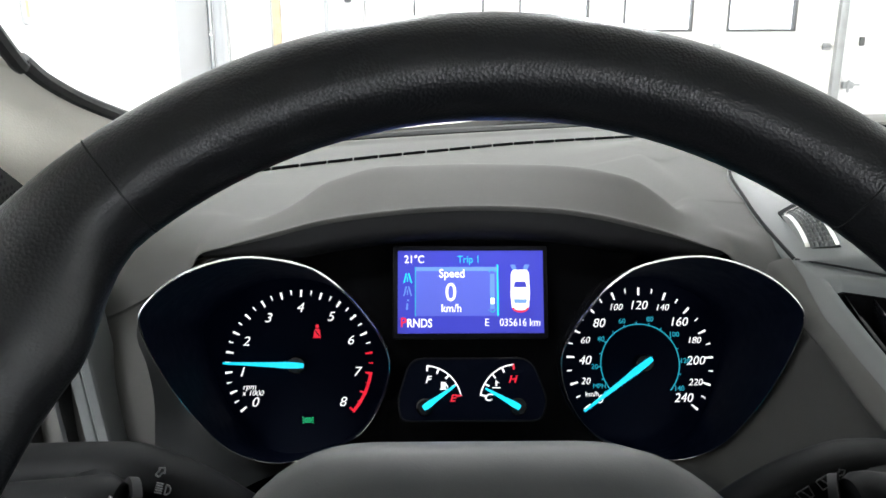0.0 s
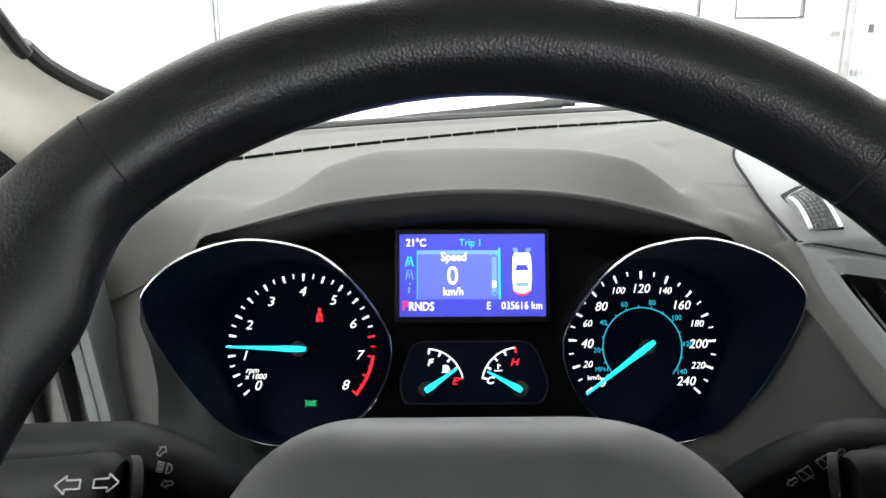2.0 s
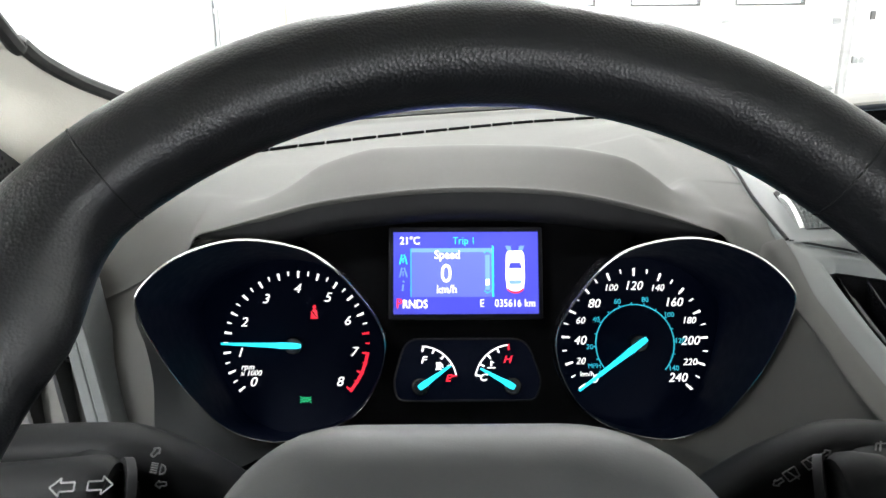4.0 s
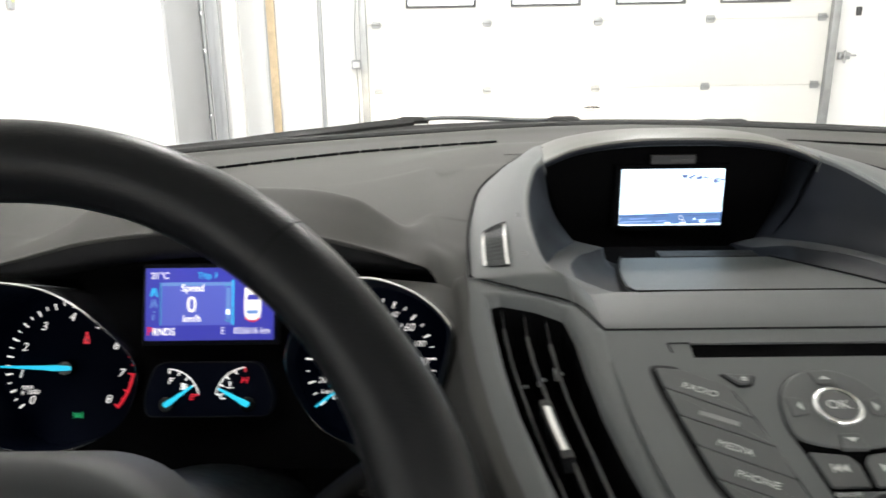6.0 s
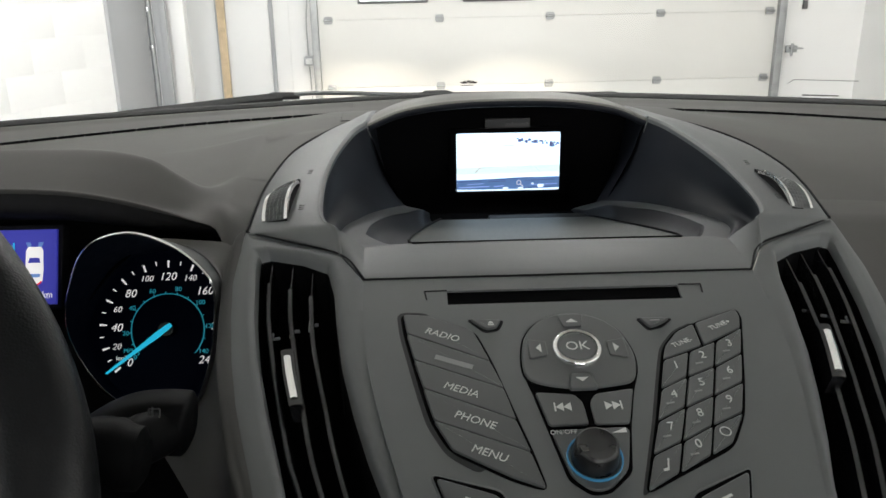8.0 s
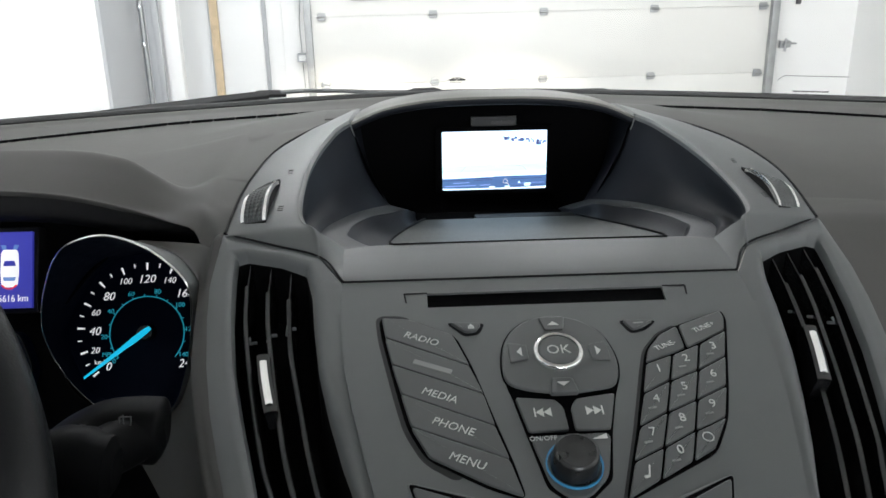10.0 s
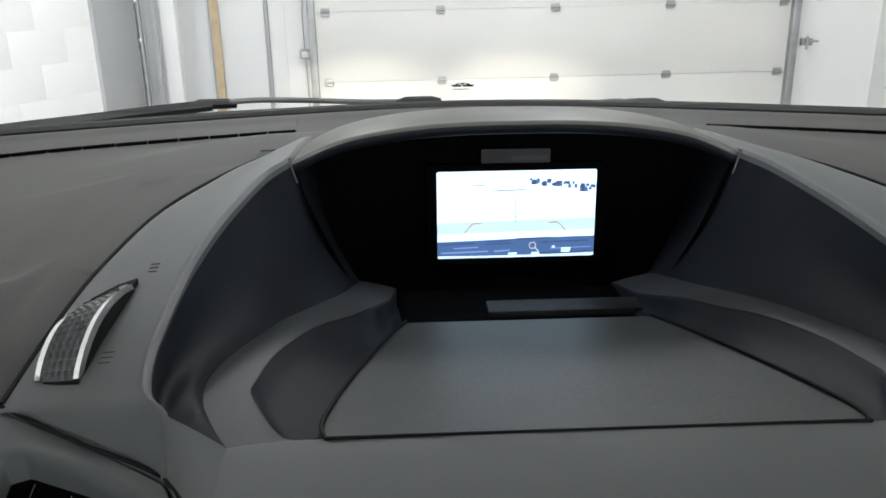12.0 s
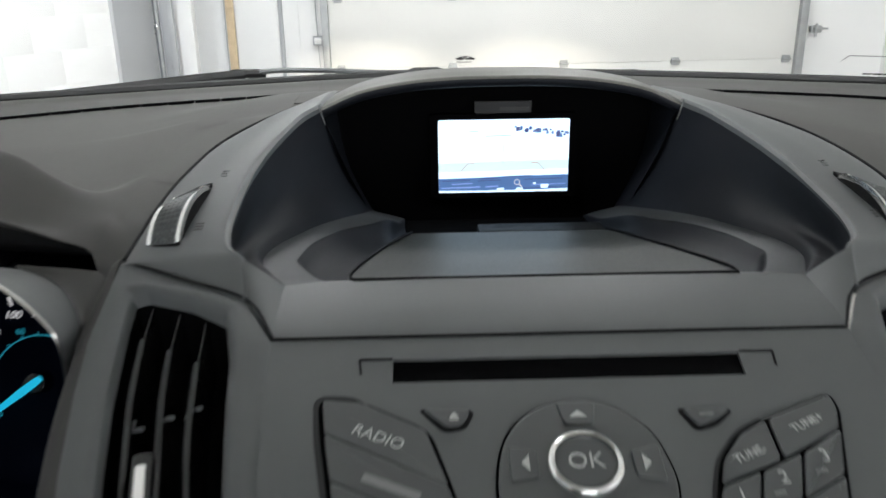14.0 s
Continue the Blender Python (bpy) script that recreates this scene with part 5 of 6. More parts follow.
# lip above it, flank beside the display, and the recess of the hood
P_FACET_TOP = (0.2620, 0.5498, 1.3179)
P_FACET_IN = (0.2776, 0.5524, 1.3047)
P_FACET_LOW = (0.2655, 0.5345, 1.3062)
P_FACET_FRONT = (0.2790, 0.5125, 1.2990)
BACK = ((-0.1114, 0.5524), (-0.104, 0.5531), (-0.0935, 0.5535), (-0.0836, 0.5530), (-0.070, 0.5528), (-0.035, 0.5528), (0.0, 0.5528))
BACK = BACK + tuple((-u, y) for u, y in BACK[-2::-1])
lip_rows = []
for f, z in ((0.0, 1.2992), (0.12, 1.3008), (0.4, 1.3034), (0.75, 1.3058), (0.96, 1.3070), (1.0, 1.3068), (1.03, 1.3055), (1.25, 1.2970)):
    lip_rows.append([(CX + u * (1.0 if f > 0.5 else 0.9875 + 0.025 * f), 0.5135 + f * (y - 0.5135), z - 0.0022 * f * (abs(u) / 0.1114) ** 5) for u, y in BACK])
part("lip", patch(lip_rows, 61, 20, 0.004), TRIM, console)
SEAM = [(0.2040, 0.5725, 1.3102), (0.2045, 0.6213, 1.3195), (0.2080, 0.6583, 1.3265), (0.2162, 0.7075, 1.3335), (0.2345, 0.7473, 1.340), (0.2595, 0.7935, 1.344), (0.291, 0.838, 1.346), (0.335, 0.895, 1.341), (0.389, 0.925, 1.338)]
RIM = [P_FACET_TOP, (0.2545, 0.560, 1.3196), (0.2506, 0.5734, 1.3216), (0.2488, 0.590, 1.3243), (0.2479, 0.620, 1.329), (0.2483, 0.645, 1.333), (0.2512, 0.675, 1.3377), (0.2565, 0.705, 1.3425), (0.2630, 0.732, 1.3467), (0.2713, 0.7505, 1.3496)]
LEDGE = [P_FACET_IN, (0.2723, 0.5614, 1.3034), (0.2667, 0.572, 1.3023), (0.2613, 0.5858, 1.301), (0.2581, 0.601, 1.2994), (0.2584, 0.6177, 1.2978), (0.2615, 0.6363, 1.2959), (0.2669, 0.6535, 1.2942), (0.2748, 0.6767, 1.2919), (0.287, 0.7003, 1.2890), (0.296, 0.727, 1.2835), (0.300, 0.765, 1.2740), (0.301, 0.785, 1.2680), (0.301, 0.806, 1.2600)]
WELL = [(0.3054, 0.5532, 1.3060), (0.2965, 0.5556, 1.3045), (0.2895, 0.5642, 1.3033), (0.2823, 0.5797, 1.3016), (0.2766, 0.5945, 1.3001), (0.2764, 0.605, 1.299), (0.2783, 0.6284, 1.2967), (0.284, 0.6484, 1.2947), (0.2920, 0.667, 1.2925), (0.3046, 0.6815, 1.2905), (0.3150, 0.700, 1.2875), (0.3200, 0.750, 1.2700), (0.322, 0.775, 1.264), (0.322, 0.806, 1.256)]
MAT_EDGE = [(0.3061, 0.5525, 1.3055), (0.3042, 0.559, 1.3043), (0.3036, 0.5666, 1.3029), (0.3045, 0.577, 1.3010), (0.3071, 0.5974, 1.2973), (0.3143, 0.6371, 1.2900), (0.3235, 0.677, 1.2828), (0.3290, 0.6963, 1.2792)]


def shifted(line, dx, dy, dz):
    return [Vector(p) + Vector((dx, dy, dz)) for p in line]


def seam_line(line, swell):
    return [(x - swell * max(0.0, 1 - ((y - 0.69) / 0.11) ** 2), y, z) for x, y, z in line]


def flank(swell=0.0):
    seam = seam_line([(0.2040, 0.5700, 1.3096)] + SEAM[:5] + [(0.243, 0.764, 1.3420), (0.2520, 0.780, 1.3432), (0.262, 0.800, 1.3440)], swell)
    rim = [P_FACET_LOW] + RIM + [(0.2740, 0.775, 1.3515), (0.2770, 0.806, 1.3510)]
    seam, rim = spline(seam, 40), spline(rim, 40)
    middle = [a * 0.52 + b * 0.48 + Vector((0, 0, 0.0022 * min(1.0, k / 9))) for k, (a, b) in enumerate(zip(seam, rim))]
    near = [a * 0.10 + b * 0.90 + Vector((0, 0, 0.0005 * min(1.0, k / 9))) for k, (a, b) in enumerate(zip(seam, rim))]
    low = shifted(seam, 0, 0, -0.014)
    return patch([low, seam, middle, near, shifted(rim, -0.0012, 0, 0.0003), shifted(rim, 0.0010, 0, -0.0012)], 70, 40, 0.003)


def joint(swell=0.0):
    return tube(spline([Vector(a) + Vector((0, 0, 0.0004)) for a in seam_line(SEAM[:7], swell)], 40), 0.0011, 6)


SWELL = 0.012
part("flank", flank(), TRIM, console, "dark grey flank panel")
part("flank", mirror_x(flank(SWELL), CX), TRIM, console, "dark grey flank panel")
part("flank_joint", joint(), MATT_BLACK, console, "dark joint line")
part("flank_joint", mirror_x(joint(SWELL), CX), MATT_BLACK, console, "dark joint line")
both("vent_joint", lambda: tube(spline([(0.2045, 0.5712, 1.3105), (0.220, 0.5605, 1.3103), (0.238, 0.5495, 1.3092), P_FACET_LOW, P_FACET_FRONT], 24), 0.0007, 6), MATT_BLACK, "dark joint line")


def corner():
    return patch([[P_FACET_LOW, (0.2720, 0.5238, 1.3028), P_FACET_FRONT], [(0.2640, 0.5415, 1.3122), (0.2711, 0.5370, 1.3078), (0.2784, 0.5320, 1.3028)], [P_FACET_TOP, (0.2702, 0.5512, 1.3113), P_FACET_IN]], 14, 10, 0.004)


def wall_in():
    """The inner wall: rolls over the rim, drops and runs out in a fillet on the ledge."""
    rim = [P_FACET_IN, (0.2702, 0.5512, 1.3113), (0.2630, 0.5500, 1.3172), P_FACET_TOP, (0.2606, 0.5514, 1.3181)] + RIM[1:] + [(0.2740, 0.775, 1.3500), (0.2760, 0.806, 1.3500)]
    foot = [P_FACET_IN, (0.2735, 0.5590, 1.3038), (0.2700, 0.5655, 1.3030), (0.2680, 0.5695, 1.3026), (0.2660, 0.5740, 1.3021)] + LEDGE[3:]
    drop = [0.0, 0.45, 0.85, 1.0, 1.0] + [1.0] * 20
    rows = [shifted(rim, 0.0004, 0.0002, -0.0008)]
    rows.append([Vector(a) + Vector((0.0012, 0.0006, -0.0050)) * d for a, d in zip(rim, drop)])
    rows.append([Vector(a) * 0.5 + Vector(b) * 0.5 + Vector((-0.0050, 0, -0.004)) * d for a, b, d in zip(rim, foot, drop)])
    rows.append([Vector(b) + Vector((-0.0026, 0, 0.0042)) * d for b, d in zip(foot, drop)])
    rows.append([Vector(b) + Vector((0.0010, 0, 0.0)) * d for b, d in zip(foot, drop)])
    return patch(rows, 90, 30)


both("corner_facet", corner, TRIM)
# the inner wall's shade is put into its colour
both("hood_wall", wall_in, HOOD_SHADE, "inner wall of the display hood, darkened for shade")


def ledge_bm():
    top = [Vector(a) * 0.5 + Vector(b) * 0.5 + Vector((0, 0, 0.0005)) for a, b in zip(LEDGE, WELL)]
    return patch([LEDGE, top, shifted(WELL, -0.0012, 0, 0.0003), shifted(WELL, 0.0, 0, -0.0001)], 60, 14)


# ledge continues the lip; its darker colour stands for shade under the hood
both("ledge", ledge_bm, LEDGE_SHADE)


def well_bm():
    edge = spline(MAT_EDGE, len(WELL))
    rows = [shifted(WELL, -0.0001, 0, 0), shifted(WELL, 0.0011, 0, -0.0010)]
    rows += [[Vector(a) * (1 - f) + Vector(b) * f + Vector((0, 0, -d)) for a, b in zip(WELL, edge)] for f, d in ((0.22, 0.0048), (0.5, 0.0066), (0.8, 0.0062))]
    rows.append(shifted(edge, -0.0008, 0, -0.0045))
    rows.append(shifted(edge, 0.0, 0, -0.0006))
    return patch(rows, 60, 24)


# the well takes the same darkened colour for its shade
both("tray_well", well_bm, HOOD_SHADE)
both("mat_groove", lambda: tube(spline([Vector(p) + Vector((0.0006, 0, 0.0012)) for p in MAT_EDGE], 30), 0.0008, 6), MATT_BLACK, "dark joint line")
part("mat_groove", tube([(CX + s * 0.0825, 0.5522, 1.3070) for s in (-1, -0.5, 0, 0.5, 1)], 0.0007, 6), MATT_BLACK, console, "dark joint line")
mat_rows = [[(CX + s * (CX - 0.0002 - x), y, z + 0.0003) for s in (-1, -0.4, 0.4, 1)] for x, y, z in MAT_EDGE]
part("tray_mat", patch(mat_rows, 20, 20, 0.006), RUBBER, console, "grey rubber tray mat")
part("tray_back", patch([[(CX - 0.11, 0.694, 1.272), (CX + 0.11, 0.694, 1.272)], [(CX - 0.11, 0.73, 1.262), (CX + 0.11, 0.73, 1.262)], [(CX - 0.11, 0.792, 1.258), (CX + 0.11, 0.792, 1.258)]], 10, 8, 0.004), BLACK_AND_SHADE, console, "matt black tray end")
part("tray_strip", box((CX - 0.016, 0.735, 1.2625), (CX + 0.106, 0.752, 1.2675), 0.002), TRIM_DARK, console)
# hood over the display
arch = [(0.2722, 1.3497), (0.2971, 1.3600), (0.3257, 1.3655), (0.3560, 1.3680), (0.389, 1.3685), (0.422, 1.3680), (0.4523, 1.3655), (0.4809, 1.3600), (0.5058, 1.3497)]


def arch_row(y, dz, wide=1.0):
    return [(CX + (x - CX) * wide, y, z + dz) for x, z in arch]


part("hood", patch([arch_row(0.7495, -0.0038), arch_row(0.7505, -0.0024), arch_row(0.7540, -0.0018), arch_row(0.775, -0.0010), arch_row(0.81, -0.0035, 1.0), arch_row(0.86, -0.0155, 1.02), arch_row(0.91, -0.037, 1.05)], 44, 36), VISOR, console, "grey display hood")
# front edge faces away from the light; its shade is in the colour
part("hood_edge", patch([arch_row(0.760, -0.0095), arch_row(0.7550, -0.0094), arch_row(0.7512, -0.0085), arch_row(0.7496, -0.0060), arch_row(0.7495, -0.0038)], 44, 14), HOOD_SHADE, console, "front edge darkened for shade")
both("hood_skirt", lambda: patch([[(0.2770, 0.772, 1.3500), (0.2755, 0.81, 1.3490), (0.2732, 0.86, 1.3365), (0.2698, 0.91, 1.3155)], [(0.272, 0.775, 1.335), (0.264, 0.815, 1.325), (0.262, 0.865, 1.315), (0.26, 0.91, 1.305)]], 10, 5), DASH)
# hood interior coloured blacker than its plastic, for light blocked from behind
part("hood_lining", patch([arch_row(0.760, -0.0095), arch_row(0.80, -0.012)], 40, 4), BLACK_AND_SHADE, console, "black hood lining, deepened for shade")
part("hood_back", patch([[(0.276, 0.797, 1.3495), (0.32, 0.797, 1.3615), (0.389, 0.797, 1.365), (0.458, 0.797, 1.3615), (0.502, 0.797, 1.3495)], [(0.266, 0.797, 1.31), (0.389, 0.797, 1.31), (0.512, 0.797, 1.31)], [(0.266, 0.797, 1.24), (0.389, 0.797, 1.24), (0.512, 0.797, 1.24)]], 12, 12, 0.004, (0, 1, 0)), BLACK_AND_SHADE, console, "black display surround, deepened for shade")
both("hood_post", lambda: patch([[(0.2716, 0.7495, 1.3496), (0.2835, 0.757, 1.312), (0.300, 0.764, 1.273)], [(0.274, 0.7985, 1.3505), (0.266, 0.80, 1.31), (0.280, 0.80, 1.25)]], 12, 6), BLACK_AND_SHADE, "black side lining, deepened for shade")
both("hood_bead", lambda: tube(spline([(0.2713, 0.7490, 1.3500), (0.2732, 0.7486, 1.3425), (0.2750, 0.7484, 1.3370)], 8), 0.0006, 6), TRIM, "pale edge bead")
# unseen box added so that no bright floor shows through the joints
part("tray_gap_block", box((0.235, 0.53, 1.15), (0.543, 0.80, 1.246)), MATT_BLACK, console, "black box added under the tray to close gaps")

# display
DP = Frame((XC + 0.0055, 0.788, 1.2795), (1, 0, 0), (0, 0.02, 1))
display = thing("centre_display", "lit centre display showing a rear view of a yard", "display", (XC, 0.79, 1.28))
W, H = 0.0925, 0.052
part("bezel", slab(DP, rounded([(-0.052, -0.004), (0.052, -0.004), (0.052, H + 0.004), (-0.052, H + 0.004)], 0.003), -0.006, -0.0004), BLACK_AND_SHADE, display, "matt black frame")
pic = part("screen", slab(DP, rounded([(-W / 2, 0), (W / 2, 0), (W / 2, H), (-W / 2, H)], 0.0012), -0.0004, 0.0002), SCREEN_LIGHT, display, "bright screen with a pale picture", smooth=None)


def sp(x, y):
    """A place on the picture, from its upper left corner, in parts of its width."""
    return (-W / 2 + x * W, H - y * W)


part("picture_band", slab(DP, [sp(0.0, 0.452), sp(0.0, 0.545), sp(0.25, 0.548), sp(0.5, 0.548), sp(0.75, 0.546), sp(1.0, 0.54), sp(1.0, 0.43), sp(0.6, 0.435), sp(0.3, 0.445)], 0.0003, 0.0004), SCREEN_BAND, pic, "blue bumper edge", smooth=None)
rng = random.Random(4)
for k in range(26):
    x = 0.58 + 0.42 * k / 26 + rng.uniform(-0.01, 0.01)
    y = 0.045 + 0.05 * (k / 26) ** 1.5 + rng.uniform(0.0, 0.03)
    w, h = rng.uniform(0.015, 0.04), rng.uniform(0.012, 0.035)
    part("parked_car_shape", slab(DP, [sp(min(x, 0.985), y + h), sp(min(x + w, 0.995), y + h), sp(min(x + w * 0.8, 0.99), y), sp(min(x + w * 0.25, 0.986), y)], 0.0003, 0.0004 + 0.00001 * k), SCREEN_DARK if k % 3 else SCREEN_BAND, pic, smooth=None)


def guide(x0, y0, x1, y1, w, mat):
    a, b = sp(x0, y0), sp(x1, y1)
    part("guide_line", bar(DP, a[0], a[1], b[0], b[1], w, 0.0004, h=0.0002), mat, pic, smooth=None)


guide(0.17, 0.395, 0.222, 0.335, 0.0006, SCREEN_RED)
guide(0.222, 0.335, 0.28, 0.335, 0.0006, SCREEN_RED)
guide(0.82, 0.395, 0.765, 0.335, 0.0006, SCREEN_RED)
guide(0.765, 0.335, 0.705, 0.335, 0.0006, SCREEN_RED)
guide(0.36, 0.125, 0.56, 0.12, 0.0005, SCREEN_GREY)
guide(0.22, 0.09, 0.31, 0.085, 0.0005, SCREEN_GREY)
for k in range(6):
    guide(0.495, 0.165 + 0.03 * k, 0.495, 0.165 + 0.03 * k + 0.018, 0.0005, SCREEN_GREY)
guide(0.5, 0.44, 0.72, 0.435, 0.0007, SCREEN_DARK)
guide(0.32, 0.452, 0.46, 0.452, 0.0006, SCREEN_DARK)
part("zoom_symbol", join(arc(DP, *sp(0.605, 0.485), 0.0019, 0, 360, 0.0005, 0.0006), bar(DP, *sp(0.62, 0.5), *sp(0.645, 0.525), 0.0008, 0.0006)), GLOW_WHITE, pic, smooth=None)
for x, y, w in ((0.45, 0.53, 0.055), (0.60, 0.53, 0.05), (0.79, 0.505, 0.06), (0.79, 0.52, 0.055), (0.73, 0.49, 0.02)):
    part("menu_mark", slab(DP, [sp(x, y + 0.014), sp(x + w, y + 0.014), sp(x + w, y), sp(x, y)], 0.0005, 0.0006), SCREEN_LIGHT, pic, smooth=None)
for k, (x, y, w, h) in enumerate(((0.02, 0.468, 0.22, 0.006), (0.10, 0.492, 0.16, 0.008), (0.30, 0.470, 0.18, 0.005), (0.02, 0.520, 0.30, 0.010), (0.66, 0.462, 0.30, 0.006), (0.72, 0.505, 0.26, 0.006), (0.60, 0.533, 0.36, 0.006), (0.36, 0.515, 0.10, 0.010))):
    part("band_streak", slab(DP, [sp(x, y + h), sp(x + w, y + h - 0.006), sp(x + w, y - 0.006), sp(x, y)], 0.00042, 0.00046), SCREEN_STREAK if k % 2 else SCREEN_DARK, pic, smooth=None)
part("pale_strip", slab(DP, [sp(0.0, 0.40), sp(1.0, 0.385), sp(1.0, 0.31), sp(0.0, 0.33)], 0.00022, 0.00026), SCREEN_MINT, pic, smooth=None)
plate = part("label_plate", slab(DP, [(-0.0205, 0.0565), (0.019, 0.0565), (0.019, 0.0645), (-0.0205, 0.0645)], -0.004, -0.0002), TRIM_DARK, display, "dark grey label plate")
part("label_mark", slab(DP, [(-0.003, 0.058), (0.0175, 0.058), (0.0175, 0.0605), (-0.003, 0.0605)], 0.0, 0.0002), MARK_DARK, plate, smooth=None)

# ---- centre air vents ----
def vent_z(x, y):
    return 1.275 + (0.157 * (x - 0.242) + 0.375 * (y - 0.468)) / 0.914


V_OUT = [(0.2030, 0.5710), (0.2150, 0.5635), (0.2440, 0.5470), (0.2648, 0.5338), (0.2785, 0.5112), (0.2799, 0.4849), (0.2827, 0.4549), (0.2877, 0.4278), (0.2937, 0.4032), (0.3010, 0.375), (0.313, 0.330), (0.2520, 0.332), (0.2337, 0.3934), (0.2258, 0.4171), (0.2178, 0.4429), (0.2108, 0.4714), (0.2051, 0.5031), (0.2023, 0.5292)]
V_MID = [(0.2085, 0.5545), (0.2190, 0.5530), (0.2430, 0.5425), (0.2610, 0.5310), (0.2686, 0.5122), (0.2729, 0.4866), (0.2779, 0.4560), (0.2834, 0.4287), (0.2891, 0.4042), (0.2965, 0.376), (0.3085, 0.331), (0.2590, 0.333), (0.2438, 0.3914), (0.2352, 0.4152), (0.2276, 0.4408), (0.2205, 0.4692), (0.2145, 0.5008), (0.2108, 0.5270)]
V_IN = [(0.2158, 0.5482), (0.2215, 0.5490), (0.2420, 0.5395), (0.2575, 0.5285), (0.2622, 0.5096), (0.2645, 0.4886), (0.2693, 0.4580), (0.2761, 0.4303), (0.2835, 0.4053), (0.2925, 0.3800), (0.3050, 0.332), (0.2650, 0.334), (0.2491, 0.3904), (0.2415, 0.4167), (0.2346, 0.4392), (0.2266, 0.4678), (0.2206, 0.4993), (0.2166, 0.5344)]


def softened(loop, cuts=2, split=4):
    """The loop with each side split and its corners cut, so that loops of one count keep in step."""
    pts = [Vector(a) + (Vector(b) - Vector(a)) * k / split for a, b in zip(loop, loop[1:] + loop[:1]) for k in range(split)]
    for _ in range(cuts):
        pts = [q for a, b in zip(pts, pts[1:] + pts[:1]) for q in (a * 0.75 + b * 0.25, a * 0.25 + b * 0.75)]
    return pts


def air_vent(flip):
    side = (lambda p: Vector((2 * CX - p[0], p[1], p[2]))) if flip else (lambda p: Vector(p))
    vent = thing("air_vent", "tall dark centre air vent with a chrome slider", "air vent", side((0.25, 0.46, 1.24)), "centre air vents")

    def row(loop, dz):
        return [side((p.x, p.y, vent_z(p.x, p.y) + dz)) for p in loop]

    def between(a, b, f):
        return [p * (1 - f) + q * f for p, q in zip(a, b)]

    rim_out, rim_mid, rim_in = softened(V_OUT, 2, 5), softened(V_MID, 2, 5), softened(V_IN, 2, 5)
    part("frame", rings([row(rim_out, -0.02), row(rim_out, -0.0006), row(between(rim_out, rim_mid, 0.08), 0.0), row(between(rim_out, rim_mid, 0.55), 0.0005), row(rim_mid, 0.0014), row(between(rim_mid, rim_in, 0.35), 0.0014), row(between(rim_mid, rim_in, 0.7), 0.0003), row(between(rim_mid, rim_in, 0.92), -0.0022), row(rim_in, -0.0060)]), TRIM, vent, "dark grey frame")
    part("duct", rings([row(rim_in, -0.0058), row(rim_in, -0.036), row(between(rim_in, rim_mid, -0.5), -0.040)], False, True), BLACK_AND_SHADE, vent, "black duct")

    def fin(line, top, deep, w):
        pts = spline([(x, y, vent_z(x, y)) for x, y in line], 26)
        loops = []
        for k, p in enumerate(pts):
            t = (pts[min(k + 1, 25)] - pts[max(k - 1, 0)]).normalized()
            q = Vector((t.y, -t.x, 0)).normalized() * w / 2
            up = Vector((-0.10, -0.28, 0.95)).normalized()
            loops.append([side(v) for v in (p - q + up * (top - deep), p + q + up * (top - deep), p + q + up * (top - 0.0006), p + q * 0.4 + up * top, p - q * 0.4 + up * top, p - q + up * (top - 0.0006))])
        return rings(loops, True, True)

    for thin, main in (([(0.2218, 0.548), (0.2221, 0.538), (0.2224, 0.5277)], [(0.2221, 0.529), (0.2248, 0.5043), (0.2295, 0.4799), (0.2354, 0.454), (0.2413, 0.4305), (0.2463, 0.412), (0.2531, 0.3941), (0.270, 0.345)]),
                       ([(0.2348, 0.5408), (0.2351, 0.530), (0.2354, 0.5196)], [(0.2352, 0.521), (0.2374, 0.5012), (0.2404, 0.4849), (0.2471, 0.4514), (0.2504, 0.4378), (0.2556, 0.4158), (0.2619, 0.3955), (0.279, 0.345)]),
                       ([(0.2471, 0.5339), (0.2476, 0.522), (0.2481, 0.5109)], [(0.2479, 0.5125), (0.2515, 0.4822), (0.256, 0.4596), (0.261, 0.4387), (0.267, 0.4135), (0.2739, 0.39), (0.288, 0.345)])):
        part("slat", join(fin(main, -0.005, 0.022, 0.0024), fin(thin, -0.0066, 0.020, 0.0012)), BLACK, vent)
    dx, dy = (0.0130, 0.0035) if flip else (0.0, 0.0)
    hold = part("slider", fin([(x + dx, y + dy) for x, y in ((0.2398, 0.4725), (0.2431, 0.456), (0.2480, 0.4375))], 0.000, 0.012, 0.0064), BLACK, vent, "black slider")
    part("slider_trim", fin([(x + dx, y + dy) for x, y in ((0.2406, 0.4677), (0.2431, 0.456), (0.2469, 0.4413))], 0.0010, 0.003, 0.0034), CHROME, hold, "chrome strip")
    for x, y in ((0.231, 0.4925), (0.2415, 0.495), (0.2515, 0.497)):
        z = vent_z(x, y)
        a, b, c = side((x - 0.0022, y, z - 0.010)), side((x + 0.0022, y + 0.001, z - 0.010)), side((x, y, z - 0.010))
        part("clip", join(tube([a, b], 0.0009, 6), tube([a + Vector((0, -0.004, -0.0015)), a + Vector((0, 0.004, 0.0015))], 0.0008, 6)), TRIM, vent)

    # ribbed thumbwheel in the flank above the vent
    well = [(0.2133, 0.5770, 1.3152), (0.2215, 0.5737, 1.3168), (0.2293, 0.5713, 1.3184), (0.2302, 0.603, 1.3263), (0.2310, 0.6282, 1.3314), (0.2243, 0.6262, 1.3298), (0.2152, 0.6228, 1.3259), (0.2145, 0.603, 1.3213)]
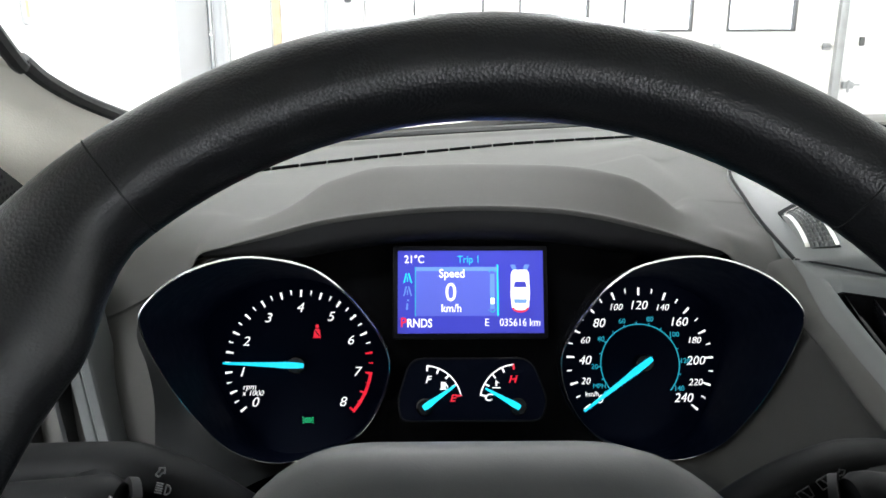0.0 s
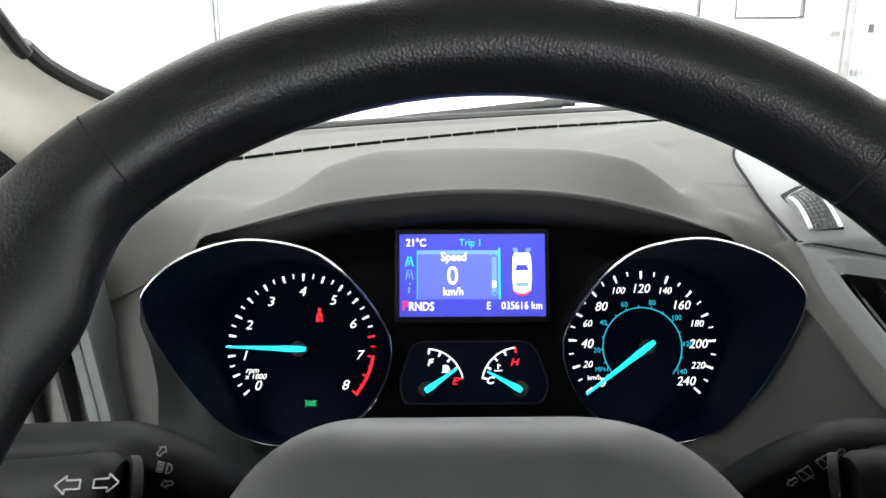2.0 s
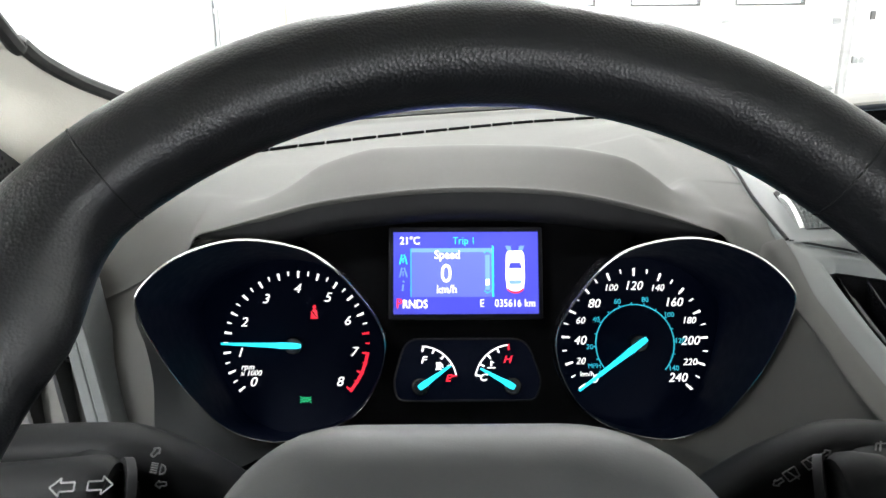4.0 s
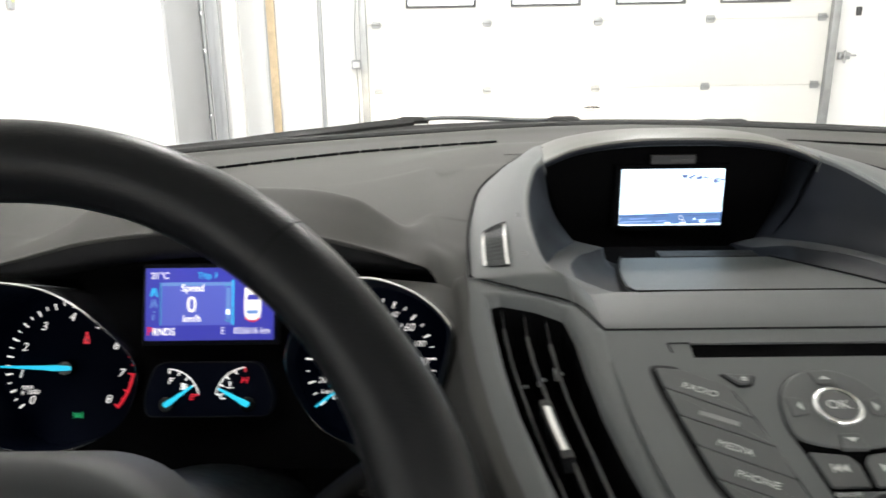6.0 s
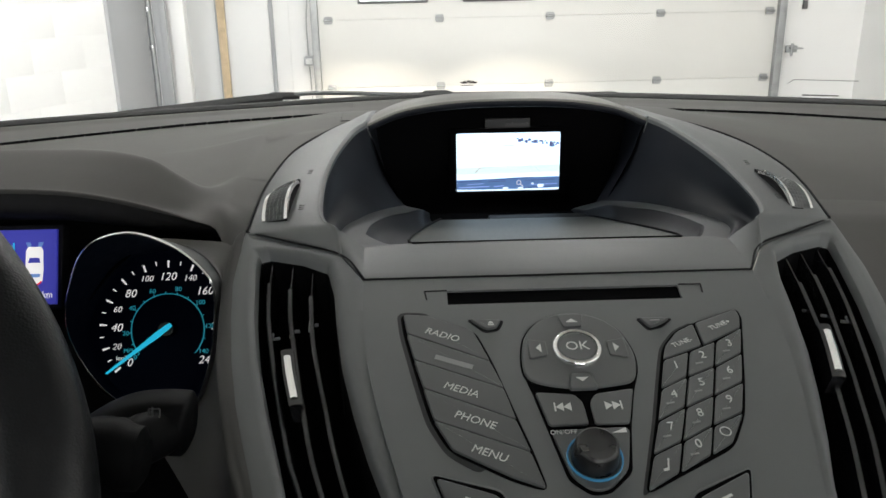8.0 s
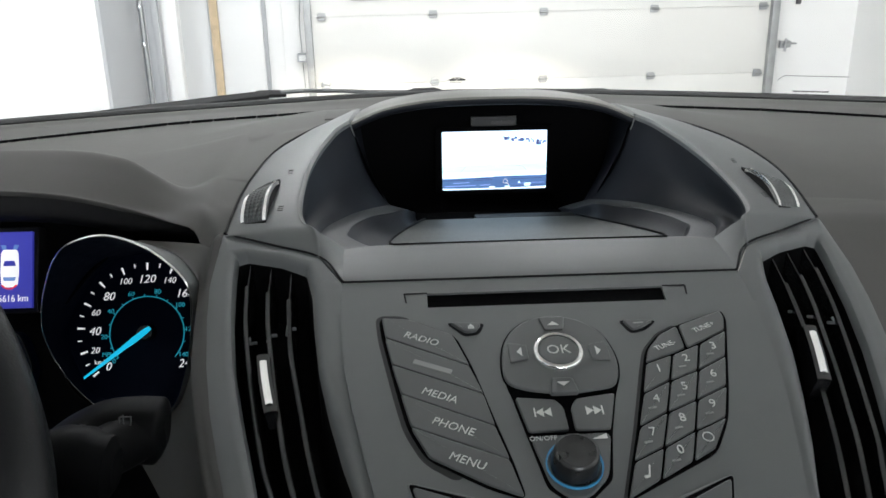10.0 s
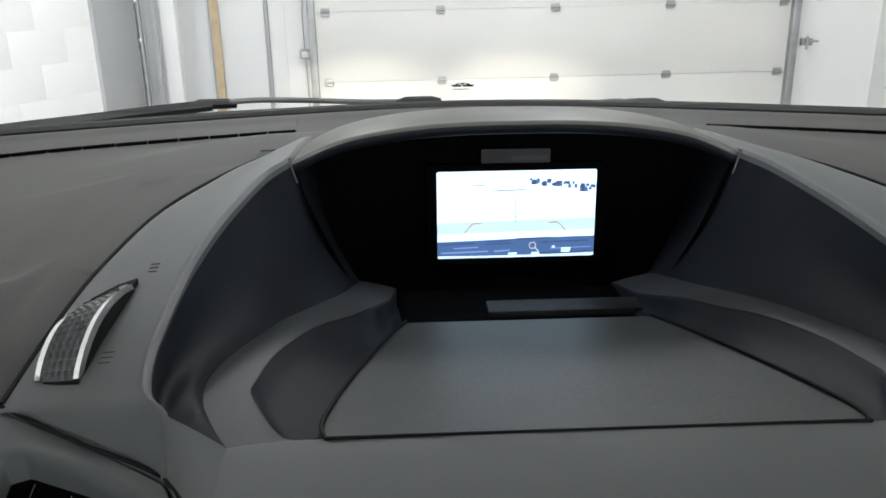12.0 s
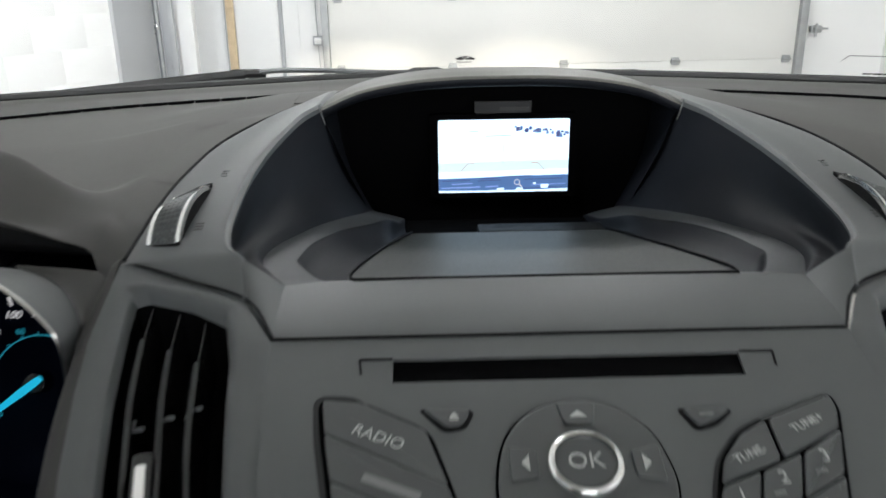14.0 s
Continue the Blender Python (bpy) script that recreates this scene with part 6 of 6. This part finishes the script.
    wheel_ob = part("thumbwheel_well", rings([[side((x, y, z + dz)) for x, y, z in well] for dz in (-0.006, -0.0004)], True, True), MATT_BLACK, vent, "black thumbwheel slot", 30)
    p00, p10, p01, p11 = (Vector(v) for v in ((0.2131, 0.5777, 1.3151), (0.2293, 0.5723, 1.3181), (0.2153, 0.6165, 1.3243), (0.2310, 0.6222, 1.3303)))
    nrm = (p10 - p00).cross(p01 - p00).normalized()
    nrm = nrm if nrm.z > 0 else -nrm

    def drum(a, b, h=0.0):
        q = (p00 * (1 - a) + p10 * a) * (1 - b) + (p01 * (1 - a) + p11 * a) * b
        return side(q + nrm * (0.0056 * math.sin(math.pi * min(max(b, 0), 1)) ** 0.8 + h))

    bm = bmesh.new()
    nb, na = 39, 15
    grid = [[bm.verts.new(drum(0.10 + 0.76 * i / na, j / nb, 0.0 if j % 3 == 0 or i % 3 == 0 else 0.0011)) for i in range(na + 1)] for j in range(nb + 1)]
    for j in range(nb):
        for i in range(na):
            bm.faces.new((grid[j][i], grid[j][i + 1], grid[j + 1][i + 1], grid[j + 1][i]))
    bmesh.ops.recalc_face_normals(bm, faces=bm.faces)
    part("thumbwheel", bm, BUTTON, wheel_ob, "ribbed dark thumbwheel", smooth=None)
    for a in ((-0.02, 0.12), (0.87, 1.0)):
        low = -0.0016 if a[0] > 0.5 else -0.006
        loops = [[drum(a[0], j / 20, low), drum(a[0], j / 20, 0.0006), drum(a[1], j / 20, 0.0009), drum(a[1], j / 20, low)] for j in range(21)]
        part("wheel_ring", rings(loops, True, True), CHROME, wheel_ob, "chrome side ring")
    loops = [[drum(0.93, j / 20, -0.009), drum(0.93, j / 20, -0.0014), drum(0.99, j / 20, -0.0014), drum(0.99, j / 20, -0.009)] for j in range(21)]
    part("wheel_side", rings(loops, True, True), MATT_BLACK, wheel_ob, "black side of the thumbwheel")
    strip = [[drum(0.05, b, -0.004), drum(0.95, b, -0.004), drum(0.95, b, 0.0016), drum(0.05, b, 0.0016)] for b in (0.925, 0.985)]
    part("wheel_strip", rings(strip, True, True), CHROME, wheel_ob, "chrome cross strip")
    for x, y, w in ((0.239, 0.626, 0.003), (0.2385, 0.575, 0.0035)):
        z = 1.3235 + (0.011 if y > 0.6 else 0.0)
        for k in range(3):
            q = side((x, y - 0.0024 * k, z + 0.0026 - 0.0006 * k))
            part("airflow_mark", tube([q - Vector((w / 2, 0, 0)), q + Vector((w / 2, 0.0006, 0))], 0.00022, 5), MARK_DARK, vent, smooth=None)


air_vent(False)
air_vent(True)

# ---- audio controls on the console ----
audio = thing("audio_controls", "dark button panel with radio keys, keypad and volume knob", "control panel", (XC, 0.45, 1.27))


def key(loop, label="", name="button", gap=0.0006, high=0.0018, mat=None, r=0.0018, host=None):
    pts = [Vector((p[0], p[1])) for p in loop]
    area = sum(pts[i].x * pts[(i + 1) % len(pts)].y - pts[(i + 1) % len(pts)].x * pts[i].y for i in range(len(pts)))
    if area < 0:
        pts = pts[::-1]
    mid = sum(pts, Vector((0, 0))) / len(pts)
    pts = [p + (mid - p).normalized() * gap * 1.3 for p in pts]
    return part(name, slab(FS, rounded(pts, r, 4), -0.002, high, 0.00055), mat or BUTTON, host or audio, label)


def rim_plate(loop):
    """A dark sunk border under a key that stands alone."""
    pts = [Vector((p[0], p[1])) for p in loop]
    mid = sum(pts, Vector((0, 0))) / len(pts)
    part("key_border", slab(FS, rounded([p + (p - mid).normalized() * 0.0012 for p in pts], 0.0025, 5), -0.002, 0.0003), MATT_BLACK, audio, "dark border")


def plate(loop, high, mat, label, r=0.004, name="surround"):
    return part(name, slab(FS, rounded([Vector(p) for p in loop], r, 6), -0.002, high, 0.0004), mat, audio, label)


# disc slot
for s in (-1, 1):
    part("slot_edge", join(bar(FS, s * 0.0645, -0.0108, s * 0.0768, -0.0110, 0.0008, 0.0001), bar(FS, s * 0.0768, -0.0110, s * 0.0758, -0.0180, 0.0008, 0.0001)), MATT_BLACK, audio, "edge of a shallow finger recess", smooth=None)
part("disc_slot", slab(FS, SLOT, -0.03, -0.0014), BLACK_AND_SHADE, audio, "black disc slot", smooth=None)

# left key column
plate([(-0.0906, -0.0288), (-0.0886, -0.046), (-0.0813, -0.0835), (-0.0768, -0.1035), (-0.0690, -0.1200), (-0.0425, -0.1366), (-0.0278, -0.1424), (-0.0314, -0.1224), (-0.0358, -0.104), (-0.0443, -0.0665), (-0.0513, -0.0438), (-0.0752, -0.0305)], 0.0003, BLACK_AND_SHADE, "dark channel round the keys", 0.006)
# flat dark plate in place of a shaded slope along the key column
part("shaded_recess", slab(FS, rounded([Vector(p) for p in [(-0.0922, -0.0274), (-0.0906, -0.046), (-0.0834, -0.0835), (-0.0788, -0.1043), (-0.0706, -0.1216), (-0.0560, -0.1320), (-0.0500, -0.1250), (-0.06, -0.06), (-0.0752, -0.0285)]], 0.006, 6), -0.002, 0.00015), TRIM_DARK, audio, "flat dark band for the shade beside the keys")
RL = [(-0.0891, -0.0302), (-0.0874, -0.0449), (-0.0842, -0.0635), (-0.0801, -0.0824), (-0.0759, -0.1020)]
RR = [(-0.0522, -0.0447), (-0.0454, -0.0668), (-0.0403, -0.0849), (-0.0369, -0.1040), (-0.0325, -0.1224), (-0.0287, -0.1413)]
WORDS = ("RADIO", "", "MEDIA", "PHONE", "MENU")
for k, word in enumerate(WORDS):
    if k == 0:
        loop = [RL[0], (-0.0755, -0.0316), RR[0], RR[1], RL[1]]
    elif k == 4:
        loop = [RL[4], RR[4], RR[5], (-0.0425, -0.1352), (-0.0684, -0.1190)]
    else:
        loop = [RL[k], RR[k], RR[k + 1], RL[k + 1]]
    b = key(loop, "dark radio key", "radio_key")
    cx, cy = ((-0.0688, -0.0473), (-0.0640, -0.0667), (-0.0615, -0.0850), (-0.0564, -0.1035), (-0.0516, -0.1224))[k]
    if word:
        letters("key_text", word, FS, cx, cy, 0.0060, LABEL_GREY, b, c=0.0019, turn=-24, shear=0.1)
    else:
        part("key_mark", bar(FS, cx - 0.009, cy + 0.004, cx + 0.009, cy - 0.004, 0.0030, 0.0019), LABEL_DIM, b, smooth=None)

# eject and info keys
EJECT = [(-0.0545, -0.0352), (-0.0367, -0.0365), (-0.0400, -0.0430), (-0.0463, -0.0440)]
rim_plate(EJECT)
b = key(EJECT, "eject key", "eject_key", r=0.002)
part("eject_symbol", join(slab(FS, [(-0.0447, -0.0398), (-0.0415, -0.0398), (-0.0431, -0.0378)], 0.0019, 0.0021), bar(FS, -0.0447, -0.0408, -0.0415, -0.0408, 0.0006, 0.0019)), LABEL_GREY, b, smooth=None)
INFO = [(0.0347, -0.0378), (0.0525, -0.0386), (0.0455, -0.0440), (0.0389, -0.0461)]
rim_plate(INFO)
b = key(INFO, "dark info key", "info_key", r=0.002)
part("key_mark", bar(FS, 0.0405, -0.0412, 0.0455, -0.0410, 0.0008, 0.0019), LABEL_DIM, b, smooth=None)

plate([(-0.0300, -0.070), (-0.0296, -0.080), (-0.0274, -0.089), (-0.0240, -0.109), (-0.0190, -0.137), (-0.0105, -0.1448), (-0.002, -0.1440), (0.0093, -0.134), (0.0148, -0.109), (0.0208, -0.0885), (0.0258, -0.076), (0.0264, -0.066)], 0.0003, BLACK_AND_SHADE, "dark channel round the menu keys", 0.003)

# round menu control
shield = [(-0.0018, -0.0325), (-0.016, -0.0368), (-0.0258, -0.047), (-0.0302, -0.061), (-0.0298, -0.0775), (-0.02, -0.0838), (-0.003, -0.0864), (0.012, -0.0852), (0.0226, -0.0818), (0.0268, -0.068), (0.0252, -0.054), (0.0212, -0.0445), (0.012, -0.0362)]
sh_loop = [Vector((p.x, p.y)) for p in spline([(a, b, 0) for a, b in shield], 60, True)]
part("menu_groove", slab(FS, inset(sh_loop, -0.0003), -0.002, 0.0004), BLACK_AND_SHADE, audio, "dark groove")
menu = part("menu_control", slab(FS, inset(sh_loop, 0.0006), -0.002, 0.0018, 0.0009), BUTTON, audio, "rounded menu control")
OKC = (-0.0018, -0.0606)
for a, b, turn in ((-0.0012, -0.0405, 90), (-0.0210, -0.0598, 180), (0.0180, -0.0606, 0), (-0.0030, -0.0815, -90)):
    t = radians(turn)
    seat = [(a + x * math.cos(t) - y * math.sin(t), b + x * math.sin(t) + y * math.cos(t)) for x, y in ((-0.0042, -0.0048), (0.0052, -0.0068), (0.0052, 0.0068), (-0.0042, 0.0048))]
    arrow_key = part("arrow_key", slab(FS, rounded([Vector(p) for p in seat], 0.0014, 4), 0.0, 0.0028, 0.0005), BUTTON, audio, "dark arrow key")
    tri_pts = [(a + x * math.cos(t) - y * math.sin(t), b + x * math.sin(t) + y * math.cos(t)) for x, y in ((-0.0012, -0.0030), (0.0014, 0.0), (-0.0012, 0.0030))]
    part("arrow_mark", slab(FS, [Vector(p) for p in tri_pts], 0.0029, 0.0031), LABEL_GREY, arrow_key, smooth=None)
circle = ellipse(*OKC, 0.0122, 0.0122, 48)
part("ok_ring", rings([[FS.p(p.x, p.y, c) for p in inset(circle, d)] for d, c in ((-0.0004, 0.0016), (-0.0003, 0.0036), (0.0004, 0.0048), (0.0013, 0.0052), (0.0021, 0.0046), (0.0024, 0.0030))]), CHROME, audio, "chrome ring")
ok_key = part("ok_key", slab(FS, ellipse(*OKC, 0.0100, 0.0100, 40), 0.0, 0.0042, 0.0008), BUTTON, audio, "round OK key")
letters("key_text", "OK", FS, *OKC, 0.0082, LABEL_GREY, ok_key, c=0.0043)

# skip keys and volume knob
plate([(-0.0275, -0.0890), (0.0208, -0.0885), (0.0146, -0.1092), (-0.0240, -0.1092)], 0.0005, BLACK_AND_SHADE, "dark channel", 0.002)
for s, loop in ((-1, [(-0.0272, -0.0872), (-0.0080, -0.0892), (-0.0044, -0.0945), (-0.0042, -0.1086), (-0.0234, -0.1086)]), (1, [(0.0210, -0.0868), (0.0012, -0.0892), (-0.0024, -0.0945), (-0.0024, -0.1086), (0.0144, -0.1086)])):
    b = key(loop, "skip key", "skip_key")
    cx, cy = (-0.0150, -0.0975) if s < 0 else (0.0085, -0.0975)
    bm = join(slab(FS, [Vector((cx + s * 0.0034, cy)), Vector((cx - s * 0.0002, cy + 0.0025)), Vector((cx - s * 0.0002, cy - 0.0025))][::1 if s > 0 else 1], 0.0019, 0.0021), slab(FS, [Vector((cx - s * 0.0002, cy)), Vector((cx - s * 0.0038, cy + 0.0025)), Vector((cx - s * 0.0038, cy - 0.0025))], 0.0019, 0.0021), bar(FS, cx + s * 0.0038, cy - 0.0025, cx + s * 0.0038, cy + 0.0025, 0.0007, 0.0019))
    part("skip_mark", bm, LABEL_GREY, b, smooth=None)
knob_plate = key([(-0.0232, -0.1102), (0.0140, -0.1095), (0.0085, -0.1330), (-0.002, -0.1432), (-0.010, -0.1440), (-0.0182, -0.1361)], "dark knob surround", "knob_surround", r=0.004)
letters("key_text", "ON/OFF", FS, -0.0172, -0.1122, 0.0034, LABEL_GREY, knob_plate, c=0.0019)
part("volume_mark", slab(FS, [(0.0045, -0.1135), (0.0112, -0.1135), (0.0112, -0.1108)], 0.0019, 0.0021), LABEL_GREY, knob_plate, smooth=None)
KC = (-0.0060, -0.1268)
knob_ring = ellipse(*KC, 0.0124, 0.0124, 48)
part("lit_ring", rings([[FS.p(p.x, p.y, c) for p in inset(knob_ring, d)] for d, c in ((0, 0.0015), (0.0001, 0.0030), (0.0006, 0.0030), (0.0008, 0.0015))]), GLOW_RING, audio, "blue lit ring")
knob_loop = ellipse(*KC, 0.0104, 0.0104, 56)
loops = []
for d, c in ((0.0, 0.001), (0.0, 0.004), (0.0007, 0.0100), (0.0011, 0.0112), (0.0022, 0.0120), (0.006, 0.0117)):
    loops.append([FS.p(p.x, p.y, c) for p in inset(knob_loop, d)])
part("volume_knob", rings(loops, True, True), KNOB, audio, "black round volume knob")

# number keypad
K = [[(0.0396, -0.0692), (0.0337, -0.0881), (0.0270, -0.1074), (0.0199, -0.1261), (0.0130, -0.1447)], [(0.0543, -0.0640), (0.0486, -0.0810), (0.0421, -0.1000), (0.0351, -0.1194), (0.0295, -0.1359)], [(0.0699, -0.0574), (0.0640, -0.0749), (0.0577, -0.0934), (0.0516, -0.1111), (0.0460, -0.1273)], [(0.0867, -0.0481), (0.0807, -0.0663), (0.0746, -0.0855), (0.0680, -0.1042), (0.0575, -0.1215)]]
plate([(0.0118, -0.1458), (0.0260, -0.1074), (0.0386, -0.0692), (0.0420, -0.0595), (0.0515, -0.0482), (0.0625, -0.0426), (0.0897, -0.0320), (0.0904, -0.0391), (0.0818, -0.0663), (0.0756, -0.0858), (0.0690, -0.1046), (0.0580, -0.1226)], 0.0006, BLACK_AND_SHADE, "dark channel round the keypad", 0.006)
# dark band painted for the shade left of the keypad
part("shaded_recess", slab(FS, rounded([Vector(p) for p in [(0.0102, -0.1468), (0.0244, -0.1074), (0.0370, -0.0692), (0.0408, -0.0590), (0.0507, -0.0474), (0.0625, -0.0412), (0.0625, -0.0700), (0.0400, -0.1250)]], 0.004, 6), -0.002, 0.00015), TRIM_DARK, audio, "flat dark band for the shade beside the keypad")
b = key([(0.0429, -0.0599), (0.0520, -0.0491), (0.0625, -0.0437), (0.0628, -0.0600), K[0][0]], "tuning key", "tuning_key")
letters("key_text", "TUNE-", FS, 0.0525, -0.0580, 0.0042, LABEL_GREY, b, c=0.0019, turn=22)
b = key([(0.0628, -0.0437), (0.0887, -0.0332), (0.0893, -0.0391), K[3][0], (0.0628, -0.0600)], "tuning key", "tuning_key")
letters("key_text", "TUNE+", FS, 0.0758, -0.0460, 0.0042, LABEL_GREY, b, c=0.0019, turn=24)
NUM = (("1", "2", "3"), ("4", "5", "6"), ("7", "8", "9"), ("", "0", ""))
for r in range(4):
    for c in range(3):
        loop = [K[c][r], K[c + 1][r], K[c + 1][r + 1], K[c][r + 1]]
        b = key(loop, "number key" if NUM[r][c] else "symbol key", "number_key")
        mx, my = sum(p[0] for p in loop) / 4, sum(p[1] for p in loop) / 4
        if NUM[r][c]:
            letters("key_text", NUM[r][c], FS, mx + 0.001, my + 0.0022, 0.0066, LABEL_GREY, b, c=0.0019, turn=2)
            if r or c:
                part("key_mark", bar(FS, mx - 0.0042, my - 0.0036, mx - 0.0004, my - 0.0030, 0.0009, 0.0019), LABEL_DIM, b, smooth=None)
        elif c == 0:
            part("key_mark", join(bar(FS, mx, my - 0.003, mx + 0.0015, my + 0.003, 0.0007, 0.0019), bar(FS, mx - 0.002, my - 0.003, mx, my - 0.0025, 0.0012, 0.0019)), LABEL_GREY, b, smooth=None)
        else:
            part("key_mark", arc(FS, mx, my + 0.001, 0.0024, 0, 360, 0.0005, 0.0019), LABEL_GREY, b, smooth=None)

# upper edge of the climate keys
for s, corner, low in ((-1, (-0.0762, -0.1332), (-0.0492, -0.1433)), (1, (0.0594, -0.1358), (0.0330, -0.1482))):
    loop = [corner, low, (low[0] - s * 0.012, low[1] - 0.03), (corner[0] - s * 0.014, -0.178)]
    mid = sum((Vector(p) for p in loop), Vector((0, 0))) / 4
    part("key_border", slab(FS, rounded([Vector(p) + (Vector(p) - mid).normalized() * 0.0034 for p in loop], 0.004, 5), -0.002, 0.0010, 0.0007), TRIM, audio, "raised lip round a climate key")
    part("key_border", slab(FS, rounded([Vector(p) + (Vector(p) - mid).normalized() * 0.0018 for p in loop], 0.003, 5), 0.0, 0.0012), BLACK_AND_SHADE, audio, "black gap")
    b = key(loop, "climate key", "climate_key", high=0.0020, r=0.003)
    a0 = Vector(corner) * 0.62 + Vector(low) * 0.38 - Vector((s * 0.002, 0.0075))
    part("key_mark", bar(FS, a0.x, a0.y, a0.x - s * 0.0060, a0.y - 0.0026, 0.0011, 0.0021), LABEL_GREY, b, smooth=None)
